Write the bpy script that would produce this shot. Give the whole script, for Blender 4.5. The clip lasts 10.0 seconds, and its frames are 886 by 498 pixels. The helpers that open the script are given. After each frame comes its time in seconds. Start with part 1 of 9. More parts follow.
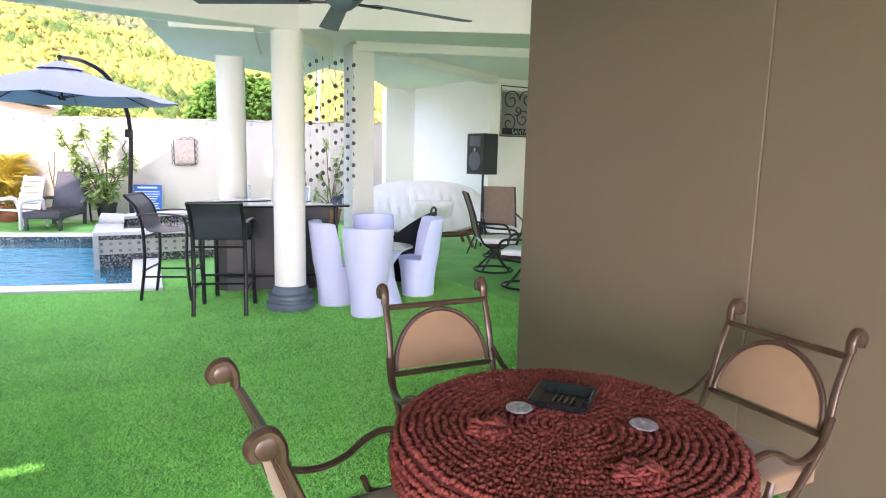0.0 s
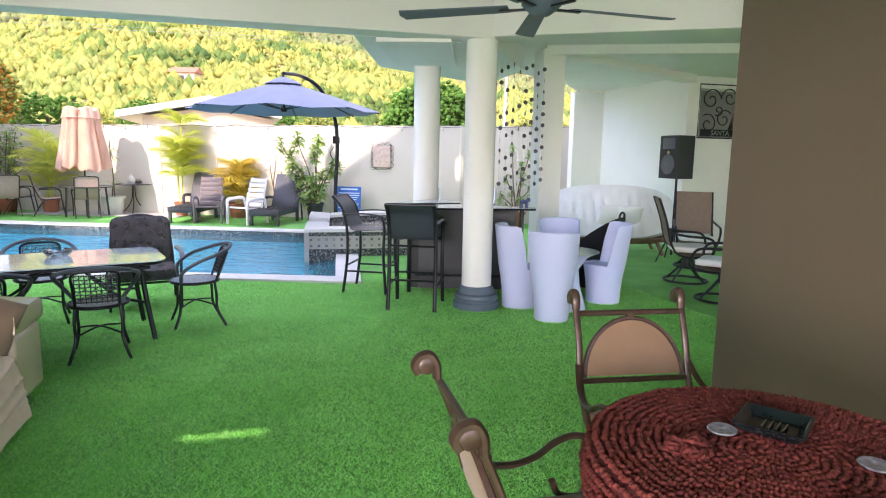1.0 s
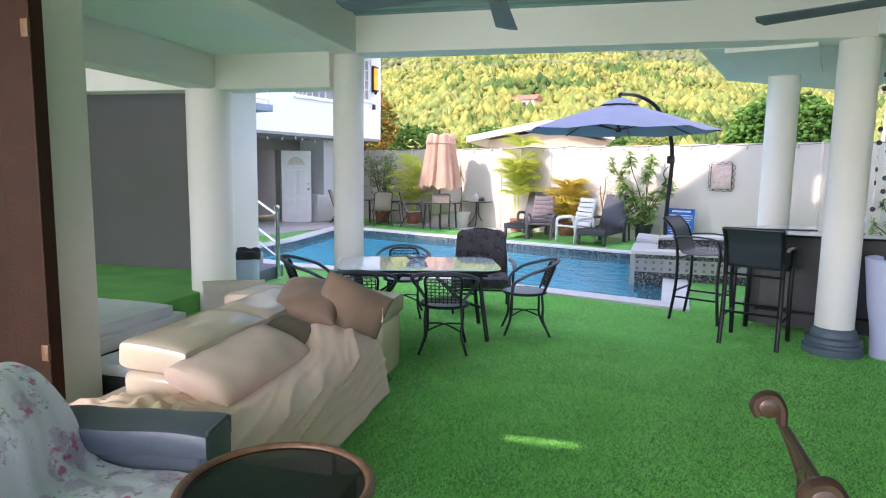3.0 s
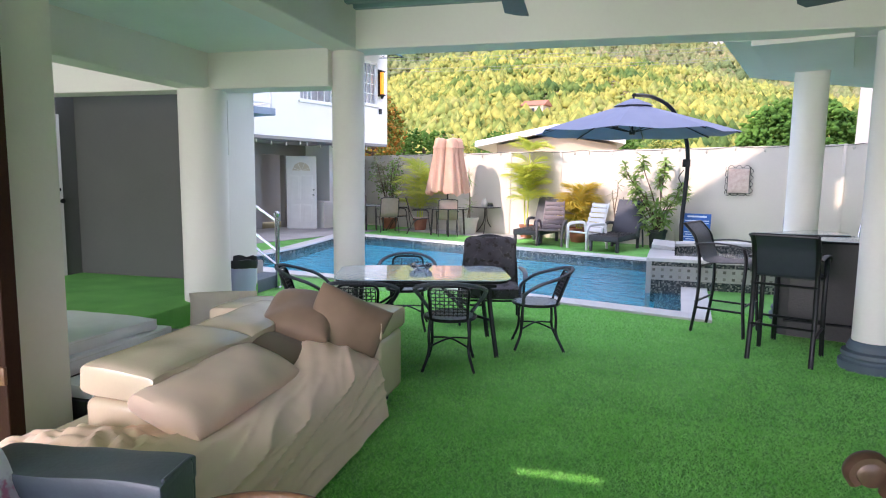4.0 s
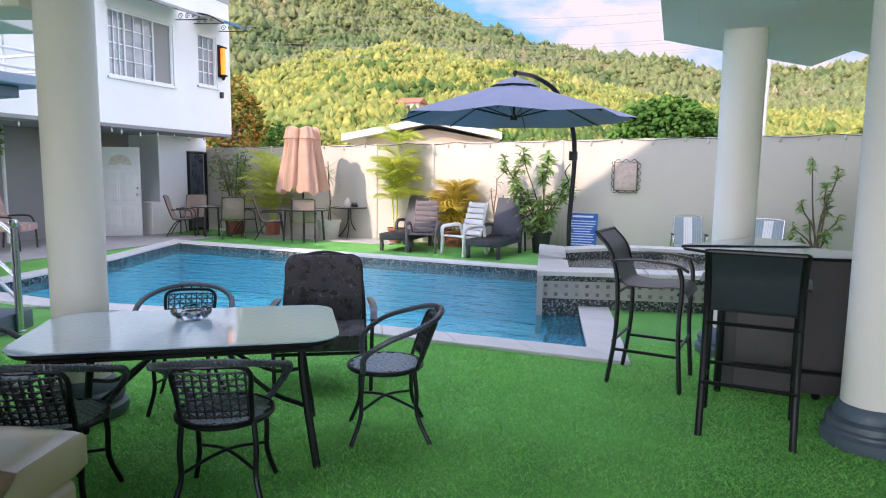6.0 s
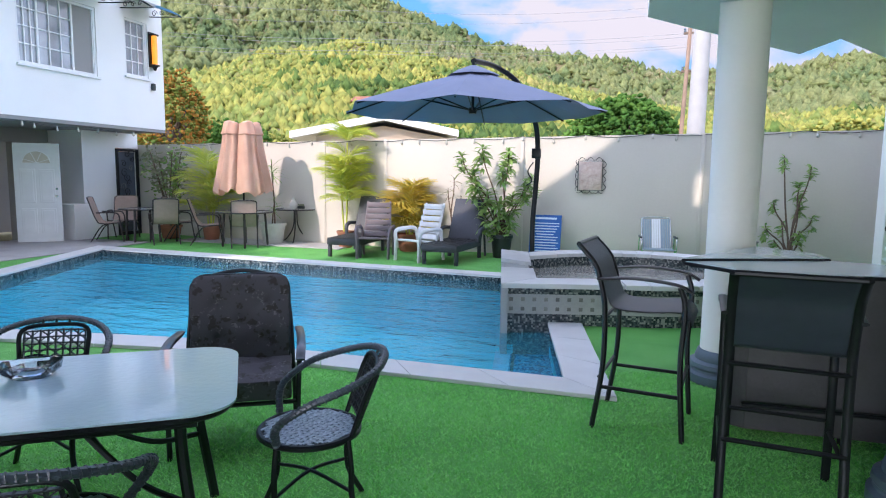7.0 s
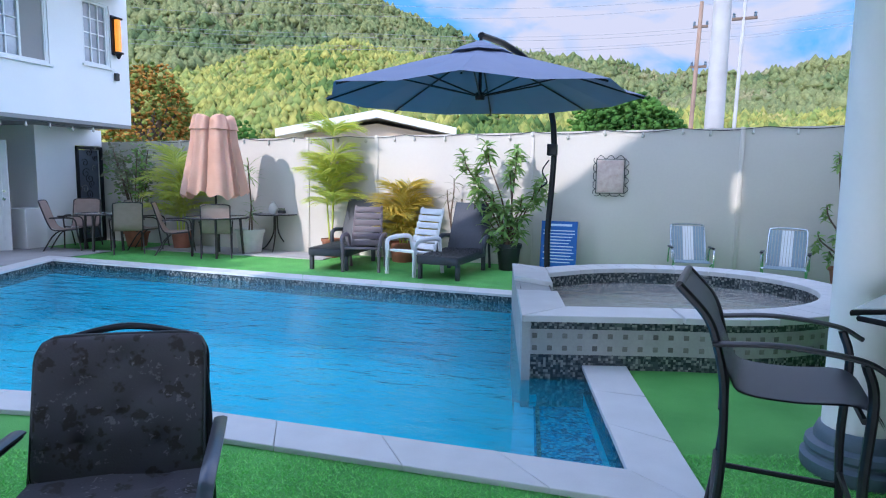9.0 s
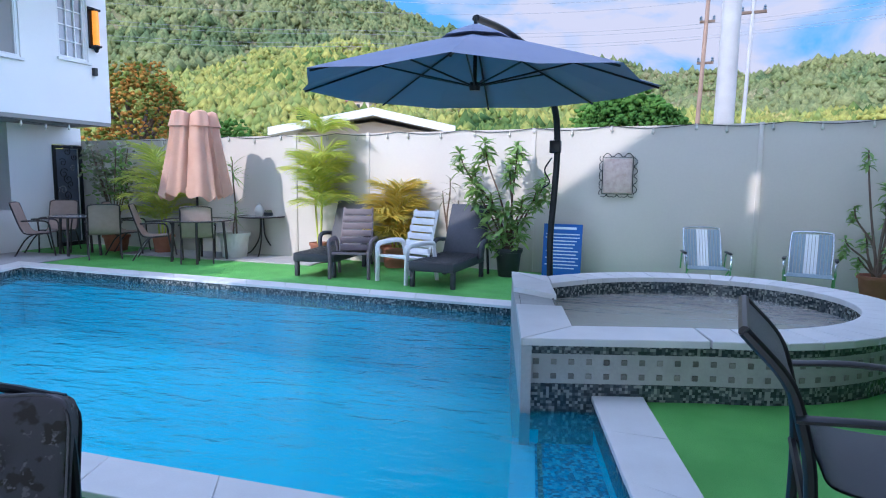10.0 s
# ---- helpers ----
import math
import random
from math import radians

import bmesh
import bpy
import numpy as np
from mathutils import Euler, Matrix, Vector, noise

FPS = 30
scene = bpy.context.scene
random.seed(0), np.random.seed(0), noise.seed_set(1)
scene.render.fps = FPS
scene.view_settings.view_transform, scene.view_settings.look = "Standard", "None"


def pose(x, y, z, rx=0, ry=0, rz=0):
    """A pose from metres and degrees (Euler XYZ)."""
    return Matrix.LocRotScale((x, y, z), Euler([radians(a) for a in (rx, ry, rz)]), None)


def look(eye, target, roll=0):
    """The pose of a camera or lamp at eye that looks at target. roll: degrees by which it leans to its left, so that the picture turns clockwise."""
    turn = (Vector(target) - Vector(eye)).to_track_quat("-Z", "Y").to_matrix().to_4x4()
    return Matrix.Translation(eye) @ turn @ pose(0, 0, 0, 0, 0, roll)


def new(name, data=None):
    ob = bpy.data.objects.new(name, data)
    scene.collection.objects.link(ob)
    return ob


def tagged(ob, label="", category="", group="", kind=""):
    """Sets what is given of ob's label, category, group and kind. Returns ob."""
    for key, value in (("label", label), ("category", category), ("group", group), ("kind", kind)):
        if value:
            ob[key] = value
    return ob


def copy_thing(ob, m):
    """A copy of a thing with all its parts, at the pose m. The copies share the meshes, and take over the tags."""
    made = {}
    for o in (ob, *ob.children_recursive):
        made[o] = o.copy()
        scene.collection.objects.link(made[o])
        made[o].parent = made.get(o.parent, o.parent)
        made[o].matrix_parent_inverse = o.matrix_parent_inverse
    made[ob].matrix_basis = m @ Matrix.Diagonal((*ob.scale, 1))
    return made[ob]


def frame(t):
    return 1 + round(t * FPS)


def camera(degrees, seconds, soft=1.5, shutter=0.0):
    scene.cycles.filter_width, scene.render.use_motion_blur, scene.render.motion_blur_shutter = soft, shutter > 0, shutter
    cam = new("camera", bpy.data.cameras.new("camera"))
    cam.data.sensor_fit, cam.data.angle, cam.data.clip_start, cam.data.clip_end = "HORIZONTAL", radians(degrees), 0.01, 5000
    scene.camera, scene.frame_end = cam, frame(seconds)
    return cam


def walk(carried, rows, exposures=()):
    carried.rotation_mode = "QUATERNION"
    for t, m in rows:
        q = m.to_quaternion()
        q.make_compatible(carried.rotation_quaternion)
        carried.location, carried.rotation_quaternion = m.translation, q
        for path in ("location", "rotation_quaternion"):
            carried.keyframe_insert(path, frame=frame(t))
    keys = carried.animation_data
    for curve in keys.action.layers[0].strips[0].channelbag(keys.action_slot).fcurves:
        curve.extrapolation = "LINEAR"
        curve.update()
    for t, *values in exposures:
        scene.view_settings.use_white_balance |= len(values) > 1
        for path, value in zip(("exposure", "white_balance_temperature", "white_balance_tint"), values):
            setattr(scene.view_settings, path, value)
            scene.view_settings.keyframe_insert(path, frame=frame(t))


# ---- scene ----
cam = camera(70.4, 10.0, soft=1.1)
PATH = [
    (0, (0.049, 0.677, 1.566), (0.520, 2.598, 1.270), 1.3),
    (0.5, (-0.005, 0.672, 1.569), (0.196, 2.640, 1.271), 1.2),
    (1, (-0.012, 0.649, 1.573), (-0.104, 2.624, 1.276), 1.0),
    (1.5, (-0.012, 0.641, 1.571), (-0.363, 2.587, 1.273), 1.1),
    (2, (-0.032, 0.648, 1.570), (-0.472, 2.576, 1.271), 1.0),
    (2.5, (-0.035, 0.647, 1.567), (-0.861, 2.445, 1.276), 0.9),
    (3, (-0.033, 0.631, 1.560), (-1.081, 2.316, 1.311), 0.9),
    (3.2, (-0.029, 0.654, 1.557), (-1.122, 2.313, 1.327), 0.7),
    (4.3, (-0.316, 1.231, 1.511), (-1.359, 2.922, 1.279), 0.6),
    (4.5, (-0.383, 1.443, 1.495), (-1.345, 3.181, 1.260), 0.8),
    (5, (-0.633, 1.918, 1.469), (-1.558, 3.675, 1.234), 0.5),
    (5.5, (-0.781, 2.507, 1.459), (-1.683, 4.276, 1.227), 0.6),
    (6, (-0.943, 3.036, 1.471), (-1.678, 4.882, 1.241), 0.7),
    (6.2, (-0.985, 3.246, 1.475), (-1.671, 5.110, 1.243), 0.8),
    (7.5, (-1.400, 4.223, 1.451), (-1.994, 6.119, 1.223), 0.6),
    (8, (-1.554, 4.566, 1.429), (-2.141, 6.464, 1.202), 0.7),
    (8.5, (-1.677, 4.929, 1.444), (-2.268, 6.827, 1.219), 0.7),
    (9, (-1.729, 5.267, 1.453), (-2.320, 7.165, 1.228), 0.7),
    (9.5, (-1.756, 5.599, 1.444), (-2.351, 7.495, 1.218), 0.6),
    (10, (-1.834, 5.958, 1.452), (-2.431, 7.853, 1.227), 0.6),
]
EXPOSURES = [(0, 4.42, 6350, 37), (1.0, 4.0, 6350, 33), (2.5, 3.7, 5950, 31), (4.5, 3.55, 6200, 33), (5.5, 3.42, 6200, 31), (7.5, 3.17, 5500, 23), (10, 2.98, 5020, 22)]
walk(cam, [(t, look(eye, target, roll)) for t, eye, target, roll in PATH], EXPOSURES)

# ---- world and sun ----
SUN_EL, SUN_AZ = 35.0, 65.0   # height; heading of the light, from +x towards +y
world = bpy.data.worlds.new("sky")
scene.world = world
world.use_nodes = True
wn, wl = world.node_tree.nodes, world.node_tree.links
wn.clear()
w_out = wn.new("ShaderNodeOutputWorld")
w_bg = wn.new("ShaderNodeBackground")
w_sky = wn.new("ShaderNodeTexSky")
w_sky.sky_type, w_sky.sun_disc = "NISHITA", False
w_sky.sun_elevation = radians(SUN_EL)
w_sky.sun_rotation = radians(90 - (SUN_AZ + 180))
w_sky.air_density, w_sky.dust_density, w_sky.ozone_density = 0.9, 0.3, 1.2
w_co = wn.new("ShaderNodeTexCoord")
w_map = wn.new("ShaderNodeMapping")
w_map.inputs["Scale"].default_value = (1.0, 1.0, 2.6)
w_noise = wn.new("ShaderNodeTexNoise")
w_noise.inputs["Scale"].default_value = 3.4
w_noise.inputs["Detail"].default_value = 7
w_noise.inputs["Roughness"].default_value = 0.55
w_ramp = wn.new("ShaderNodeValToRGB")
w_ramp.color_ramp.elements[0].position, w_ramp.color_ramp.elements[1].position = 0.42, 0.60
w_mix = wn.new("ShaderNodeMixRGB")
w_mix.inputs[2].default_value = (2.0, 1.92, 1.78, 1)
wl.new(w_co.outputs["Generated"], w_map.inputs["Vector"])
wl.new(w_map.outputs[0], w_noise.inputs["Vector"])
wl.new(w_noise.outputs[0], w_ramp.inputs[0])
wl.new(w_ramp.outputs[0], w_mix.inputs[0])
w_deep = wn.new("ShaderNodeMixRGB")
w_deep.blend_type, w_deep.inputs[0].default_value, w_deep.inputs[2].default_value = "MULTIPLY", 1.0, (0.60, 0.58, 0.52, 1)
wl.new(w_sky.outputs[0], w_deep.inputs[1])
wl.new(w_deep.outputs[0], w_mix.inputs[1])
wl.new(w_mix.outputs[0], w_bg.inputs[0])
wl.new(w_bg.outputs[0], w_out.inputs[0])
w_bg.inputs[1].default_value = 0.15
sun = new("sun", bpy.data.lights.new("sun", "SUN"))
sun.data.energy, sun.data.angle, sun.data.color = 0.50, radians(0.5), (1.0, 0.85, 0.62)
_h = (math.cos(radians(SUN_AZ)), math.sin(radians(SUN_AZ)))
_e = radians(SUN_EL)
sun.matrix_world = look((0, 0, 30), (_h[0] * math.cos(_e), _h[1] * math.cos(_e), 30 - math.sin(_e)))
# area lamp added to brighten the pavilion, in an unseen opening of its back wall
back_light = new("opening_daylight", bpy.data.lights.new("opening_daylight", "AREA"))
back_light.data.shape, back_light.data.size, back_light.data.size_y = "RECTANGLE", 4.8, 2.4
back_light.data.energy, back_light.data.color = 36, (1.0, 0.95, 0.88)
back_light.matrix_world = pose(0.042, 7.085, 0, 0, 0, 17.84) @ pose(-6.1, -9.1, 1.5, 90, 0, 0)

# ---- materials ----
def mat(name, col, rough=0.6, metal=0.0, var=0.18, scale=6.0, bump=0.15, bscale=60.0, col2=None, spec=0.5, rand=0.0, depth=0.01, coat=0.0, trans=0.0, sheen=0.0):
    """A procedural surface: a base colour that wanders towards col2 at two scales, with fine relief."""
    m = bpy.data.materials.new(name)
    m.use_nodes = True
    n, l = m.node_tree.nodes, m.node_tree.links
    b = n["Principled BSDF"]
    b.inputs["Roughness"].default_value = rough
    b.inputs["Metallic"].default_value = metal
    b.inputs["Specular IOR Level"].default_value = spec
    b.inputs["Coat Weight"].default_value = coat
    b.inputs["Transmission Weight"].default_value = trans
    b.inputs["Sheen Weight"].default_value = sheen
    co = n.new("ShaderNodeTexCoord")
    n1, n2 = n.new("ShaderNodeTexNoise"), n.new("ShaderNodeTexNoise")
    for k, s, d in ((n1, scale, 4), (n2, bscale, 3)):
        k.inputs["Scale"].default_value, k.inputs["Detail"].default_value = s, d
        l.new(co.outputs["Object"], k.inputs["Vector"])
    c2 = col2 or tuple(c * 0.62 for c in col)
    add = n.new("ShaderNodeMath")
    add.operation = "MULTIPLY_ADD"
    add.inputs[1].default_value = 0.35
    l.new(n2.outputs[0], add.inputs[0])
    l.new(n1.outputs[0], add.inputs[2])
    ramp = n.new("ShaderNodeMapRange")
    ramp.inputs["From Min"].default_value, ramp.inputs["From Max"].default_value = 0.42, 0.95
    ramp.inputs["To Max"].default_value = min(1.0, var * 2.2)
    l.new(add.outputs[0], ramp.inputs["Value"])
    mix = n.new("ShaderNodeMixRGB")
    mix.inputs[1].default_value, mix.inputs[2].default_value = (*col, 1), (*c2, 1)
    l.new(ramp.outputs[0], mix.inputs[0])
    out = mix.outputs[0]
    if rand:
        oi = n.new("ShaderNodeObjectInfo")
        hs = n.new("ShaderNodeHueSaturation")
        mr = n.new("ShaderNodeMapRange")
        mr.inputs["To Min"].default_value, mr.inputs["To Max"].default_value = 1 - rand, 1 + rand
        l.new(oi.outputs["Random"], mr.inputs["Value"])
        l.new(mr.outputs[0], hs.inputs["Value"])
        l.new(out, hs.inputs["Color"])
        out = hs.outputs[0]
    l.new(out, b.inputs["Base Color"])
    if bump:
        bp = n.new("ShaderNodeBump")
        bp.inputs["Strength"].default_value, bp.inputs["Distance"].default_value = bump, depth
        l.new(n2.outputs[0], bp.inputs["Height"])
        l.new(bp.outputs[0], b.inputs["Normal"])
    return m


def nodes_of(m):
    return m.node_tree.nodes, m.node_tree.links, m.node_tree.nodes["Principled BSDF"]


M = {}
M["plaster"] = mat("white_plaster", (0.82, 0.81, 0.77), 0.7, var=0.1, scale=1.3, bump=0.25, bscale=35, depth=0.004, col2=(0.6, 0.58, 0.53))
M["plaster_court"] = mat("court_wall_plaster", (0.58, 0.54, 0.48), 0.8, var=0.16, scale=0.7, bump=0.3, bscale=28, depth=0.005, col2=(0.44, 0.40, 0.35))
M["plaster_house"] = mat("house_plaster", (0.86, 0.85, 0.83), 0.75, var=0.08, scale=0.9, bump=0.2, bscale=40, depth=0.004)
# beige walls with shade put into the colour, far darker than their paint
M["beige"] = mat("beige_shade_plaster", (0.15, 0.108, 0.072), 0.5, var=0.14, scale=1.1, bump=0.3, bscale=30, depth=0.004, col2=(0.122, 0.088, 0.058))
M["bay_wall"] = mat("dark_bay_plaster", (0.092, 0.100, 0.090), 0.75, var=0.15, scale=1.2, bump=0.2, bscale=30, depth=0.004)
M["window_pane"] = mat("curtained_window_pane", (0.40, 0.41, 0.43), 0.07, var=0.35, scale=3, bump=0, spec=0.9, col2=(0.12, 0.13, 0.15))
# white plaster greyed for shade in recess, soffit and dim rooms; plain grey shutter
M["grey_wall"] = mat("shade_grey_plaster", (0.30, 0.29, 0.28), 0.75, var=0.12, scale=1.2, bump=0.2, bscale=30, depth=0.004)
M["teal"] = mat("teal_metal_deck", (0.16, 0.30, 0.30), 0.45, 0.2, var=0.2, scale=3, bump=0.05)
M["teal_plaster"] = mat("pale_teal_plaster", (0.80, 0.88, 0.88), 0.7, var=0.08, scale=1.5, bump=0.15, bscale=30, depth=0.003)
M["base_grey"] = mat("blue_grey_paint", (0.10, 0.14, 0.18), 0.5, var=0.2, scale=9, bump=0.2)
M["coping"] = mat("pale_stone_coping", (0.62, 0.62, 0.61), 0.55, var=0.25, scale=5, bump=0.25, bscale=90, rand=0.05, depth=0.003, col2=(0.5, 0.49, 0.48))
M["spa_stone"] = mat("grey_stone_tile", (0.42, 0.42, 0.40), 0.6, var=0.3, scale=5, bump=0.3, bscale=40)
M["concrete"] = mat("grey_concrete", (0.42, 0.41, 0.4), 0.85, var=0.3, scale=2, bump=0.4, bscale=50)
M["earth"] = mat("dry_earth_and_grass", (0.16, 0.17, 0.07), 0.95, var=0.5, scale=0.05, bump=0.2, bscale=1.0, col2=(0.25, 0.2, 0.1), depth=0.1)
M["black_metal"] = mat("black_coated_metal", (0.018, 0.02, 0.024), 0.38, 0.5, var=0.3, scale=14, bump=0.1, bscale=120, depth=0.001)
M["chrome"] = mat("brushed_steel", (0.6, 0.62, 0.65), 0.22, 1.0, var=0.1, scale=20, bump=0.03)
M["white_paint"] = mat("white_paint", (0.78, 0.78, 0.77), 0.45, var=0.1, scale=5, bump=0.08, depth=0.002)
M["dark_wood"] = mat("dark_brown_wood", (0.10, 0.042, 0.018), 0.5, var=0.5, scale=6, bump=0.3, bscale=40, col2=(0.06, 0.028, 0.014))
M["glass_dark"] = mat("window_glass", (0.05, 0.06, 0.07), 0.06, 0.0, var=0.1, bump=0, spec=0.9)


def turf_material():
    m = mat("artificial_turf", (0.20, 0.58, 0.13), 0.6, var=0.4, scale=2.2, bump=0.9, bscale=140, col2=(0.09, 0.33, 0.06), depth=0.02, spec=0.25)
    return m


M["turf"] = turf_material()


def water_material(body_mix, body, ripple):
    m = bpy.data.materials.new("pool_water")
    m.use_nodes = True
    n, l = m.node_tree.nodes, m.node_tree.links
    n.remove(n["Principled BSDF"])
    out = n["Material Output"]
    tr, gl, mx, fr = n.new("ShaderNodeBsdfTransparent"), n.new("ShaderNodeBsdfGlossy"), n.new("ShaderNodeMixShader"), n.new("ShaderNodeFresnel")
    tr.inputs[0].default_value = (0.70, 0.97, 1.0, 1)
    gl.inputs["Roughness"].default_value = 0.03
    fr.inputs[0].default_value = 1.33
    co, n1, n2, bp = n.new("ShaderNodeTexCoord"), n.new("ShaderNodeTexNoise"), n.new("ShaderNodeTexNoise"), n.new("ShaderNodeBump")
    mp = n.new("ShaderNodeMapping")
    mp.inputs["Scale"].default_value = (0.8, 1.7, 1)
    l.new(co.outputs["Object"], mp.inputs[0])
    n1.inputs["Scale"].default_value, n1.inputs["Detail"].default_value = 3.2, 4
    n2.inputs["Scale"].default_value, n2.inputs["Detail"].default_value = 9.0, 3
    ad = n.new("ShaderNodeMath")
    ad.operation = "MULTIPLY_ADD"
    ad.inputs[1].default_value = 0.3
    for k in (n1, n2):
        l.new(mp.outputs[0], k.inputs["Vector"])
    l.new(n2.outputs[0], ad.inputs[0])
    l.new(n1.outputs[0], ad.inputs[2])
    l.new(ad.outputs[0], bp.inputs["Height"])
    bp.inputs["Strength"].default_value, bp.inputs["Distance"].default_value = ripple, 0.06
    for k in (gl, fr):
        l.new(bp.outputs[0], k.inputs["Normal"])
    l.new(fr.outputs[0], mx.inputs[0])
    # diffuse body colour mixed in, standing for light that the water sends back
    df, sc = n.new("ShaderNodeBsdfDiffuse"), n.new("ShaderNodeMixShader")
    df.inputs[0].default_value = (*body, 1)
    sc.inputs[0].default_value = body_mix
    l.new(tr.outputs[0], sc.inputs[1])
    l.new(df.outputs[0], sc.inputs[2])
    l.new(sc.outputs[0], mx.inputs[1])
    l.new(gl.outputs[0], mx.inputs[2])
    l.new(mx.outputs[0], out.inputs["Surface"])
    return m


M["water"] = water_material(0.20, (0.06, 0.58, 0.82), 0.70)
# beige body colour paints in the pale wall's reflection on the spa
M["spa_water"] = water_material(0.5, (0.60, 0.57, 0.50), 0.10)
M["pool_floor"] = mat("blue_pool_plaster", (0.16, 0.80, 0.90), 0.6, var=0.25, scale=1.2, bump=0.1, col2=(0.10, 0.70, 0.86))


def mosaic_material(name, cell, cols, joint=(0.3, 0.31, 0.3)):
    """Small square glass tiles, each of its own shade, with grey joints."""
    m = bpy.data.materials.new(name)
    m.use_nodes = True
    n, l, b = nodes_of(m)
    co, ge = n.new("ShaderNodeTexCoord"), n.new("ShaderNodeMapping")
    ge.inputs["Scale"].default_value = (1 / cell,) * 3
    ge.inputs["Rotation"].default_value = (0, 0, radians(-19))
    ge.inputs["Location"].default_value = (0.31, 0.27, 0.13)
    l.new(co.outputs["Object"], ge.inputs[0])
    fl, wh = n.new("ShaderNodeVectorMath"), n.new("ShaderNodeTexWhiteNoise")
    fl.operation = "FLOOR"
    l.new(ge.outputs[0], fl.inputs[0])
    l.new(fl.outputs[0], wh.inputs["Vector"])
    rp = n.new("ShaderNodeValToRGB")
    rp.color_ramp.interpolation = "CONSTANT"
    rp.color_ramp.elements[0].color = (*cols[0], 1)
    rp.color_ramp.elements[1].color, rp.color_ramp.elements[1].position = (*cols[1], 1), 0.35
    for i, c in enumerate(cols[2:]):
        e = rp.color_ramp.elements.new(0.6 + 0.2 * i)
        e.color = (*c, 1)
    l.new(wh.outputs["Value"], rp.inputs[0])
    l.new(rp.outputs[0], b.inputs["Base Color"])
    b.inputs["Roughness"].default_value = 0.22
    return m


M["mosaic"] = mosaic_material("glass_mosaic", 0.019, [(0.025, 0.035, 0.04), (0.055, 0.07, 0.075), (0.11, 0.125, 0.12), (0.25, 0.255, 0.235)])
M["spa_floor"] = mat("beige_spa_plaster", (0.52, 0.49, 0.42), 0.6, var=0.2, scale=2, bump=0.1)
M["mosaic_blue"] = mosaic_material("blue_mosaic", 0.022, [(0.02, 0.10, 0.22), (0.04, 0.22, 0.42), (0.08, 0.36, 0.60), (0.18, 0.50, 0.70)])
M["edge_blue"] = mat("pale_blue_edge_tile", (0.35, 0.72, 0.90), 0.35, var=0.15, scale=6, bump=0.1)


# ---- mesh helpers ----
def T(x=0, y=0, z=0, rx=0, ry=0, rz=0):
    return pose(x, y, z, rx, ry, rz)


def finish(bm, smooth=False):
    me = bpy.data.meshes.new("mesh")
    if len(bm.faces) > 1:
        bmesh.ops.recalc_face_normals(bm, faces=bm.faces)
    elif len(bm.faces) == 1:
        bm.faces.ensure_lookup_table()
        bm.normal_update()
        if bm.faces[0].normal.z < 0:
            bm.faces[0].normal_flip()
    bm.to_mesh(me)
    bm.free()
    if smooth:
        me.polygons.foreach_set("use_smooth", [True] * len(me.polygons))
        try:
            me.set_sharp_from_angle(angle=radians(40))
        except AttributeError:
            pass
    return me


def part(name, bm, material, parent=None, label="", m=None, smooth=True):
    """One mesh object out of a bmesh, under a thing or a part, or at top level."""
    me = bm if isinstance(bm, bpy.types.Mesh) else finish(bm, smooth)
    me.name = name
    if not me.materials:
        me.materials.append(material)
    ob = new(name, me)
    if parent is not None:
        ob.parent = parent
    if m is not None:
        ob.matrix_basis = m
    if label:
        ob["label"] = label
    return ob


def thing(name, m, label, category, group="", kind=""):
    ob = new(name)
    ob.empty_display_size = 0.1
    ob.matrix_basis = m
    return tagged(ob, label, category, group, kind)


def B():
    return bmesh.new()


def join(bm, src, m=None):
    if m is not None:
        bmesh.ops.transform(src, matrix=m, verts=src.verts)
    me = bpy.data.meshes.new("tmp")
    src.to_mesh(me)
    src.free()
    bm.from_mesh(me)
    bpy.data.meshes.remove(me)
    return bm


def box(bm, x0, y0, z0, x1, y1, z1, bev=0.0, m=None, seg=2):
    s = bmesh.new()
    bmesh.ops.create_cube(s, size=1)
    bmesh.ops.transform(s, matrix=Matrix.Translation(((x0 + x1) / 2, (y0 + y1) / 2, (z0 + z1) / 2)) @ Matrix.Diagonal((abs(x1 - x0), abs(y1 - y0), abs(z1 - z0), 1)), verts=s.verts)
    if bev:
        bmesh.ops.bevel(s, geom=s.edges[:], offset=bev, segments=seg, profile=0.5, affect="EDGES")
    return join(bm, s, m)


def lathe(bm, prof, seg=24, m=None):
    """Turned body: prof is a list of (radius, z) from the bottom up."""
    s = bmesh.new()
    rings = []
    for r, z in prof:
        if r < 1e-6:
            rings.append([s.verts.new((0, 0, z))])
        else:
            rings.append([s.verts.new((r * math.cos(2 * math.pi * k / seg), r * math.sin(2 * math.pi * k / seg), z)) for k in range(seg)])
    for a, b in zip(rings, rings[1:]):
        for k in range(seg):
            k2 = (k + 1) % seg
            if len(a) == 1 and len(b) == 1:
                continue
            if len(a) == 1:
                s.faces.new((a[0], b[k], b[k2]))
            elif len(b) == 1:
                s.faces.new((a[k], a[k2], b[0]))
            else:
                s.faces.new((a[k], a[k2], b[k2], b[k]))
    for r in (rings[0], rings[-1]):
        if len(r) > 2:
            s.faces.new(r)
    return join(bm, s, m)


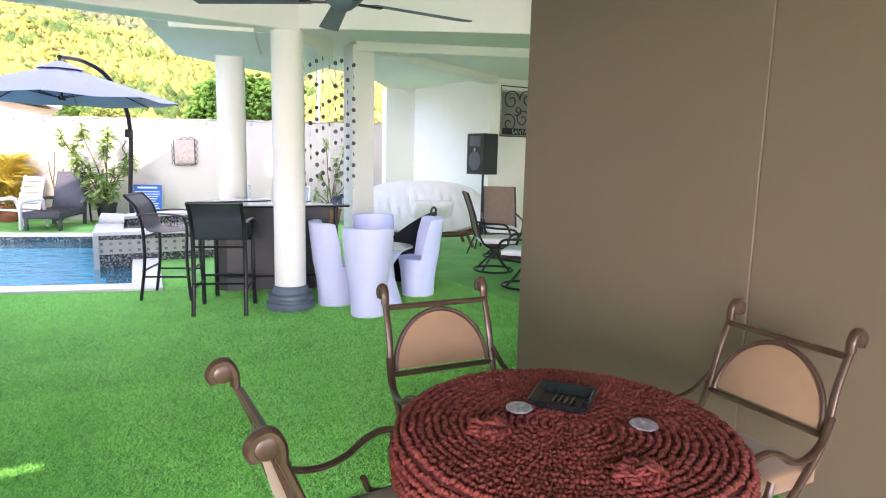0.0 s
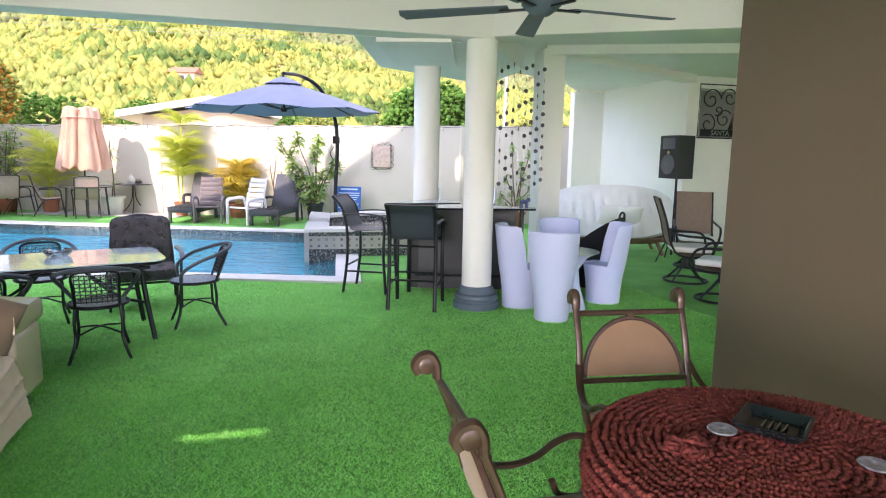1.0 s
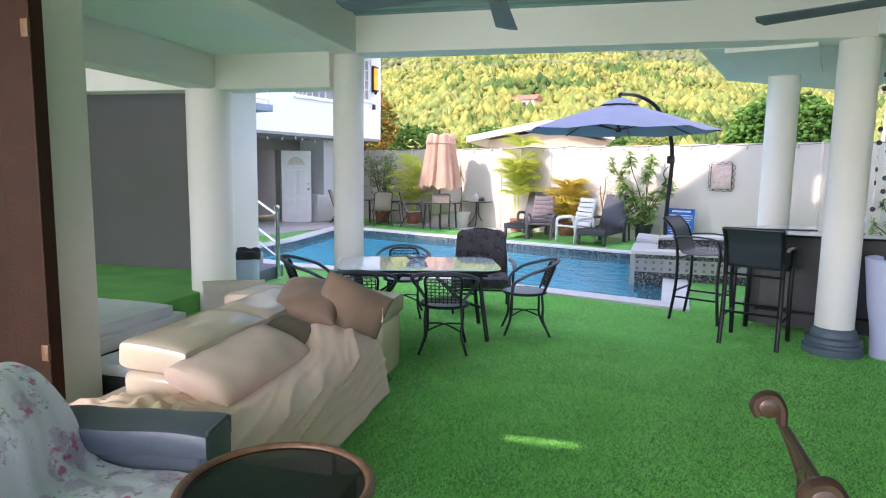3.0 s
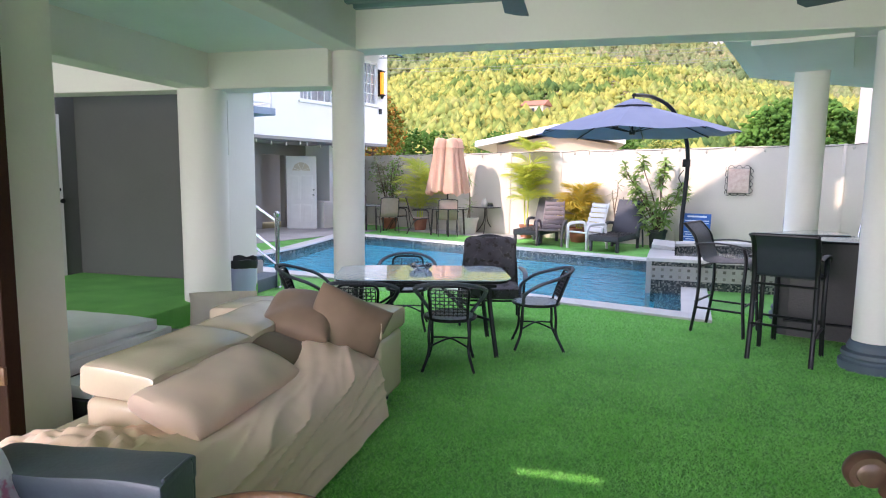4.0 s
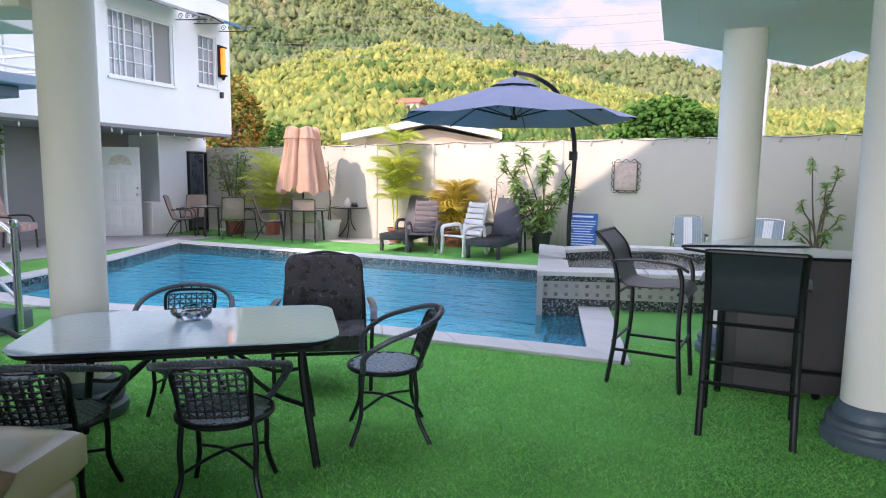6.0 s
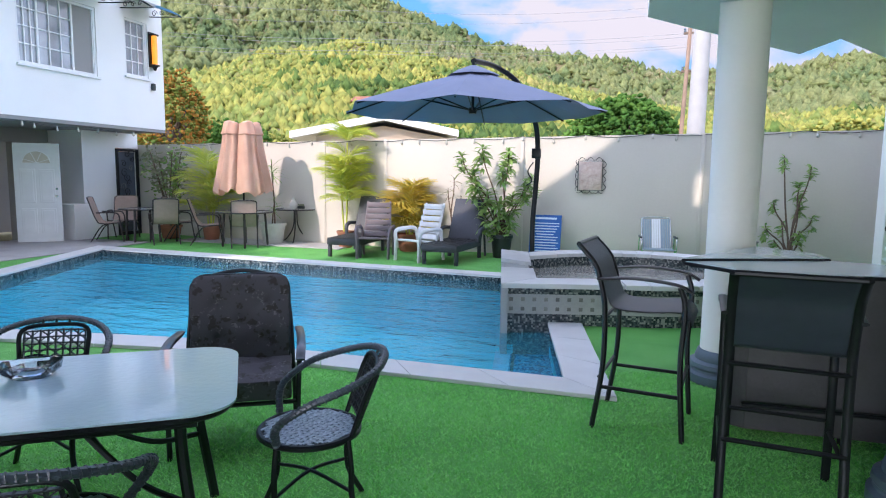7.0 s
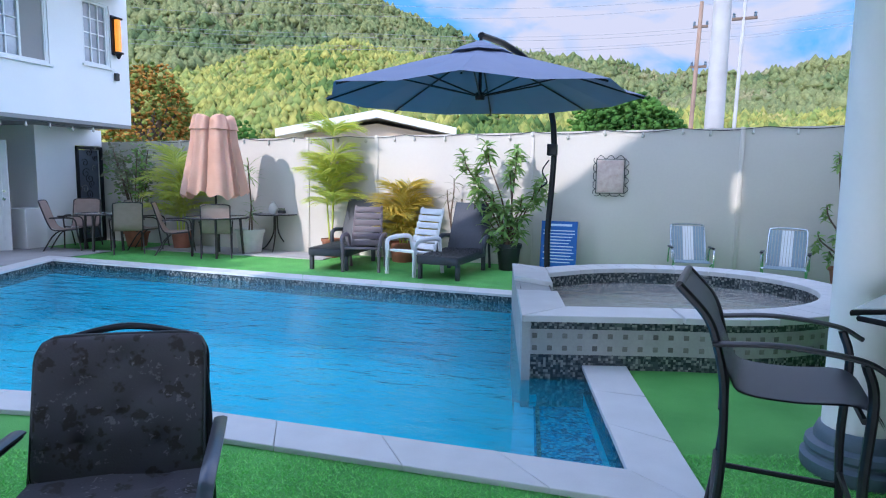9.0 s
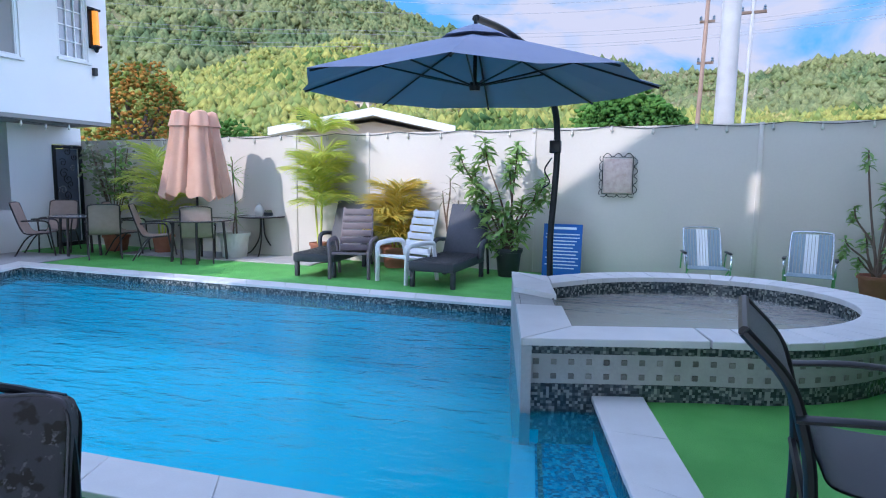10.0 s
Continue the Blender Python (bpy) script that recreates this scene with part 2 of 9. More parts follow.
def tube(bm, pts, r, seg=8, closed=False, flat=1.0, m=None):
    """A bar of round (or flattened) section along points; r may be a list."""
    pts = [Vector(p) for p in pts]
    n = len(pts)
    rs = r if isinstance(r, (list, tuple)) else [r] * n
    s = bmesh.new()
    ref = None
    rings = []
    for i, p in enumerate(pts):
        a = pts[(i - 1) % n] if closed or i else p
        b = pts[(i + 1) % n] if closed or i < n - 1 else p
        d = (b - a).normalized()
        if ref is None:
            ref = Vector((0, 0, 1)) if abs(d.z) < 0.9 else Vector((1, 0, 0))
        u = (ref - d * ref.dot(d)).normalized()
        v = d.cross(u)
        ref = u
        rings.append([s.verts.new(p + rs[i] * (math.cos(2 * math.pi * (k + 0.5) / seg) * u * flat + math.sin(2 * math.pi * (k + 0.5) / seg) * v)) for k in range(seg)])
    for i in range(n if closed else n - 1):
        a, b = rings[i], rings[(i + 1) % n]
        for k in range(seg):
            s.faces.new((a[k], a[(k + 1) % seg], b[(k + 1) % seg], b[k]))
    if not closed:
        s.faces.new(rings[0])
        s.faces.new(rings[-1])
    return join(bm, s, m)


def smooth_path(pts, n=8):
    """Points of a Catmull-Rom curve through pts."""
    P = [Vector(p) for p in pts]
    P = [2 * P[0] - P[1]] + P + [2 * P[-1] - P[-2]]
    out = []
    for i in range(1, len(P) - 2):
        a, b, c, d = P[i - 1:i + 3]
        for k in range(n):
            t = k / n
            out.append(0.5 * ((2 * b) + (c - a) * t + (2 * a - 5 * b + 4 * c - d) * t * t + (3 * b - a - 3 * c + d) * t ** 3))
    out.append(P[-2])
    return out


def slab(bm, poly, z0, z1, bev=0.0, m=None):
    """A plate with the outline poly (x, y) between two heights."""
    s = bmesh.new()
    lo = [s.verts.new((x, y, z0)) for x, y in poly]
    hi = [s.verts.new((x, y, z1)) for x, y in poly]
    s.faces.new(lo[::-1])
    top = s.faces.new(hi)
    k = len(poly)
    for i in range(k):
        s.faces.new((lo[i], lo[(i + 1) % k], hi[(i + 1) % k], hi[i]))
    if bev:
        bmesh.ops.bevel(s, geom=list(top.edges), offset=bev, segments=2, profile=0.5, affect="EDGES")
    return join(bm, s, m)


def rrect(w, d, r, n=5):
    out = []
    for cx, cy, a0 in ((w / 2 - r, d / 2 - r, 0), (-w / 2 + r, d / 2 - r, 90), (-w / 2 + r, -d / 2 + r, 180), (w / 2 - r, -d / 2 + r, 270)):
        for k in range(n + 1):
            a = radians(a0 + 90 * k / n)
            out.append((cx + r * math.cos(a), cy + r * math.sin(a)))
    return out


def cushion(bm, w, d, h, m=None, nx=14, ny=14, puff=0.5, wob=0.0, seed=0, edge=0.35, tufts=()):
    """A stuffed pad centred on the origin: fat in the middle, pinched at the rim."""
    s = bmesh.new()
    R = random.Random(seed)
    off = Vector((R.uniform(0, 50), R.uniform(0, 50), 0))
    sides = []
    for sg in (1, -1):
        g = []
        for i in range(nx + 1):
            row = []
            for j in range(ny + 1):
                u, v = 2 * i / nx - 1, 2 * j / ny - 1
                u, v = math.sin(u * math.pi / 2), math.sin(v * math.pi / 2)
                f = (max(0, 1 - abs(u) ** 4) * max(0, 1 - abs(v) ** 4)) ** puff
                x, y = u * w / 2, v * d / 2
                z = sg * (h / 2) * (edge + (1 - edge) * f)
                for tx, ty in tufts:
                    z -= sg * 0.5 * h * 0.55 * math.exp(-((x - tx) ** 2 + (y - ty) ** 2) / 0.0012)
                if wob:
                    z += wob * noise.noise(Vector((x * 5, y * 5, sg)) + off) * (0.3 + f)
                    x += wob * 0.6 * noise.noise(Vector((x * 4, y * 4, 7)) + off)
                    y += wob * 0.6 * noise.noise(Vector((x * 4, y * 4, 13)) + off)
                row.append(s.verts.new((x, y, z)))
            g.append(row)
        for i in range(nx):
            for j in range(ny):
                q = (g[i][j], g[i + 1][j], g[i + 1][j + 1], g[i][j + 1])
                s.faces.new(q if sg > 0 else q[::-1])
        rim = [g[i][0] for i in range(nx)] + [g[nx][j] for j in range(ny)] + [g[i][ny] for i in range(nx, 0, -1)] + [g[0][j] for j in range(ny, 0, -1)]
        sides.append(rim)
    a, b = sides
    for k in range(len(a)):
        k2 = (k + 1) % len(a)
        s.faces.new((a[k], b[k], b[k2], a[k2]))
    return join(bm, s, m)


def pydata(verts, faces):
    me = bpy.data.meshes.new("mesh")
    me.from_pydata(verts, [], faces)
    me.update()
    return me


def shade(me):
    me.polygons.foreach_set("use_smooth", [True] * len(me.polygons))
    return me


# The pavilion's own axes: a along its row of columns, b towards the pool
PAV = pose(0.042, 7.085, 0, 0, 0, 17.84)


def pv(a, b, z=0.0, turn=0.0):
    return PAV @ pose(a, b, z, 0, 0, turn)


# ---- ground, pool and spa ----
POOL = [(-1.71, 8.36), (-5.0, 8.33), (-7.5, 7.9), (-9.2, 7.95), (-9.75, 10.2), (-11.0, 13.22), (-3.15, 12.80), (-2.54, 9.94), (-2.08, 10.10)]


def offset(poly, d):
    """The outline pushed out by d (anticlockwise or clockwise, it finds out itself)."""
    area = sum(a[0] * b[1] - b[0] * a[1] for a, b in zip(poly, poly[1:] + poly[:1]))
    sgn = 1 if area > 0 else -1
    out = []
    for i, p in enumerate(poly):
        a, b = Vector(poly[i - 1]), Vector(poly[(i + 1) % len(poly)])
        p = Vector(p)
        d1, d2 = (p - a).normalized(), (b - p).normalized()
        n1, n2 = Vector((d1.y, -d1.x)) * sgn, Vector((d2.y, -d2.x)) * sgn
        k = (n1 + n2) / max(0.35, 1 + n1.dot(n2))
        out.append((p.x + k.x * d, p.y + k.y * d))
    return out


def sheet(outer, holes, z):
    bm = B()
    edges = []
    for loop in [outer, *holes]:
        vs = [bm.verts.new((x, y, z)) for x, y in loop]
        edges += [bm.edges.new((vs[i - 1], vs[i])) for i in range(len(vs))]
    bmesh.ops.triangle_fill(bm, use_beauty=True, edges=edges)
    for f in bm.faces:
        if f.normal.z < 0:
            f.normal_flip()
    return bm


YARD = [(-13.6, -12), (9.5, -12), (9.5, 16.2), (-13.6, 16.2)]
turf = part("turf", sheet(YARD, [offset(POOL, 0.02)], 0.0), M["turf"], smooth=False)
tagged(turf, "bright green artificial turf lawn covering the yard floor", "turf", kind="structure")
far_ground = part("ground", sheet([(-1600, -1600), (1600, -1600), (1600, 1600), (-1600, 1600)], [offset(YARD, -0.05)], -0.06), M["earth"], smooth=False)
tagged(far_ground, "dry grassy ground beyond the yard walls", "ground", kind="structure")


def pool_shell():
    bm = B()
    n = len(POOL)
    top = [bm.verts.new((x, y, -0.2)) for x, y in POOL]
    bot = [bm.verts.new((x, y, -0.9)) for x, y in POOL]
    for i in range(n):
        bm.faces.new((top[i], top[(i + 1) % n], bot[(i + 1) % n], bot[i]))
    bm.faces.new(bot)
    shell = part("pool_basin", bm, M["pool_floor"], smooth=False)
    tagged(shell, "pale blue plastered swimming pool basin filled with water", "swimming pool", kind="structure")
    bm = B()
    lo = [bm.verts.new((x, y, -0.21)) for x, y in POOL]
    hi = [bm.verts.new((x, y, 0.0)) for x, y in POOL]
    for i in range(n):
        bm.faces.new((lo[i], lo[(i + 1) % n], hi[(i + 1) % n], hi[i]))
    part("tile_band", bm, M["mosaic"], shell, "dark and silver glass mosaic band at the waterline", smooth=False)
    bm = B()
    bm.faces.new([bm.verts.new((x, y, -0.075)) for x, y in POOL])
    part("water", bm, M["water"], shell, "clear rippling blue pool water", smooth=False)
    # the shallow entry bench in the corner by the spa
    bm = B()
    ent = [(-1.74, 8.42), (-2.33, 8.40), (-2.60, 10.0), (-2.06, 10.11)]
    slab(bm, ent, -0.9, -0.30)
    part("entry_bench", bm, M["mosaic_blue"], shell, "submerged blue mosaic entry bench", smooth=False)
    bm = B()
    slab(bm, [(-2.18, 8.42), (-2.332, 8.42), (-2.602, 10.0), (-2.45, 10.0)], -0.9, -0.290)
    part("bench_edging", bm, M["edge_blue"], shell, "pale blue edge strip of the bench", smooth=False)
    bm = B()
    slab(bm, [(-2.135, 8.42), (-2.165, 8.42), (-2.435, 10.0), (-2.405, 10.0)], -0.6, -0.293)
    part("bench_border", bm, M["mosaic"], shell, "dotted dark mosaic border", smooth=False)
    return shell


pool = pool_shell()


def coping(parent):
    """Pale stones round the rim, each a piece of its own with an open joint."""
    out = offset(POOL, 0.30)
    n = len(POOL)
    for i in range(n):
        if i in (6, 7):          # the spa takes this side
            continue
        a, b = Vector(POOL[i]), Vector(POOL[(i + 1) % n])
        c, d = Vector(out[i]), Vector(out[(i + 1) % n])
        if i == 8:               # the arm that runs up to the spa
            a, c = Vector((-2.08, 10.10)), Vector((-1.78, 10.22))
        if i == 5:
            b, d = Vector((-3.16, 12.80)), Vector((-3.16, 13.10))
        k = max(1, round((b - a).length / 0.62))
        for j in range(k):
            g = 0.0025 / max(0.1, (b - a).length)
            t0, t1 = j / k + g, (j + 1) / k - g
            q = [a.lerp(b, t0), a.lerp(b, t1), c.lerp(d, t1), c.lerp(d, t0)]
            nrm = (q[0] - q[3]).normalized() * 0.02
            q[0], q[1] = q[0] + nrm, q[1] + nrm
            bm = B()
            slab(bm, [(p.x, p.y) for p in q], 0.004, 0.035, 0.006)
            part("coping_stone", bm, M["coping"], parent, smooth=False)


coping(pool)


def spa_outline(k, inset=0.0):
    """k points anticlockwise from the front left corner round the bulge to the back left corner."""
    front = Vector((-2.54, 9.90))
    back = Vector((-3.18, 12.78))
    cx, cy, ra, rb, rot = -1.40, 11.78, 1.72, 1.52, radians(26)
    pts = []
    for i in range(k):
        t = radians(-112 + 232 * i / (k - 1))
        x, y = math.cos(t), math.sin(t)
        x, y = ra * x, rb * y
        pts.append(Vector((cx + x * math.cos(rot) - y * math.sin(rot), cy + x * math.sin(rot) + y * math.cos(rot))))
    poly = [(front.x, front.y)] + [(p.x, p.y) for p in pts] + [(back.x, back.y)]
    return offset(poly, -inset) if inset else poly


def ring_wall(bm, outer, inner, z0, z1):
    n = len(outer)
    v = [[bm.verts.new((x, y, z)) for x, y in loop] for loop, z in ((outer, z0), (outer, z1), (inner, z1), (inner, z0))]
    for i in range(n):
        j = (i + 1) % n
        for a, b in ((0, 1), (1, 2), (2, 3), (3, 0)):
            bm.faces.new((v[a][i], v[a][j], v[b][j], v[b][i]))


SPA_Z = 0.43
spa = thing("spa", T(), "raised round spa pool faced with grey stone and dark glass mosaic", "hot tub", kind="structure")
_so = spa_outline(30)


def spa_build():
    body_out, body_in = spa_outline(30, 0.05), spa_outline(30, 0.34)
    bm = B()
    ring_wall(bm, body_out, body_in, -1.2, SPA_Z - 0.05)
    part("wall", bm, M["spa_stone"], spa, "grey stone-tiled spa wall", smooth=False)
    for z0, z1, out in ((-0.30, 0.115, 0.046), (0.315, 0.378, 0.046)):
        bm = B()
        ring_wall(bm, spa_outline(30, out), spa_outline(30, 0.06), z0, z1)
        part("mosaic_band", bm, M["mosaic"], spa, "dark glass mosaic band", smooth=False)
    bm = B()
    ring_wall(bm, [(p[0], p[1]) for p in spa_outline(30, 0.335)], spa_outline(30, 0.35), -0.3, SPA_Z - 0.04)
    part("inner_band", bm, M["mosaic"], spa, "dark mosaic inside the spa", smooth=False)
    # the flat face that rises from the pool
    f0, f1 = Vector((-2.54, 9.90)), Vector((-3.18, 12.78))
    nv = Vector((-0.976, -0.217))
    bm = B()
    slab(bm, [tuple(f0 - nv * 0.003), tuple(f1 - nv * 0.003), tuple(f1 - nv * 0.07), tuple(f0 - nv * 0.07)], -1.2, SPA_Z - 0.052)
    part("pool_face", bm, M["spa_stone"], spa, smooth=False)
    # rim stones; one gap on the pool side makes the spillway
    o, i2 = spa_outline(30, 0.0), spa_outline(30, 0.37)
    n = len(o)
    for k in range(n - 1):
        bm = B()
        e = 0.012
        def lp(p, q, t):
            return (p[0] + (q[0] - p[0]) * t, p[1] + (q[1] - p[1]) * t)
        slab(bm, [lp(o[k], o[k + 1], e), lp(o[k], o[k + 1], 1 - e), lp(i2[k], i2[k + 1], 1 - e), lp(i2[k], i2[k + 1], e)], SPA_Z - 0.05, SPA_Z, 0.008)
        part("rim_stone", bm, M["coping"], spa, smooth=False)
    a, b, c, d = Vector(o[0]), Vector(o[-1]), Vector(i2[0]), Vector(i2[-1])
    for t0, t1 in ((0.0, 0.38), (0.66, 1.0)):
        bm = B()
        q = [a.lerp(b, t0), a.lerp(b, t1), c.lerp(d, t1), c.lerp(d, t0)]
        slab(bm, [(p.x, p.y) for p in q], SPA_Z - 0.05, SPA_Z, 0.008)
        part("rim_stone", bm, M["coping"], spa, smooth=False)
    bm = B()
    bm.faces.new([bm.verts.new((x, y, SPA_Z - 0.17)) for x, y in spa_outline(30, 0.30)])
    part("water", bm, M["spa_water"], spa, "still greenish spa water", smooth=False)
    bm = B()
    bm.faces.new([bm.verts.new((x, y, SPA_Z - 0.40)) for x, y in spa_outline(30, 0.30)])
    part("basin_floor", bm, M["spa_floor"], spa, smooth=False)


spa_build()


def spa_tiles():
    """Square stone tiles with a dark square set in, in two rows round the front."""
    o = spa_outline(120, 0.043)
    run = [Vector(p) for p in o[:100]]
    acc, pos = 0.0, []
    nxt = 0.06
    for p, q in zip(run, run[1:]):
        L = (q - p).length
        while nxt < acc + L:
            t = (nxt - acc) / L
            pos.append((p.lerp(q, t), (q - p).normalized()))
            nxt += 0.115
        acc += L
    bm = B()
    box(bm, -0.019, -0.005, -0.019, 0.019, 0.005, 0.019, 0.003, seg=1)
    me = finish(bm)
    me.materials.append(M["tile_dark"])
    for p, d in pos[:40]:
        for z in (0.167, 0.263):
            part("inset_tile", me, M["tile_dark"], spa, m=pose(p.x, p.y, z, 0, 0, math.degrees(math.atan2(d.y, d.x))))


M["tile_dark"] = mat("dark_glass_tile", (0.21, 0.21, 0.185), 0.3, var=0.4, scale=20, bump=0, rand=0.4)
spa_tiles()

# grey terrace and step by the house door
bm = B()
box(bm, -13.89, 9.2, 0.004, -11.15, 14.6, 0.02, 0.004)
part("terrace", bm, M["concrete"])
tagged(bpy.data.objects["terrace"], "grey concrete terrace by the house door", "terrace", kind="structure")


# ---- far wall, house across the pool ----
WL, WR = Vector((-13.5, 16.30)), Vector((4.2, 15.20))


def wall_at(x, dy=0.0):
    """A point on the far wall's face at that x, dy in front of it."""
    t = (x - WL.x) / (WR.x - WL.x)
    return (x, WL.y + (WR.y - WL.y) * t - dy)


def wall_top(x):
    return 2.13 + (x + 13.3) * 0.0083


def far_wall():
    bm = B()
    f = [(WL.x, WL.y, 0), (WR.x, WR.y, 0), (WR.x, WR.y, wall_top(WR.x)), (WL.x, WL.y, wall_top(WL.x))]
    lo = [bm.verts.new(p) for p in f]
    hi = [bm.verts.new((p[0], p[1] + 0.15, p[2])) for p in f]
    bm.faces.new(lo)
    bm.faces.new(hi[::-1])
    for i in range(4):
        bm.faces.new((lo[i], hi[i], hi[(i + 1) % 4], lo[(i + 1) % 4]))
    w = part("wall_far", bm, M["plaster_court"], smooth=False)
    tagged(w, "tall cream plastered boundary wall with narrow vertical joints", "wall", kind="structure")
    for x in (-10.8, -7.75, -6.3, -3.45, -0.33, 2.6):
        y = wall_at(x)[1]
        bm = B()
        box(bm, x - 0.03, y - 0.02, 0, x + 0.03, y + 0.01, wall_top(x) + 0.01, 0.006)
        part("joint_strip", bm, M["plaster_court"], w)
    return w


wall_far = far_wall()


def cut_wall(name, axis, at, lo, hi, z0, z1, thick, openings, material, label, side=1):
    """A wall in the plane axis = at from lo to hi, with openings (l, r, bottom, top) right through it."""
    xs = sorted({lo, hi, *[o[0] for o in openings], *[o[1] for o in openings]})
    zs = sorted({z0, z1, *[o[2] for o in openings], *[o[3] for o in openings]})
    bm = B()
    for a, b in zip(xs, xs[1:]):
        for c, d in zip(zs, zs[1:]):
            mx, mz = (a + b) / 2, (c + d) / 2
            if any(o[0] < mx < o[1] and o[2] < mz < o[3] for o in openings):
                continue
            if axis == "x":
                box(bm, at, a, c, at + side * thick, b, d)
            else:
                box(bm, a, at, c, b, at + side * thick, d)
    bmesh.ops.remove_doubles(bm, verts=bm.verts, dist=1e-5)
    ob = part(name, bm, material, smooth=False)
    return tagged(ob, label, "wall", kind="structure")


HX = -11.85      # face of the upper storey
house_upper = cut_wall("wall_house_upper", "x", HX, 6.0, 15.95, 2.45, 5.6, 0.18, [(12.42, 14.12, 3.38, 4.72), (14.85, 15.49, 3.53, 4.72)], M["plaster_house"], "white plastered upper storey wall of the house", -1)
bm = B()
box(bm, HX - 6.0, 15.77, 2.45, HX - 0.18, 15.95, 5.6)
part("wall_house_end", bm, M["plaster_house"], smooth=False)
tagged(bpy.data.objects["wall_house_end"], "white plastered end wall of the house", "wall", kind="structure")
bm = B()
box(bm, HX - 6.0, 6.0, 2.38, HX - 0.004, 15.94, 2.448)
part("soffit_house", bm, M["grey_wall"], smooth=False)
tagged(bpy.data.objects["soffit_house"], "soffit under the overhanging upper storey, greyed for its shade", "soffit", kind="structure")
bm = B()
box(bm, HX - 6.2, 5.8, 5.602, HX + 0.02, 15.97, 5.7, 0.01)
part("roof_house", bm, M["concrete"], smooth=False)
tagged(bpy.data.objects["roof_house"], "flat concrete roof of the house", "roof", kind="structure")
GX = -12.95
house_lower = cut_wall("wall_house_lower", "x", GX, 14.65, 16.24, 0, 2.38, 0.2, [(15.56, 16.2, 0.0, 2.04)], M["plaster_house"], "white ground floor wall of the house with a gated doorway", -1)
cut_wall("wall_house_recess", "x", -13.9, 6.0, 14.65, 0, 2.38, 0.2, [(12.95, 13.82, 0, 2.08)], M["grey_wall"], "ground floor wall behind the porch, shade put into its grey colour", -1)
bm = B()
box(bm, -14.1, 14.652, 0, -13.152, 14.85, 2.38)
part("wall_porch", bm, M["plaster_house"], smooth=False)
tagged(bpy.data.objects["wall_porch"], "white return wall of the porch", "wall", kind="structure")
bm = B()
box(bm, -13.3, 14.2, 0.0, -12.75, 14.64, 0.78, 0.01)
part("wall_low", bm, M["plaster_house"], smooth=False)
tagged(bpy.data.objects["wall_low"], "low white wall block beside the house door", "wall", kind="structure")
bm = B()
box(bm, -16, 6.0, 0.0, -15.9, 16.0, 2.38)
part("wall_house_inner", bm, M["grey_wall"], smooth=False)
tagged(bpy.data.objects["wall_house_inner"], "room wall inside the house, greyed for the dimness there", "wall", kind="structure")

# ---- pavilion structure (in its own axes a, b) ----
CA = -4.60, 0.0
CL = -6.176, -0.065


def column(name, a, b, r, z0, z1, ring=True, label="round white plastered column with a blue-grey base"):
    bm = B()
    lathe(bm, [(r, z0), (r * 0.985, z0 + 0.8), (r, z1 - 0.9), (r, z1)], 40)
    ob = part(name, bm, M["plaster"], m=pv(a, b))
    tagged(ob, label, "column", "pavilion columns", "structure")
    if ring:
        bm = B()
        k = r
        lathe(bm, [(k + 0.075, 0.0), (k + 0.085, 0.02), (k + 0.085, 0.07), (k + 0.06, 0.085), (k + 0.055, 0.10), (k + 0.07, 0.12), (k + 0.065, 0.15), (k + 0.03, 0.165), (k + 0.03, 0.19), (k + 0.012, 0.235), (k + 0.004, 0.24)], 40)
        part("base_moulding", bm, M["base_grey"], ob, "blue-grey moulded column base")
    return ob


column("column_1", *CA, 0.155, 0, 2.71)
column("column_2", 0.0, 0.0, 0.155, 0, 2.71)
column("column_3", -0.112, 1.834, 0.165, 0, 2.72)
column("column_left", *CL, 0.235, 0.0, 2.38, False, "thick round white plastered column beside the raised turf platform")
bm = B()
box(bm, 1.405, 1.69, 0, 1.715, 2.0, 2.96, 0.008)
tagged(part("column_square", bm, M["plaster"], m=PAV), "square white plastered post", "column", kind="structure")


def beam(name, p, q, w, z0, z1, label="white plastered ceiling beam", material="plaster"):
    """A beam from p to q (pavilion axes)."""
    p, q = Vector(p), Vector(q)
    d = q - p
    bm = B()
    box(bm, 0, -w / 2, z0, d.length, w / 2, z1, 0.012)
    ob = part(name, bm, M[material], m=PAV @ pose(p.x, p.y, 0, 0, 0, math.degrees(math.atan2(d.y, d.x))), smooth=False)
    return tagged(ob, label, "beam", "pavilion beams", "structure")


ZB, ZC = 2.69, 3.15
beam("beam_front", (-4.72, 0.0), (0.15, 0.0), 0.32, ZB, ZC)
beam("beam_right_near", (0.1, -0.12), (4.1, -2.55), 0.30, ZB, ZC)
beam("beam_right_far", (1.5, 1.82), (5.2, 0.15), 0.28, 2.88, ZC + 0.05)
beam("beam_right_back", (1.6, 1.9), (4.95, 3.55), 0.28, 2.877, ZC + 0.05)
beam("beam_bay", (-4.58, -0.16), (-4.58, -8.0), 0.26, ZB - 0.002, ZC)
beam("beam_low_front", (-6.35, -0.03), (-4.72, -0.03), 0.32, 2.36, ZC)
beam("beam_low_side", (-6.15, 0.1), (-6.15, -8.0), 0.28, 2.362, ZC - 0.002)
beam("beam_low_back", (-9.3, -0.03), (-6.35, -0.03), 0.3, 2.364, ZC - 0.001)


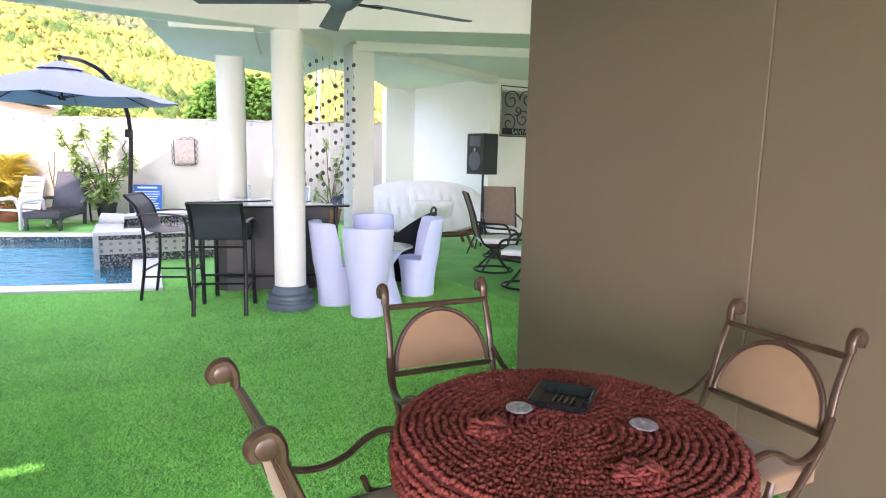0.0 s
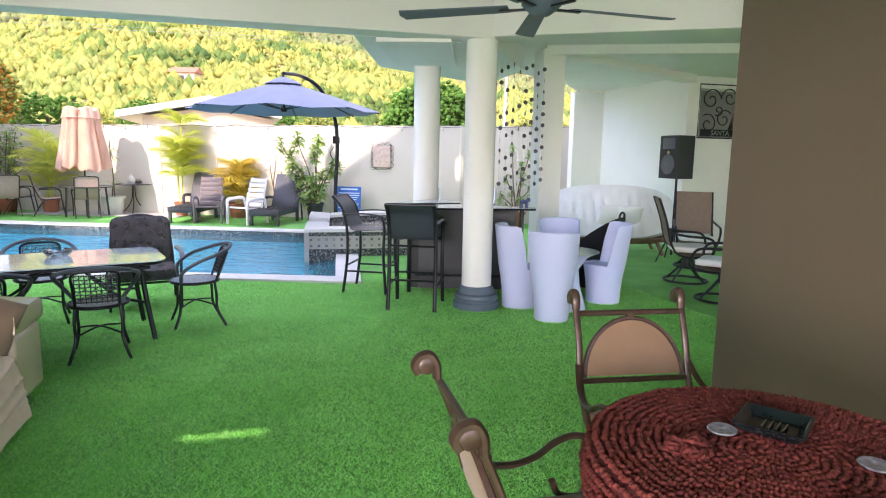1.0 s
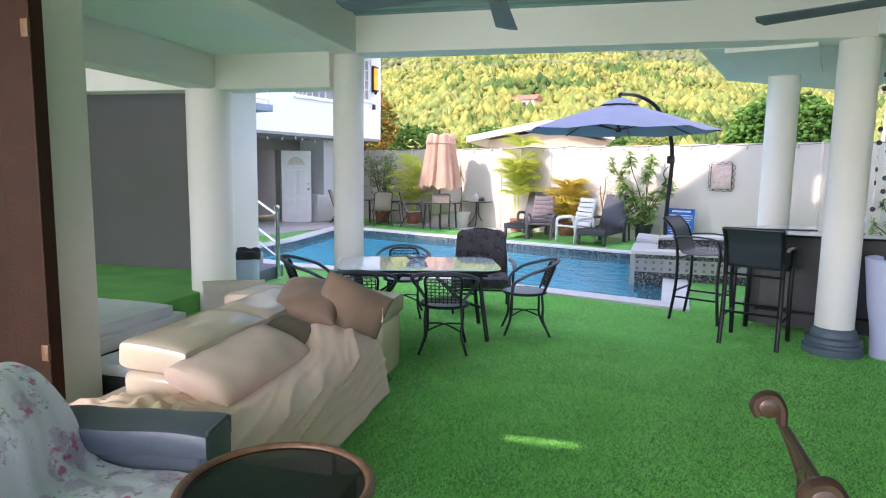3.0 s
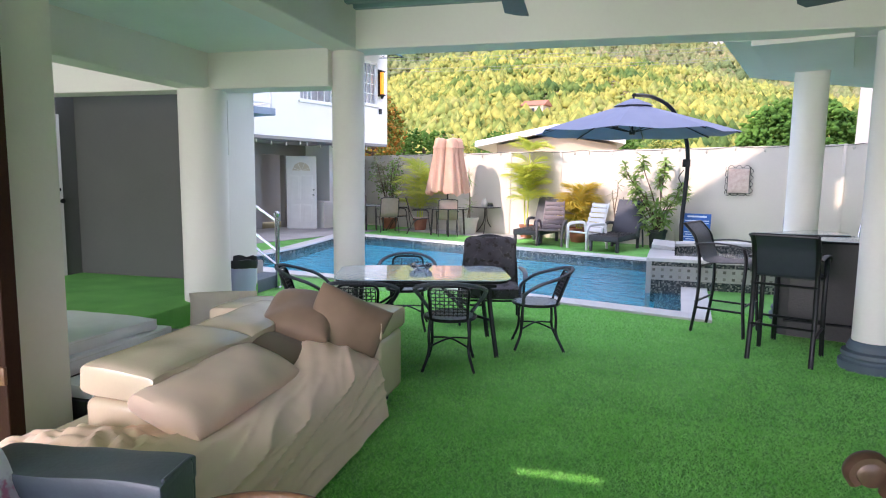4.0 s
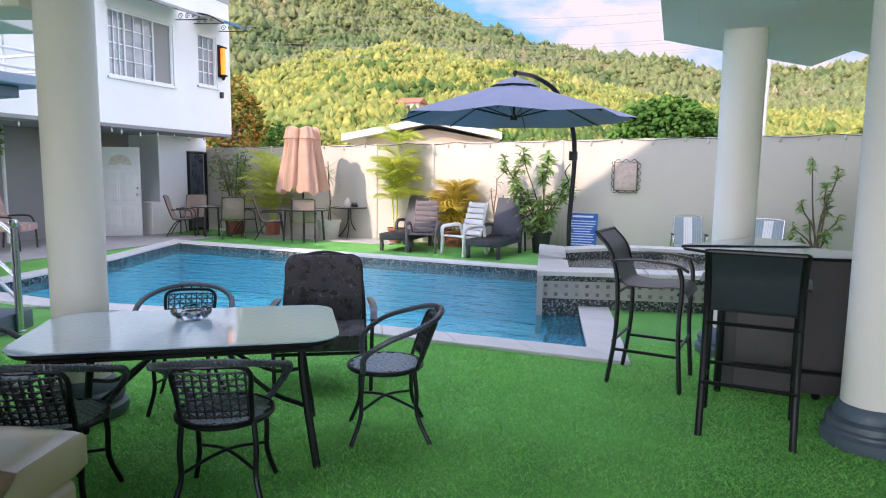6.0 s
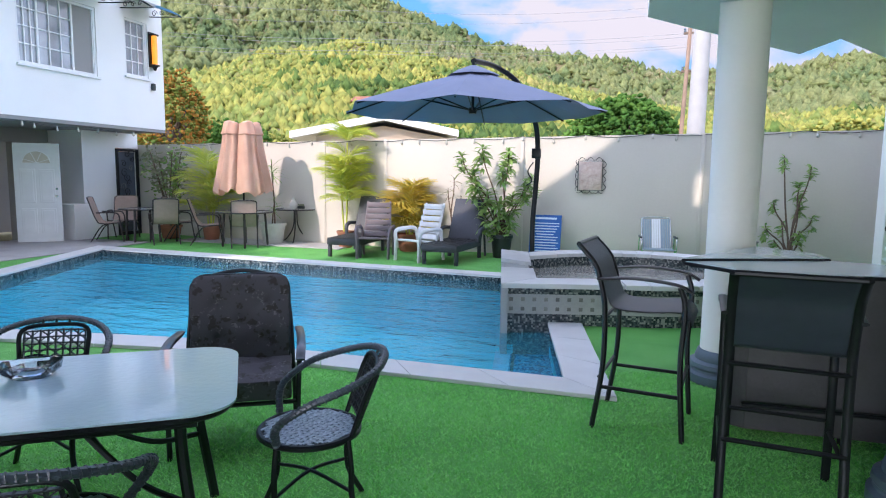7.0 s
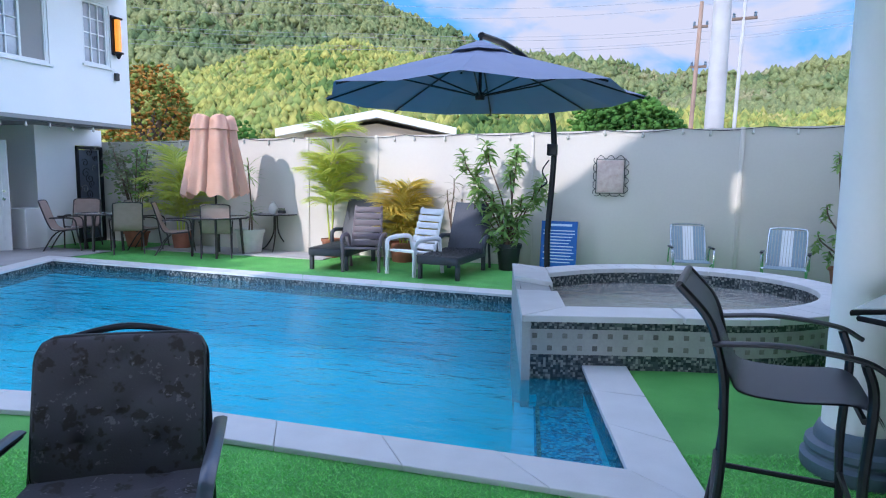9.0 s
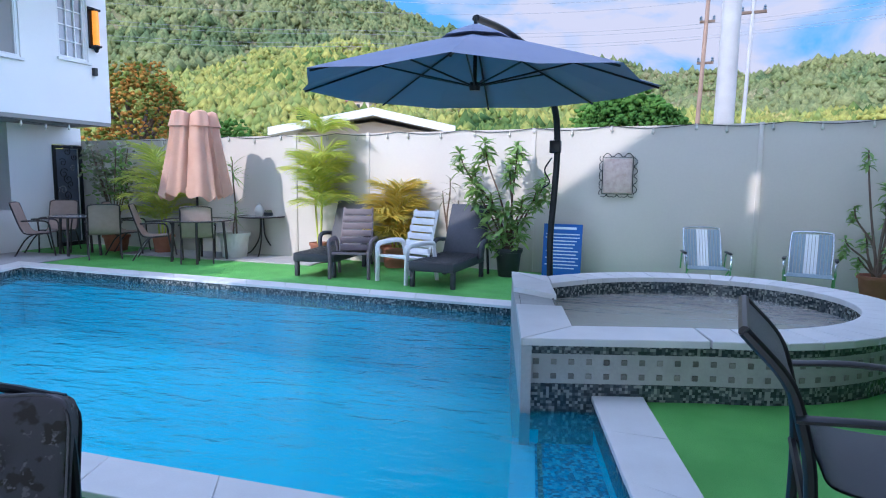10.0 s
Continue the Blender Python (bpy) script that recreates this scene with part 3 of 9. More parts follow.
def deck():
    """Corrugated teal metal ceiling: ribs run across the pavilion."""
    bm = B()
    prof = []
    x = -8.2
    while x < 0.1:
        prof += [(x, 0.0), (x + 0.05, 0.0), (x + 0.075, 0.05), (x + 0.15, 0.05), (x + 0.175, 0.0)]
        x += 0.2
    lo, hi = [], []
    for b, dz in prof:
        lo.append(bm.verts.new((-4.45, b, 3.04 + dz)))
        hi.append(bm.verts.new((6.0, b, 3.04 + dz)))
    for i in range(len(prof) - 1):
        bm.faces.new((lo[i], lo[i + 1], hi[i + 1], hi[i]))
    ob = part("ceiling", bm, M["teal"], m=PAV, smooth=False)
    tagged(ob, "corrugated teal metal ceiling of the pavilion", "ceiling", kind="structure")


deck()
bm = B()
SL = (-5.19, -4.72, -5.50, -5.40)      # unseen slot cut in the bay's roof to lay the sun streak on the turf
box(bm, -9.6, SL[3], ZB + 0.02, -4.705, -0.12, ZB + 0.045)
box(bm, -9.6, -8.2, ZB + 0.02, -4.705, SL[2], ZB + 0.045)
box(bm, -9.6, SL[2], ZB + 0.02, SL[0], SL[3], ZB + 0.045)
box(bm, SL[1], SL[2], ZB + 0.02, -4.705, SL[3], ZB + 0.045)
tagged(part("ceiling_bay", bm, M["teal_plaster"], m=PAV, smooth=False), "pale teal plastered ceiling of the side bay", "ceiling", kind="structure")

# unseen slab over the pavilion's front, its sloping outline shaped for the wall's shadow
_pr = [(-12.0, ZC + 0.004), (6.2, ZC + 0.004), (6.2, 14.23), (-6.15, 10.5), (-9.0, 9.65), (-12.0, 8.75)]
# hole cut so that a patch of sun reaches the far wall
bm = sheet(_pr, [[(-5.46, 8.62), (-5.10, 8.62), (-5.10, 9.32), (-5.46, 9.32)]], 0.0)
bmesh.ops.solidify(bm, geom=bm.faces[:], thickness=0.2)
bmesh.ops.transform(bm, matrix=T(0, -0.035, 0, 90, 0, 0), verts=bm.verts)
tagged(part("wall_storeys_above", bm, M["plaster"], m=PAV, smooth=False), "unseen white slab above the pavilion, shaped and pierced to shade the far wall", "wall", kind="structure")
# unseen thin roofs behind the slab, added to stop stray sun
bm = B()
box(bm, -4.95, -9.2, ZC + 0.004, 6.2, -0.04, ZC + 0.12)
box(bm, -12.0, -4.3, ZC + 0.004, -4.951, -0.04, ZC + 0.12)
tagged(part("roof_rear", bm, M["plaster"], m=PAV, smooth=False), "unseen thin flat roof slabs added over the pavilion to block sun", "roof", kind="structure")

# flat canopy over the bar
bm = B()
slab(bm, [(-1.21, 6.93), (-0.3, 7.24), (0.15, 7.40), (0.62, 9.3), (0.15, 11.0), (-0.80, 9.76), (-1.27, 9.12)], 2.70, 3.14, 0.01)
box(bm, -1.0, 6.99, 2.655, -0.26, 8.64, 2.72, 0.006)
slab(bm, [(0.152, 7.40), (0.5, 7.5), (3.5, 6.2), (9.3, 6.2), (9.3, 15.2), (2.3, 15.2), (1.77, 13.6), (0.152, 11.0), (0.622, 9.3)], 3.0, 3.30)
tagged(part("canopy", bm, M["plaster"], smooth=False), "flat pale canopy roof over the outdoor bar", "canopy", kind="structure")

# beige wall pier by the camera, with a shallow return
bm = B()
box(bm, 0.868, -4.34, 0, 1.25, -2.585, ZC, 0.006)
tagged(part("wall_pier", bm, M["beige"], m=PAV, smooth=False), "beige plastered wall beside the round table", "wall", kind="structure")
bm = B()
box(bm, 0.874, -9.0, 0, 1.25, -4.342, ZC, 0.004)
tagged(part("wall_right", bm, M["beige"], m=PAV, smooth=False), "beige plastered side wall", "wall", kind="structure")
# unseen back wall, left open for the added area lamp
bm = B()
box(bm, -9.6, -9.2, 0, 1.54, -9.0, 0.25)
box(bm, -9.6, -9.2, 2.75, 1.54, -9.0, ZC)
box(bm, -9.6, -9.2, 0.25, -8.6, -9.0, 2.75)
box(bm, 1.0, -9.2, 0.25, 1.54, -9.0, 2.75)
tagged(part("wall_back", bm, M["beige"], m=PAV, smooth=False), "unseen beige back wall of the pavilion with an added wide opening", "wall", kind="structure")
# left pillar with the timber door frame beside it
bm = B()
box(bm, -5.40, -3.21, 0, -5.08, -2.89, ZB + 0.02, 0.012)
tagged(part("pillar_left", bm, M["plaster"], m=PAV, smooth=False), "square white plastered pillar", "pillar", kind="structure")
# raised turf platform and the dark room behind it
bm = B()
box(bm, -8.8, -5.0, 0.0, -6.2, 0.95, 0.22, 0.02)
tagged(part("platform", bm, M["turf"], m=PAV, smooth=False), "raised platform covered in dark green artificial turf", "platform", kind="structure")
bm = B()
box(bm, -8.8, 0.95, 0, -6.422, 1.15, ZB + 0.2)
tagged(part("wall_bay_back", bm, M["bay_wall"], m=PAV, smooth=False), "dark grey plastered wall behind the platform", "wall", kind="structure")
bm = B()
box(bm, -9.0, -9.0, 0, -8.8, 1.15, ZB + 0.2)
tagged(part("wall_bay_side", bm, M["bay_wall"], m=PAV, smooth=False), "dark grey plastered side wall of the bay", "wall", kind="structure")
# white pier with a slot at its top, right of the thick column
bm = B()
box(bm, -6.42, 0.22, 0, -6.22, 0.96, 1.74)
box(bm, -6.42, 0.44, 1.74, -6.22, 0.96, 2.33)
box(bm, -6.42, 0.22, 2.33, -6.22, 0.96, 2.9)
tagged(part("wall_slotted", bm, M["plaster"], m=PAV, smooth=False), "white plastered wall with a narrow slot beside the column", "wall", kind="structure")
bm = B()
box(bm, -6.7, 0.14, 2.56, -5.75, 1.4, 2.76, 0.01)
tagged(part("ledge", bm, M["plaster"], m=PAV, smooth=False), "white plastered roof ledge above the slotted wall", "ledge", kind="structure")

# walls beyond the bar, along the pavilion's axes
bm = B()
box(bm, 4.96, 3.57, 0, 5.21, 6.48, 3.2)
tagged(part("wall_lounge", bm, M["plaster"], m=PAV, smooth=False), "white plastered wall behind the lounge sofa", "wall", kind="structure")
bm = B()
box(bm, 4.26, 6.482, 0, 5.21, 6.68, 2.95)
tagged(part("wall_lounge_end", bm, M["plaster"], m=PAV, smooth=False), "white plastered wall end beside the lounge", "wall", kind="structure")
bm = B()
box(bm, 5.212, 3.57, 0, 9.0, 3.77, 1.94)
box(bm, 5.212, 3.57, 2.80, 9.0, 3.77, 3.2)
tagged(part("wall_grille", bm, M["plaster"], m=PAV, smooth=False), "white plastered wall with an ironwork opening", "wall", kind="structure")
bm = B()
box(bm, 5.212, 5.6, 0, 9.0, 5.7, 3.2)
tagged(part("wall_behind_grille", bm, M["grey_wall"], m=PAV, smooth=False), "wall behind the ironwork opening, greyed for dimness", "wall", kind="structure")
bm = B()
box(bm, 9.2, -2, 0, 9.4, 15.4, 3.3)
tagged(part("wall_east", bm, M["plaster"], smooth=False), "white plastered side wall of the yard", "wall", kind="structure")

# ---- things in the pavilion: materials ----
M["red_yarn"] = mat("red_crochet_yarn", (0.19, 0.026, 0.016), 0.8, var=0.5, scale=14, bump=0.6, bscale=160, col2=(0.10, 0.012, 0.008), depth=0.004)
M["red_cloth"] = mat("dark_red_cloth", (0.10, 0.012, 0.012), 0.9, var=0.3, scale=10, bump=0.4, bscale=120)
M["bronze_iron"] = mat("brown_wrought_iron", (0.05, 0.026, 0.018), 0.34, 0.3, var=0.45, scale=16, bump=0.25, bscale=70, col2=(0.10, 0.055, 0.036), depth=0.002)
M["tan_fabric"] = mat("tan_upholstery", (0.27, 0.155, 0.085), 0.85, var=0.2, scale=7, bump=0.3, bscale=220, depth=0.002, sheen=0.2)
M["black_gloss"] = mat("black_glazed_ceramic", (0.012, 0.016, 0.018), 0.14, var=0.2, bump=0.05)
M["disc"] = mat("silvery_coaster", (0.6, 0.58, 0.62), 0.25, 0.5, var=0.5, scale=60, bump=0.1, col2=(0.3, 0.26, 0.34))
M["leather"] = mat("tan_leather", (0.66, 0.53, 0.40), 0.18, var=0.2, scale=5, bump=0.16, bscale=90, col2=(0.54, 0.42, 0.30), depth=0.003)
M["throw"] = mat("tan_throw_cloth", (0.86, 0.60, 0.46), 0.75, var=0.25, scale=4, bump=0.35, bscale=260, col2=(0.72, 0.48, 0.35), depth=0.002, sheen=0.3)
M["brown_pillow"] = mat("brown_pillow_cloth", (0.21, 0.135, 0.085), 0.75, var=0.25, scale=8, bump=0.35, bscale=240, depth=0.002, sheen=0.2)
M["cream_cloth"] = mat("cream_cloth", (0.62, 0.56, 0.46), 0.85, var=0.15, scale=6, bump=0.3, bscale=200, depth=0.002)
M["white_cloth"] = mat("white_mattress_cloth", (0.88, 0.88, 0.90), 0.85, var=0.12, scale=5, bump=0.4, bscale=120, depth=0.004)
M["grey_vinyl"] = mat("dark_grey_vinyl", (0.10, 0.12, 0.15), 0.42, var=0.3, scale=5, bump=0.3, bscale=60, depth=0.004)
M["rattan"] = mat("brown_rattan", (0.22, 0.11, 0.05), 0.45, var=0.5, scale=18, bump=0.4, bscale=90, col2=(0.10, 0.05, 0.025))
M["rail_weave"] = mat("dark_resin_wrapping", (0.06, 0.075, 0.095), 0.32, var=0.4, scale=80, bump=0.4, bscale=220, depth=0.002)
M["navy_weave"] = mat("blue_grey_woven_resin", (0.50, 0.57, 0.66), 0.35, var=0.5, scale=60, bump=0.3, bscale=200, col2=(0.07, 0.09, 0.12), depth=0.002)
M["black_weave"] = mat("black_woven_resin", (0.02, 0.024, 0.03), 0.38, var=0.4, scale=60, bump=0.4, bscale=200, depth=0.002)
M["mesh_sling"] = mat("grey_sling_mesh", (0.034, 0.042, 0.060), 0.42, var=0.2, scale=20, bump=0.5, bscale=420, depth=0.002)
M["white_plastic"] = mat("white_translucent_plastic", (0.56, 0.60, 0.84), 0.4, var=0.08, scale=3, bump=0.08, bscale=30, depth=0.003)
M["black_plastic"] = mat("black_plastic", (0.02, 0.022, 0.025), 0.45, var=0.2, scale=10, bump=0.2)
M["brown_sling"] = mat("brown_sling_mesh", (0.24, 0.165, 0.13), 0.65, var=0.2, scale=18, bump=0.45, bscale=380, depth=0.002)
M["panel_grey"] = mat("grey_brown_board", (0.078, 0.074, 0.076), 0.6, var=0.3, scale=3, bump=0.25, bscale=50)
M["blue_paint"] = mat("dark_blue_glaze", (0.03, 0.05, 0.16), 0.3, var=0.3, bump=0.05)


def flower_cloth(name, base, spots, scale):
    """Cloth with blurred blooms scattered over it."""
    m = mat(name, base, 0.85, var=0.12, scale=4, bump=0.3, bscale=150, depth=0.003)
    n, l, b = nodes_of(m)
    src = b.inputs["Base Color"].links[0].from_socket
    co = n.new("ShaderNodeTexCoord")
    for i, (c, sc, th) in enumerate(spots):
        vo, nz, mp = n.new("ShaderNodeTexVoronoi"), n.new("ShaderNodeTexNoise"), n.new("ShaderNodeMapping")
        mp.inputs["Location"].default_value = (3.7 * i, 1.9 * i, 0.7)
        l.new(co.outputs["Object"], mp.inputs[0])
        nz.inputs["Scale"].default_value = scale * sc * 2.5
        add = n.new("ShaderNodeMixRGB")
        add.blend_type, add.inputs[0].default_value = "ADD", 0.12
        l.new(mp.outputs[0], nz.inputs["Vector"])
        l.new(mp.outputs[0], add.inputs[1])
        l.new(nz.outputs[1], add.inputs[2])
        vo.inputs["Scale"].default_value = scale * sc
        l.new(add.outputs[0], vo.inputs["Vector"])
        mr = n.new("ShaderNodeMapRange")
        mr.inputs["From Min"].default_value, mr.inputs["From Max"].default_value = th, th - 0.14
        l.new(vo.outputs["Distance"], mr.inputs["Value"])
        mx = n.new("ShaderNodeMixRGB")
        mx.inputs[2].default_value = (*c, 1)
        l.new(mr.outputs[0], mx.inputs[0])
        l.new(src, mx.inputs[1])
        src = mx.outputs[0]
    l.new(src, b.inputs["Base Color"])
    return m


M["floral"] = flower_cloth("white_floral_cotton", (0.76, 0.75, 0.80), [((0.56, 0.47, 0.60), 1.0, 0.44), ((0.56, 0.20, 0.34), 1.25, 0.29), ((0.34, 0.38, 0.36), 1.7, 0.25)], 8)
M["dark_floral"] = flower_cloth("dark_floral_cotton", (0.065, 0.06, 0.072), [((0.03, 0.026, 0.024), 1.0, 0.42), ((0.14, 0.13, 0.14), 1.5, 0.26)], 11)
M["pink_floral"] = flower_cloth("pink_floral_cotton", (0.55, 0.36, 0.33), [((0.62, 0.52, 0.42), 1.0, 0.4)], 10)


def clear_glass(name, tint, rough=0.02, wave=0.0, ior=1.45):
    m = bpy.data.materials.new(name)
    m.use_nodes = True
    n, l = m.node_tree.nodes, m.node_tree.links
    n.remove(n["Principled BSDF"])
    tr, gl, mx, fr = n.new("ShaderNodeBsdfTransparent"), n.new("ShaderNodeBsdfGlossy"), n.new("ShaderNodeMixShader"), n.new("ShaderNodeFresnel")
    tr.inputs[0].default_value = (*tint, 1)
    gl.inputs["Roughness"].default_value = rough
    fr.inputs[0].default_value = ior
    if wave:
        co, nz, bp = n.new("ShaderNodeTexCoord"), n.new("ShaderNodeTexNoise"), n.new("ShaderNodeBump")
        mp = n.new("ShaderNodeMapping")
        mp.inputs["Scale"].default_value = (0.45, 1, 1)
        nz.inputs["Scale"].default_value, nz.inputs["Detail"].default_value = 42, 1
        bp.inputs["Strength"].default_value, bp.inputs["Distance"].default_value = wave, 0.012
        l.new(co.outputs["Object"], mp.inputs[0])
        l.new(mp.outputs[0], nz.inputs["Vector"])
        l.new(nz.outputs[0], bp.inputs["Height"])
        l.new(bp.outputs[0], gl.inputs["Normal"])
        l.new(bp.outputs[0], fr.inputs["Normal"])
    l.new(fr.outputs[0], mx.inputs[0])
    l.new(tr.outputs[0], mx.inputs[1])
    l.new(gl.outputs[0], mx.inputs[2])
    l.new(mx.outputs[0], n["Material Output"].inputs["Surface"])
    return m


# opaque pale blue base carries the sky's reflection in its colour
M["rain_glass"] = mat("rippled_sky_tinted_glass", (0.54, 0.73, 0.86), 0.12, var=0.15, scale=4, bump=0.32, bscale=32, col2=(0.60, 0.76, 0.86), depth=0.006, spec=1.0, coat=1.0)
M["smoke_glass"] = clear_glass("smoked_glass", (0.2, 0.24, 0.22), 0.02, 0.0, 1.6)
M["bar_glass"] = mat("pale_green_bar_glass", (0.42, 0.49, 0.50), 0.08, var=0.1, scale=3, bump=0, spec=0.9)
M["cut_glass"] = clear_glass("cut_glass", (0.93, 0.98, 1.0), 0.05, 0.0, 1.8)


# ---- round table with its crocheted cloth ----
RT = (0.875, 2.385)


def round_table():
    th = thing("round_table", T(*RT, 0), "round table hidden under a red crocheted cloth", "table")
    bm = B()
    lathe(bm, [(0.0, 0.70), (0.53, 0.70), (0.54, 0.715), (0.53, 0.73), (0.0, 0.73)], 48)
    part("tabletop", bm, M["dark_wood"], th)
    bm = B()
    lathe(bm, [(0.25, 0), (0.25, 0.03), (0.06, 0.07), (0.045, 0.12), (0.045, 0.66), (0.1, 0.70)], 24)
    part("pedestal", bm, M["bronze_iron"], th)
    cl = thing("tablecloth", T(*RT, 0), "dark red crocheted tablecloth with raised rosettes on the round table", "tablecloth")
    bm = B()
    lathe(bm, [(0.0, 0.739), (0.525, 0.739), (0.555, 0.727), (0.567, 0.70), (0.572, 0.60), (0.567, 0.60), (0.56, 0.70), (0.545, 0.722), (0.52, 0.732), (0.0, 0.732)], 64)
    part("lining", bm, M["red_cloth"], cl)
    # rows of knots in rings, then down the edge
    ico = bmesh.new()
    bmesh.ops.create_icosphere(ico, subdivisions=1, radius=1)
    base = np.array([v.co[:] for v in ico.verts])
    tri = np.array([[v.index for v in f.verts] for f in ico.faces])
    ico.free()
    R = random.Random(4)
    V, F = [], []
    rows = [(r, 0.741) for r in np.arange(0.02, 0.557, 0.0275)] + [(0.566, 0.720), (0.575, 0.693), (0.578, 0.665), (0.578, 0.637), (0.576, 0.609)]
    k = 0
    for r, z in rows:
        n = max(5, int(2 * math.pi * r / 0.0285))
        ph = R.uniform(0, 6.28)
        for i in range(n):
            a = ph + 2 * math.pi * i / n + R.uniform(-0.0025, 0.0025) / max(r, 0.05)
            rr = r + R.uniform(-0.004, 0.004)
            for sg in (-1, 1):
                # each stitch is a pair of loops that lean together
                tw = a + sg * 0.62 + R.uniform(-0.15, 0.15)
                s = np.array((0.0155, 0.0078, 0.0105)) * R.uniform(0.9, 1.12)
                p = base * s
                c, sn = math.cos(tw), math.sin(tw)
                p = np.column_stack((p[:, 0] * c - p[:, 1] * sn, p[:, 0] * sn + p[:, 1] * c, p[:, 2]))
                t = 0.0070 * sg
                V.append(p + (rr * math.cos(a) - t * math.sin(a), rr * math.sin(a) + t * math.cos(a), z + R.uniform(-0.002, 0.003)))
                F.append(tri + k)
                k += len(base)
    me = shade(pydata(np.concatenate(V).tolist(), np.concatenate(F).tolist()))
    kn = part("crochet_knot", me, M["red_yarn"], cl, "thick red crocheted knots in rows")
    kn["kind"] = "stuff"
    for (x, y), sd in (((0.60, 2.385), 1), ((0.935, 2.03), 2)):
        bm = B()
        R2 = random.Random(sd)
        for i in range(46):
            a, r = R2.uniform(0, 6.28), 0.064 * math.sqrt(R2.random())
            q, tilt = R2.uniform(0.013, 0.022), R2.uniform(-0.5, 0.5)
            pts = [(x - RT[0] + r * math.cos(a) + q * math.cos(a + t), y - RT[1] + r * math.sin(a) + q * math.sin(a + t), 0.746 + 0.026 * (1 - (r / 0.07) ** 2) + q * tilt * math.sin(t) + 0.004 * math.sin(2 * t)) for t in np.linspace(0, 5.6, 12)]
            tube(bm, pts, 0.0062, 7)
        part("rosette", bm, M["red_yarn"], cl, "bunched red rosette")["kind"] = "stuff"
    for ob in (*th.children, *cl.children):
        ob.data.transform(Matrix.Diagonal((0.93, 0.93, 1, 1)))


round_table()


def wrought_chair(name="wrought_chair"):
    """Iron armchair: back posts with scrolled knobs, half-round padded back, looped arms. Faces +y."""
    th = thing(name, T(), "brown wrought-iron armchair with a half-round tan padded back", "chair", "chairs round the red table")
    w = 0.247
    for sx in (-1, 1):
        bm = B()
        path = smooth_path([(sx * 0.23, 0.26, 0.0), (sx * 0.235, 0.10, 0.22), (sx * 0.24, -0.10, 0.42), (sx * 0.25, -0.22, 0.60), (sx * w, -0.27, 0.78), (sx * w, -0.33, 0.93)], 6)
        tube(bm, path, 0.0145, 8, flat=0.75)
        part("back_post", bm, M["bronze_iron"], th)
        bm = B()
        # the post's end curls over backwards and closes in a flat round scroll
        lathe(bm, [(0, -0.019), (0.018, -0.019), (0.027, -0.014), (0.031, 0.0), (0.027, 0.014), (0.018, 0.019), (0, 0.019)], 20, T(sx * w, -0.358, 0.957, 0, 90, 0))
        tube(bm, smooth_path([(sx * w, -0.325, 0.915), (sx * w, -0.328, 0.955), (sx * w, -0.348, 0.985), (sx * w, -0.378, 0.98), (sx * w, -0.392, 0.955), (sx * w, -0.38, 0.932)], 6), 0.0145, 8, flat=1.25)
        part("knob", bm, M["bronze_iron"], th, "scrolled iron knob")
        bm = B()
        path = smooth_path([(sx * 0.255, -0.25, 0.69), (sx * 0.275, -0.17, 0.615), (sx * 0.29, -0.07, 0.588), (sx * 0.30, 0.02, 0.603), (sx * 0.305, 0.09, 0.645), (sx * 0.305, 0.16, 0.662), (sx * 0.303, 0.24, 0.635), (sx * 0.30, 0.275, 0.57), (sx * 0.295, 0.25, 0.50), (sx * 0.288, 0.18, 0.458), (sx * 0.28, 0.10, 0.475), (sx * 0.275, 0.07, 0.53)], 7)
        tube(bm, path, 0.014, 8, flat=0.8)
        part("arm", bm, M["bronze_iron"], th)
        bm = B()
        path = smooth_path([(sx * 0.23, -0.28, 0.0), (sx * 0.235, -0.14, 0.20), (sx * 0.24, 0.06, 0.38), (sx * 0.26, 0.20, 0.46)], 6)
        tube(bm, path, 0.0145, 8, flat=0.75)
        part("leg", bm, M["bronze_iron"], th)
    for z, y, r in ((0.90, -0.315, 0.013), (0.622, -0.232, 0.012)):
        bm = B()
        tube(bm, [(-w + 0.005, y, z), (w - 0.005, y, z)], r, 8)
        part("crossbar", bm, M["bronze_iron"], th)
    # half-round back: iron arc and the pad in it
    tilt = math.degrees(math.atan2(0.09, 0.30))
    m = T(0, -0.240, 0.634, tilt, 0, 0)
    arc = [(0.226 * math.cos(a), 0, 0.252 * math.sin(a)) for a in np.linspace(0, math.pi, 25)]
    bm = B()
    tube(bm, arc, 0.011, 8, m=m)
    part("back_arc", bm, M["bronze_iron"], th)
    bm = B()
    box(bm, -0.018, -0.328, 0.868, 0.018, -0.304, 0.902, 0.004)
    part("link", bm, M["bronze_iron"], th)
    bm = B()
    nr, na = 6, 24
    for sg in (1, -1):
        g = [[bm.verts.new((0.221 * (i / nr) * math.cos(a), sg * 0.016 * (1 - (i / nr) ** 4), 0.006 + 0.244 * (i / nr) * math.sin(a))) for a in np.linspace(0, math.pi, na)] for i in range(nr + 1)]
        for i in range(nr):
            for j in range(na - 1):
                bm.faces.new((g[i][j], g[i + 1][j], g[i + 1][j + 1], g[i][j + 1]))
    bmesh.ops.remove_doubles(bm, verts=bm.verts, dist=1e-4)
    bmesh.ops.transform(bm, matrix=m, verts=bm.verts)
    part("back_pad", bm, M["tan_fabric"], th, "half-round tan padded back")
    bm = B()
    cushion(bm, 0.46, 0.46, 0.09, T(0, 0.0, 0.47), puff=0.4, edge=0.6)
    part("seat", bm, M["tan_fabric"], th, "tan padded seat")
    return th


c0 = wrought_chair()
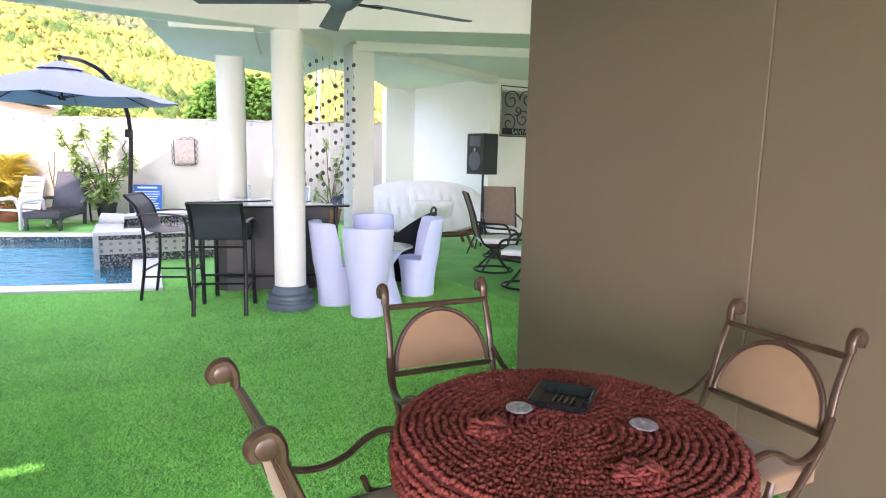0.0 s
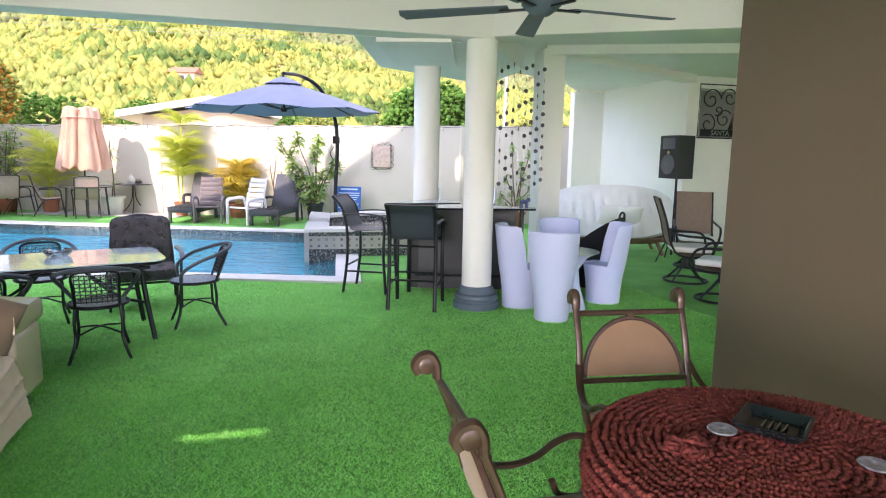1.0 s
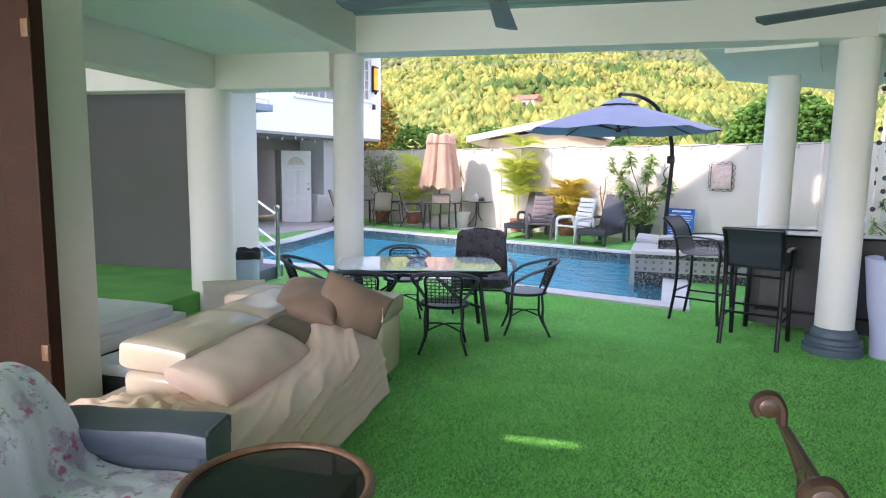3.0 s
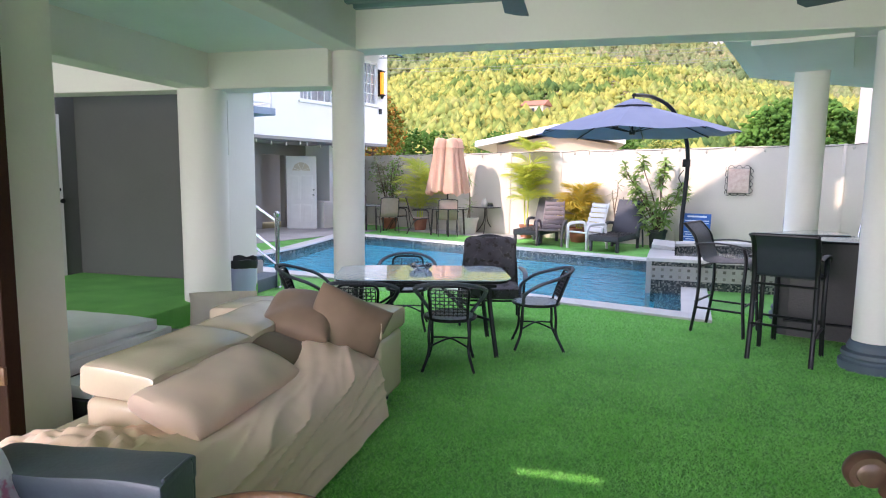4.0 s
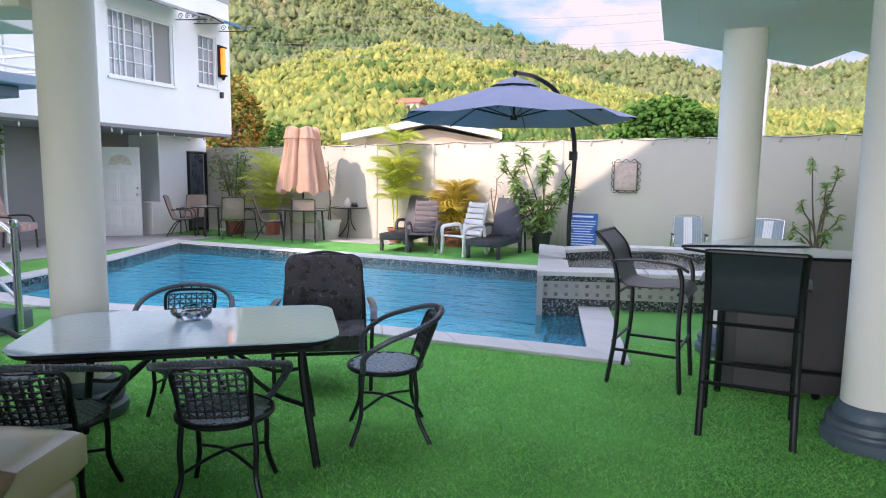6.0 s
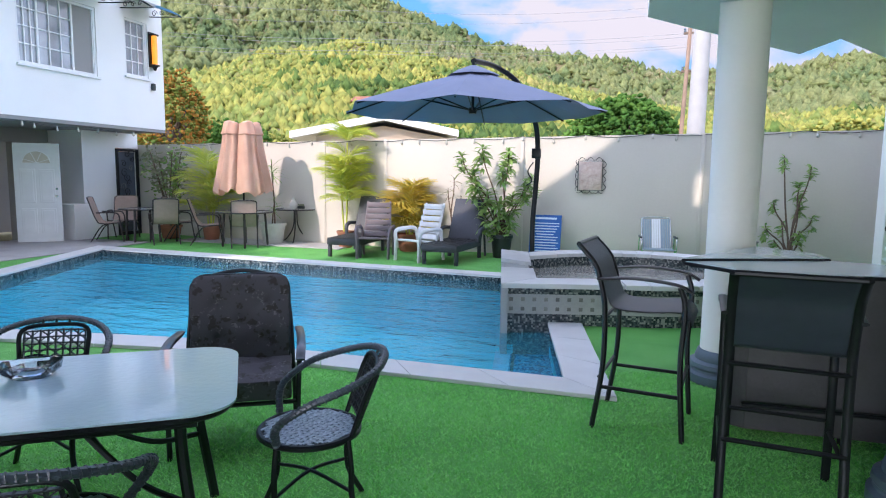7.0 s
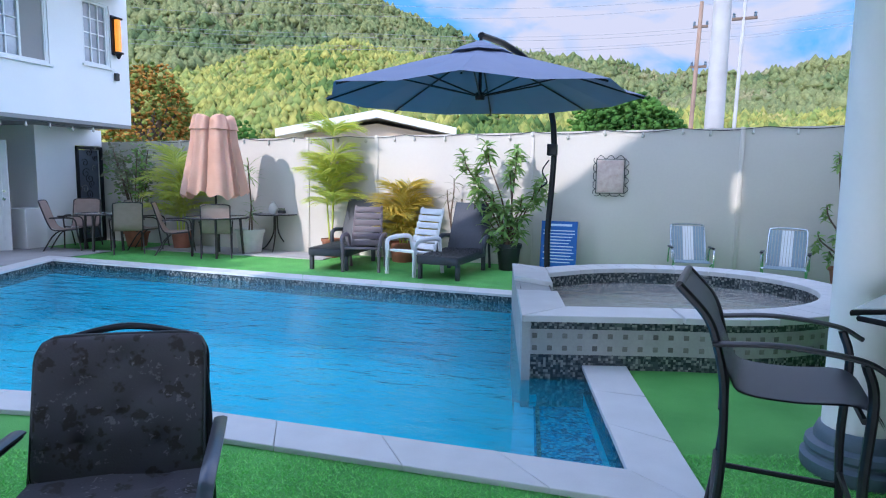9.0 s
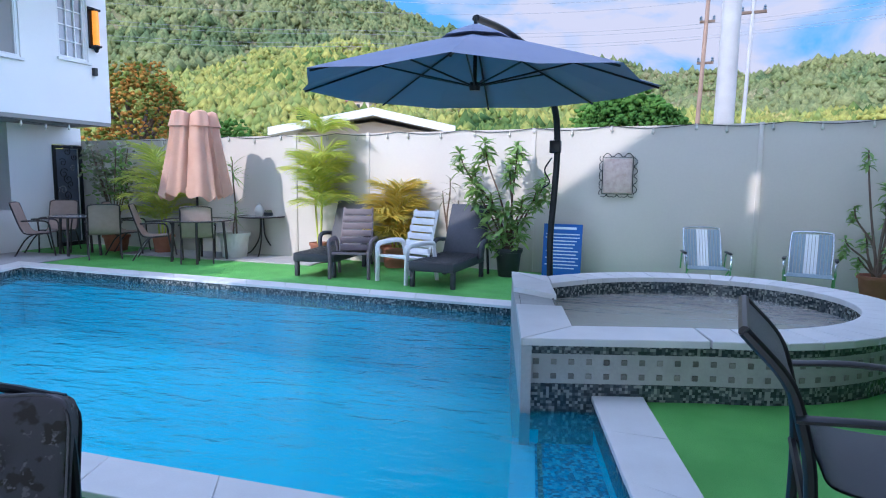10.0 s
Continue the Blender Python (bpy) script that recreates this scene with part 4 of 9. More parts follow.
c0.matrix_basis = pose(0.272, 2.294, 0, 0, 0, -74.5)
copy_thing(c0, pose(0.757, 3.078, 0, 0, 0, -168))
copy_thing(c0, pose(1.574, 2.567, 0, 0, 0, 102.9))


def ashtray():
    th = thing("ashtray", T(0.93, 2.53, 0.752, 0, 0, -35), "square black glazed ashtray on the red tablecloth", "ashtray")
    bm = B()
    s = bmesh.new()
    prof = [(0.074, 0.0), (0.102, 0.034), (0.090, 0.034), (0.066, 0.008)]
    rings = [[s.verts.new((sx * r, sy * r, z)) for sx, sy in ((1, 1), (-1, 1), (-1, -1), (1, -1))] for r, z in prof]
    for a, b in zip(rings, rings[1:]):
        for k in range(4):
            s.faces.new((a[k], a[(k + 1) % 4], b[(k + 1) % 4], b[k]))
    s.faces.new(rings[0][::-1])
    s.faces.new(rings[-1])
    bmesh.ops.bevel(s, geom=s.edges[:], offset=0.003, segments=2, profile=0.5, affect="EDGES")
    join(bm, s)
    part("bowl", bm, M["black_gloss"], th)
    bm = B()
    for k in range(4):
        tube(bm, [(-0.03 + 0.02 * k, -0.04, 0.014), (-0.026 + 0.02 * k, 0.03, 0.014)], 0.004, 6)
    part("insert", bm, M["chrome"], th, "pale ribbed insert")


ashtray()
for x, y, rz in ((0.765, 2.505, 10), (1.10, 2.31, 60)):
    bm = B()
    lathe(bm, [(0.0, 0.0), (0.041, 0.0), (0.044, 0.003), (0.041, 0.006), (0.012, 0.006), (0.009, 0.0045), (0.0, 0.0045)], 40)
    tagged(part("coaster", bm, M["disc"], m=T(x, y, 0.756, 2, -2, rz)), "round silvery mottled coaster on the red tablecloth", "coaster", "coasters on the table")


# ---- sofa ----
def drape(bm, prof, b0, b1, nb, wob, seed, m=None, thick=0.012):
    """A cloth that follows the line prof (x, z) from b0 to b1, with folds that run down it."""
    pts = smooth_path([(x, 0, z) for x, z in prof], 6)
    nn = len(pts)
    s = bmesh.new()
    off = Vector((seed * 3.1, seed * 1.7, 0))
    g = []
    for j in range(nb + 1):
        t = j / nb
        b = b0 + (b1 - b0) * t
        row = []
        for i, p in enumerate(pts):
            k = i / (nn - 1)
            f = noise.noise(Vector((b * 2.2 + k * 1.3, k * 1.6, 0)) + off) + 0.55 * noise.noise(Vector((b * 6.5 + k * 3.5, k * 2.2, 5)) + off) + 0.25 * noise.noise(Vector((b * 17 + k * 7, k * 5, 9)) + off)
            d = pts[min(i + 1, nn - 1)] - pts[max(i - 1, 0)]
            nrm = Vector((-d.z, 0, d.x)).normalized()
            row.append(s.verts.new(p + Vector((0, b, 0)) + nrm * (wob * (0.4 + 0.9 * k) * f)))
        g.append(row)
    for j in range(nb):
        for i in range(nn - 1):
            s.faces.new((g[j][i], g[j][i + 1], g[j + 1][i + 1], g[j + 1][i]))
    return join(bm, s, m)


def sofa():
    th = thing("sofa", PAV @ T(0.2, -0.06, 0), "long tan leather sofa under a wrinkled tan throw", "sofa")
    b0, b1 = -3.94, -1.64
    bm = B()
    box(bm, -4.88, b0, 0.08, -3.72, b1 - 0.46, 0.30, 0.03, seg=3)
    part("base", bm, M["leather"], th)
    bm = B()
    box(bm, -4.62, -3.41, 0.09, -4.26, b1 - 0.2, 0.50, 0.04, seg=4)
    part("backrest", bm, M["leather"], th)
    bm = B()
    box(bm, -4.86, b1 - 0.44, 0.08, -3.67, b1, 0.50, 0.04, seg=4)
    part("arm", bm, M["leather"], th, "broad tan leather arm")
    bm = B()
    cushion(bm, 1.22, 0.47, 0.19, T(-4.27, b1 - 0.21, 0.57), 18, 10, puff=0.3, edge=0.5, wob=0.012, seed=3)
    part("arm_pad", bm, M["leather"], th, "plump shiny leather arm pad")
    for c, L, sd in ((-3.02, 0.80, 5), (-2.24, 0.78, 6)):
        bm = B()
        cushion(bm, 0.39, L, 0.19, T(-4.42, c, 0.582, 0, 5, 0), 12, 22, puff=0.3, edge=0.5, wob=0.012, seed=sd)
        part("head_cushion", bm, M["leather"], th, "plump shiny tan leather head cushion")
    bm = B()
    box(bm, -4.50, b0 + 0.02, 0.28, -3.74, b1 - 0.46, 0.385, 0.04, seg=3)
    part("seat_cushion", bm, M["throw"], th)
    # the throw over seat and front, heaped over a pillow at the far end
    bm = B()
    s = bmesh.new()
    prof = smooth_path([(-4.95, 0, 0.10), (-4.86, 0, 0.30), (-4.62, 0, 0.37), (-4.38, 0, 0.40), (-4.10, 0, 0.415), (-3.85, 0, 0.41), (-3.70, 0, 0.38), (-3.645, 0, 0.29), (-3.625, 0, 0.16), (-3.60, 0, 0.03)], 13)
    nn, nb = len(prof), 200
    g = []
    for j in range(nb + 1):
        b = b0 - 0.06 + (b1 - 0.465 - b0 + 0.06) * j / nb
        row = []
        for i, p in enumerate(prof):
            x, z = p.x, p.z
            if b > -3.50 and x < -4.32:
                x, z = -4.32 + (x + 4.32) * 0.05, 0.39 + (x + 4.32) * -0.02
            hang = max(0.0, (0.36 - z) / 0.33)
            d = prof[min(i + 1, nn - 1)] - prof[max(i - 1, 0)]
            nrm = Vector((-d.z, 0, d.x)).normalized()
            heap = 0.12 * math.exp(-((x + 4.0) / 0.27) ** 2 - ((b + 2.32) / 0.30) ** 2)
            # long creases that run slantwise down the seat, and fine puckers between them
            arc = x + 0.9 * hang + 0.30 * b
            sway = 0.35 * noise.noise(Vector((b * 1.1, arc * 0.8, 4)))
            ridge = 1 - abs(noise.noise(Vector((b * 0.75, arc * 3.4 + sway * 2, 3)))) * 3.2
            ridge2 = 1 - abs(noise.noise(Vector((b * 1.7 + 5, arc * 8.5 + sway * 4, 8)))) * 3.0
            fold = 0.018 * max(0, ridge) ** 2 + 0.0085 * max(0, ridge2) ** 2 + 0.003 * noise.noise(Vector((b * 13 + x * 7, x * 16, 2)))
            fold *= 1 - 0.65 * min(1.0, hang)
            fall = 0.012 * hang * math.sin(b * 15 + 2.2 * noise.noise(Vector((b * 2, 0, 7)))) * noise.noise(Vector((b * 1.7, 3, 1)))
            bunch = 0.06 * math.exp(-((b + 3.60) / 0.10) ** 2) * max(0, min(1, (-3.95 - x) * 4)) * (0.6 + 0.8 * noise.noise(Vector((x * 14, b * 18, 3))))
            v = Vector((x, b, z)) + nrm * (fold + fall) + Vector((0, 0, heap + bunch))
            row.append(s.verts.new(v))
        g.append(row)
    for j in range(nb):
        for i in range(nn - 1):
            s.faces.new((g[j][i], g[j][i + 1], g[j + 1][i + 1], g[j + 1][i]))
    join(bm, s)
    part("throw", bm, M["throw"], th, "wrinkled tan throw draped over the seat to the floor")
    for a, b in ((-3.76, b1 - 0.1), (-4.8, b1 - 0.1), (-3.8, b0 + 0.12), (-4.8, b0 + 0.12)):
        bm = B()
        lathe(bm, [(0.022, 0), (0.028, 0.1)], 12, T(a, b, 0))
        part("foot", bm, M["black_plastic"], th)


sofa()


def pillow(c, ex, ey, w, d, h, material, label, seed, group="pillows on the sofa", puff=0.6):
    """A pillow centred at c with its width along ex and its height near ey."""
    x = Vector(ex).normalized()
    z = x.cross(Vector(ey)).normalized()
    y = z.cross(x)
    m = Matrix(((x.x, y.x, z.x, c[0]), (x.y, y.y, z.y, c[1]), (x.z, y.z, z.z, c[2]), (0, 0, 0, 1)))
    bm = B()
    cushion(bm, w, d, h, None, 18, 18, puff=puff, edge=0.10, wob=0.03, seed=seed)
    ob = part("pillow", bm, M[material], m=PAV @ T(0.2, -0.06, 0) @ m)
    return tagged(ob, label, "pillow", group)


pillow((-3.875, -2.15, 0.58), (0.36, 0.18, -0.19), (0.10, 0.30, 0.9), 0.47, 0.43, 0.15, "brown_pillow", "square brown pillow leaning on the sofa arm", 11)
pillow((-4.16, -2.15, 0.64), (0.42, 0.04, -0.02), (-0.09, 0.42, 0.16), 0.47, 0.46, 0.22, "brown_pillow", "slumped brown pillow on the tan sofa", 12)
pillow((-4.16, -2.42, 0.475), (0.85, 0.05, -0.45), (0, 1, 0), 0.42, 0.50, 0.22, "brown_pillow", "dark brown pillow wedged between sofa and throw", 13)
pillow((-4.11, -3.06, 0.48), (0.87, 0, -0.40), (0, 1, 0.0), 0.38, 0.90, 0.20, "throw", "long tan pillow sagging against the sofa back", 14, puff=0.35)
pillow((-5.21, -1.44, 0.41), (0.35, 0.23, 0.0), (0.15, -0.2, 1), 0.50, 0.44, 0.12, "cream_cloth", "pale cream pillow standing behind the sofa", 15)


def armchair():
    th = thing("armchair", pose(-2.11, 1.615, 0, 0, 0, 27), "dark grey vinyl armchair covered with a white floral sheet", "armchair")
    bm = B()
    box(bm, -0.42, -0.36, 0.06, 0.36, 0.36, 0.34, 0.04, seg=3)
    part("base", bm, M["grey_vinyl"], th)
    arms = []
    for sy in (-1, 1):
        # boxy arm, its top a soft roll that overhangs the flat front panel
        bm = B()
        box(bm, -0.36, sy * 0.47 - 0.085, 0.06, 0.30, sy * 0.47 + 0.085, 0.54, 0.03, seg=3)
        cushion(bm, 0.70, 0.235, 0.13, T(-0.02, sy * 0.47, 0.56), 30, 10, puff=0.25, edge=0.6, wob=0.012, seed=31 + sy)
        arm = part("arm", bm, M["grey_vinyl"], th, "wrinkled dark grey vinyl arm")
        bm = B()
        box(bm, 0.30, sy * 0.47 - 0.098, 0.07, 0.335, sy * 0.47 + 0.098, 0.60, 0.016, seg=3)
        arms.append(part("front_panel", bm, M["grey_vinyl"], arm))
        bm = B()
        tube(bm, [(0.322, sy * 0.47 - 0.104, 0.08), (0.325, sy * 0.47 - 0.104, 0.58), (0.325, sy * 0.47 - 0.085, 0.612), (0.325, sy * 0.47 + 0.085, 0.612), (0.325, sy * 0.47 + 0.104, 0.58), (0.322, sy * 0.47 + 0.104, 0.08)], 0.007, 6)
        arms.append(part("piping", bm, M["grey_vinyl"], arm))
    bm = B()
    box(bm, -0.55, -0.36, 0.06, -0.30, 0.36, 0.84, 0.07, seg=4)
    part("backrest", bm, M["grey_vinyl"], th)
    bm = B()
    drape(bm, [(-0.62, 0.30), (-0.60, 0.70), (-0.50, 0.885), (-0.34, 0.87), (-0.20, 0.70), (-0.13, 0.52), (0.0, 0.46), (0.22, 0.455), (0.36, 0.40), (0.40, 0.24), (0.405, 0.10)], -0.365, 0.365, 60, 0.03, 21)
    part("sheet", bm, M["floral"], th, "white cotton sheet with pink and grey flowers")
    for ob in (*th.children, *arms):
        ob.data.transform(Matrix.Diagonal((1, 1, 0.90, 1)))


armchair()


def side_table():
    th = thing("side_table", pose(-1.555, 2.04, 0), "low round rattan table with a dark glass top", "table")
    bm = B()
    tube(bm, [(0.315 * math.cos(a), 0.315 * math.sin(a), 0.49) for a in np.linspace(0, 2 * math.pi, 48, endpoint=False)], 0.019, 10, True)
    part("rim", bm, M["rattan"], th, "wrapped rattan rim")
    bm = B()
    lathe(bm, [(0, 0.486), (0.312, 0.486), (0.312, 0.494), (0, 0.494)], 48)
    part("glass_top", bm, M["smoke_glass"], th)
    for k in range(4):
        a = radians(45 + 90 * k)
        bm = B()
        tube(bm, smooth_path([(0.29 * math.cos(a), 0.29 * math.sin(a), 0.48), (0.2 * math.cos(a), 0.2 * math.sin(a), 0.25), (0.28 * math.cos(a), 0.28 * math.sin(a), 0.0)], 6), 0.016, 8)
        part("leg", bm, M["rattan"], th)
    bm = B()
    tube(bm, [(0.2 * math.cos(a), 0.2 * math.sin(a), 0.24) for a in np.linspace(0, 2 * math.pi, 32, endpoint=False)], 0.011, 8, True)
    part("hoop", bm, M["rattan"], th)


side_table()


# ---- dining table and its chairs ----
def dining_table():
    th = thing("dining_table", pose(-3.355, 5.535, 0, 0, 0, 35.2), "patio dining table with rippled glass top and black metal frame", "table")
    o = rrect(1.45, 0.81, 0.15, 9)
    bm = B()
    slab(bm, rrect(1.50, 0.86, 0.16, 9), 0.672, 0.68)
    part("glass_top", bm, M["rain_glass"], th, "rippled pale glass top", smooth=False)
    bm = B()
    tube(bm, [(x, y, 0.657) for x, y in o], 0.014, 8, True)
    part("rim", bm, M["black_metal"], th)
    for sx in (-1, 1):
        for sy in (-1, 1):
            bm = B()
            tube(bm, smooth_path([(sx * 0.56, sy * 0.30, 0.66), (sx * 0.57, sy * 0.31, 0.45), (sx * 0.63, sy * 0.35, 0.0)], 5), 0.021, 8)
            part("leg", bm, M["black_metal"], th)
            bm = B()
            tube(bm, smooth_path([(sx * 0.57, sy * 0.31, 0.32), (sx * 0.40, sy * 0.18, 0.36), (sx * 0.2, sy * 0.05, 0.52), (sx * 0.12, 0, 0.64)], 6), 0.012, 6)
            part("brace", bm, M["black_metal"], th)
    for sy in (-1, 1):
        bm = B()
        tube(bm, [(-0.62, sy * 0.33, 0.615), (0.62, sy * 0.33, 0.615)], 0.014, 8)
        part("rail", bm, M["black_metal"], th)


dining_table()
bm = B()
R = random.Random(2)
lathe(bm, [(0.0, 0.0), (0.058, 0.0), (0.085, 0.022), (0.092, 0.043), (0.082, 0.045), (0.05, 0.016), (0.0, 0.014)], 14)
for v in bm.verts:
    if v.co.z > 0.02:
        v.co.z += R.uniform(-0.006, 0.006)
tagged(part("glass_bowl", bm, M["cut_glass"], m=pose(-3.46, 5.66, 0.682) @ Matrix.Scale(1.2, 4), smooth=False), "round cut-glass ashtray on the glass dining table", "ashtray")


def ring_pts(cx, cy, z, r, a0, a1, n):
    return [(cx + r * math.cos(a), cy + r * math.sin(a), z) for a in np.linspace(radians(a0), radians(a1), n)]


def bistro_chair():
    """Woven bistro armchair; faces +y, a bent ring runs round as back rail and arms."""
    th = thing("bistro_chair", T(), "black metal bistro armchair with woven blue-grey seat", "chair", "chairs round the dining table")
    # seat: ring and woven disc
    bm = B()
    tube(bm, ring_pts(0, 0, 0.43, 0.205, 0, 352, 32), 0.014, 8, True)
    part("seat_ring", bm, M["black_metal"], th)
    bm = B()
    lathe(bm, [(0, 0.437), (0.10, 0.438), (0.19, 0.434), (0.20, 0.428), (0.19, 0.422), (0, 0.422)], 32)
    part("seat_base", bm, M["black_weave"], th)
    bm = B()
    s = 0.021
    for i in range(-9, 10):
        for j in range(-9, 10):
            x, y = i * s, j * s
            if x * x + y * y > 0.19 ** 2:
                continue
            flip = ((i + j) // 2) % 2
            box(bm, -0.0165, -0.0075, 0, 0.0165, 0.0075, 0.005, 0, T(x, y, 0.4375, 0, 0, 45 if flip else -45))
    part("seat_weave", bm, M["navy_weave"], th, "herringbone woven blue-grey strips", smooth=False)
    # outer rail: back at -y, sweeping down to the front of the seat
    bm = B()
    path = smooth_path([(-0.17, 0.13, 0.44), (-0.245, 0.12, 0.55), (-0.285, 0.0, 0.645), (-0.265, -0.15, 0.70), (-0.17, -0.27, 0.745), (0, -0.315, 0.765), (0.17, -0.27, 0.745), (0.265, -0.15, 0.70), (0.285, 0.0, 0.645), (0.245, 0.12, 0.55), (0.17, 0.13, 0.44)], 7)
    tube(bm, path, 0.0155, 8)
    part("rail", bm, M["rail_weave"], th, "resin-wrapped arm rail")
    # the wrapping of the rail, wound as a slanting coil
    wr = smooth_path(path, 6)
    coil, run = [], 0.0
    for k in range(1, len(wr) - 1):
        run += (wr[k] - wr[k - 1]).length
        d = (wr[k + 1] - wr[k - 1]).normalized()
        u = d.cross(Vector((0, 0, 1))).normalized()
        v = d.cross(u)
        a = run * 2 * math.pi / 0.022
        coil.append(wr[k] + 0.0152 * (math.cos(a) * u + math.sin(a) * v))
    bm = B()
    tube(bm, coil, 0.0042, 5)
    part("wrapping", bm, M["rail_weave"], th, "blue-grey resin wrapping")
    # back panel frame and open lattice
    bm = B()
    fr = [(-0.145, -0.165, 0.44), (-0.15, -0.21, 0.58), (-0.145, -0.262, 0.715), (0, -0.285, 0.735), (0.145, -0.262, 0.715), (0.15, -0.21, 0.58), (0.145, -0.165, 0.44)]
    tube(bm, smooth_path(fr, 5), 0.011, 8)
    for x in (-0.06, 0.06, 0.0):
        tube(bm, [(x, -0.283, 0.73), (x, -0.30, 0.762)], 0.006, 6)
    part("back_frame", bm, M["black_metal"], th)
    bm = B()

    def bp(u, v):
        """Back panel point: u across -1..1, v up 0..1."""
        return ((0.143) * u, -0.185 - 0.085 * v - 0.016 * (1 - u * u), 0.475 + 0.235 * v)
    for k in range(9):
        u = -0.96 + 1.92 * k / 8
        tube(bm, [bp(u, v) for v in (0, 0.25, 0.5, 0.75, 1)], 0.0122, 4, flat=0.35)
    for k in range(8):
        v = 0.02 + 0.96 * k / 7
        tube(bm, [bp(u, v) for u in (-1, -0.5, 0, 0.5, 1)], 0.0118, 4, flat=0.35)
    for k in range(-7, 9):
        for sg in (-1, 1):
            e = [(sg * (-1 + 2 * t), t * 1.0 + k / 4 - 0.5) for t in np.linspace(0, 1, 9)]
            e = [bp(u, v) for u, v in e if 0 <= v <= 1]
            if len(e) > 1:
                tube(bm, e, 0.0060, 4, flat=0.4)
    part("back_lattice", bm, M["black_weave"], th, "open woven black lattice")
    for x, y, fx, fy in ((-0.15, 0.13, -0.19, 0.20), (0.15, 0.13, 0.19, 0.20), (-0.15, -0.15, -0.205, -0.235), (0.15, -0.15, 0.205, -0.235)):
        bm = B()
        tube(bm, smooth_path([(x, y, 0.43), (x * 1.06, y * 1.08, 0.30), (x * 1.05, y * 1.12, 0.16), (fx, fy, 0.0)], 4), 0.0125, 8)
        part("leg", bm, M["black_metal"], th)
    for p, q in (((-0.16, 0.145, 0.20), (0.16, -0.165, 0.20)), ((0.16, 0.145, 0.20), (-0.16, -0.165, 0.20))):
        bm = B()
        tube(bm, smooth_path([p, (0, 0, 0.235), q], 5), 0.008, 6)
        part("stretcher", bm, M["black_metal"], th)
    for ob in th.children:
        ob.data.transform(Matrix.Diagonal((1, 1, 0.945, 1)))
    return th


bc = bistro_chair()
bc.matrix_basis = pose(-2.862, 5.22, 0, 0, 0, 29)
copy_thing(bc, pose(-3.48, 4.863, 0, 0, 0, 31))
copy_thing(bc, pose(-4.20, 5.03, 0, 0, 0, -52))
copy_thing(bc, pose(-3.90, 6.05, 0, 0, 0, -146))
copy_thing(bc, pose(-2.527, 6.151, 0, 0, 0, 120))


def cushioned_chair():
    """Low patio armchair, faces +y."""
    th = thing("cushioned_chair", pose(-3.35, 6.80, 0, 0, 0, -149), "black metal patio armchair with dark floral tufted cushions", "chair")
    for sx in (-1, 1):
        bm = B()
        tube(bm, smooth_path([(sx * 0.32, 0.27, 0.0), (sx * 0.325, 0.26, 0.25), (sx * 0.335, 0.23, 0.50), (sx * 0.34, 0.10, 0.545), (sx * 0.33, -0.24, 0.54)], 5), 0.014, 8)
        part("front_leg", bm, M["black_metal"], th)
        bm = B()
        tube(bm, smooth_path([(sx * 0.31, -0.24, 0.0), (sx * 0.30, -0.22, 0.32), (sx * 0.285, -0.29, 0.62), (sx * 0.25, -0.36, 0.84)], 5), 0.014, 8)
        part("back_leg", bm, M["black_metal"], th)
        bm = B()
        tube(bm, smooth_path([(sx * 0.335, -0.25, 0.548), (sx * 0.345, 0.0, 0.562), (sx * 0.345, 0.20, 0.55), (sx * 0.34, 0.28, 0.50)], 6), 0.026, 8, flat=0.4)
        part("armrest", bm, M["armrest"], th, "flat grey curved armrest")
    bm = B()
    tube(bm, smooth_path([(-0.25, -0.36, 0.84), (0, -0.385, 0.885), (0.25, -0.36, 0.84)], 6), 0.013, 8)
    part("top_bar", bm, M["black_metal"], th)
    for y, x in ((0.26, 0.32), (-0.22, 0.30)):
        bm = B()
        tube(bm, [(-x, y, 0.27), (x, y, 0.27)], 0.012, 8)
        part("frame_bar", bm, M["black_metal"], th)
    tf = [(-0.13, 0.10), (0.13, 0.10), (-0.13, -0.10), (0.13, -0.10), (0, 0.0), (0, 0.19)]
    m = T(0, -0.27, 0.60, 74, 0, 180)
    bm = B()
    cushion(bm, 0.58, 0.56, 0.14, m, 26, 26, puff=0.25, edge=0.5, wob=0.01, seed=31, tufts=tf)
    for v in bm.verts:
        q = m.inverted() @ v.co
        r = max(0, abs(q.x) - 0.20) ** 2 + max(0, abs(q.y) - 0.19) ** 2
        k = 1 - 7.0 * max(0, r - 0.003)
        v.co = m @ Vector((q.x * k, q.y * k, q.z))
    part("back_cushion", bm, M["dark_floral"], th, "dark tufted floral back cushion")
    bm = B()
    cushion(bm, 0.58, 0.54, 0.13, T(0, 0.02, 0.345), 18, 18, puff=0.25, edge=0.6, wob=0.008, seed=32, tufts=[(-0.13, 0.1), (0.13, 0.1), (-0.13, -0.1), (0.13, -0.1)])
    part("seat_cushion", bm, M["dark_floral"], th, "dark floral seat cushion")
    for k, zz in enumerate((0.045, -0.045)):
        bm = B()
        tube(bm, [Vector((x, y, zz)) for x, y in rrect(0.565, 0.545, 0.09)], 0.006, 6, True, m=m)
        part("piping", bm, M["black_metal"], th)


M["armrest"] = mat("grey_coated_armrest", (0.10, 0.11, 0.13), 0.28, 0.4, var=0.2, scale=10, bump=0.05)
cushioned_chair()


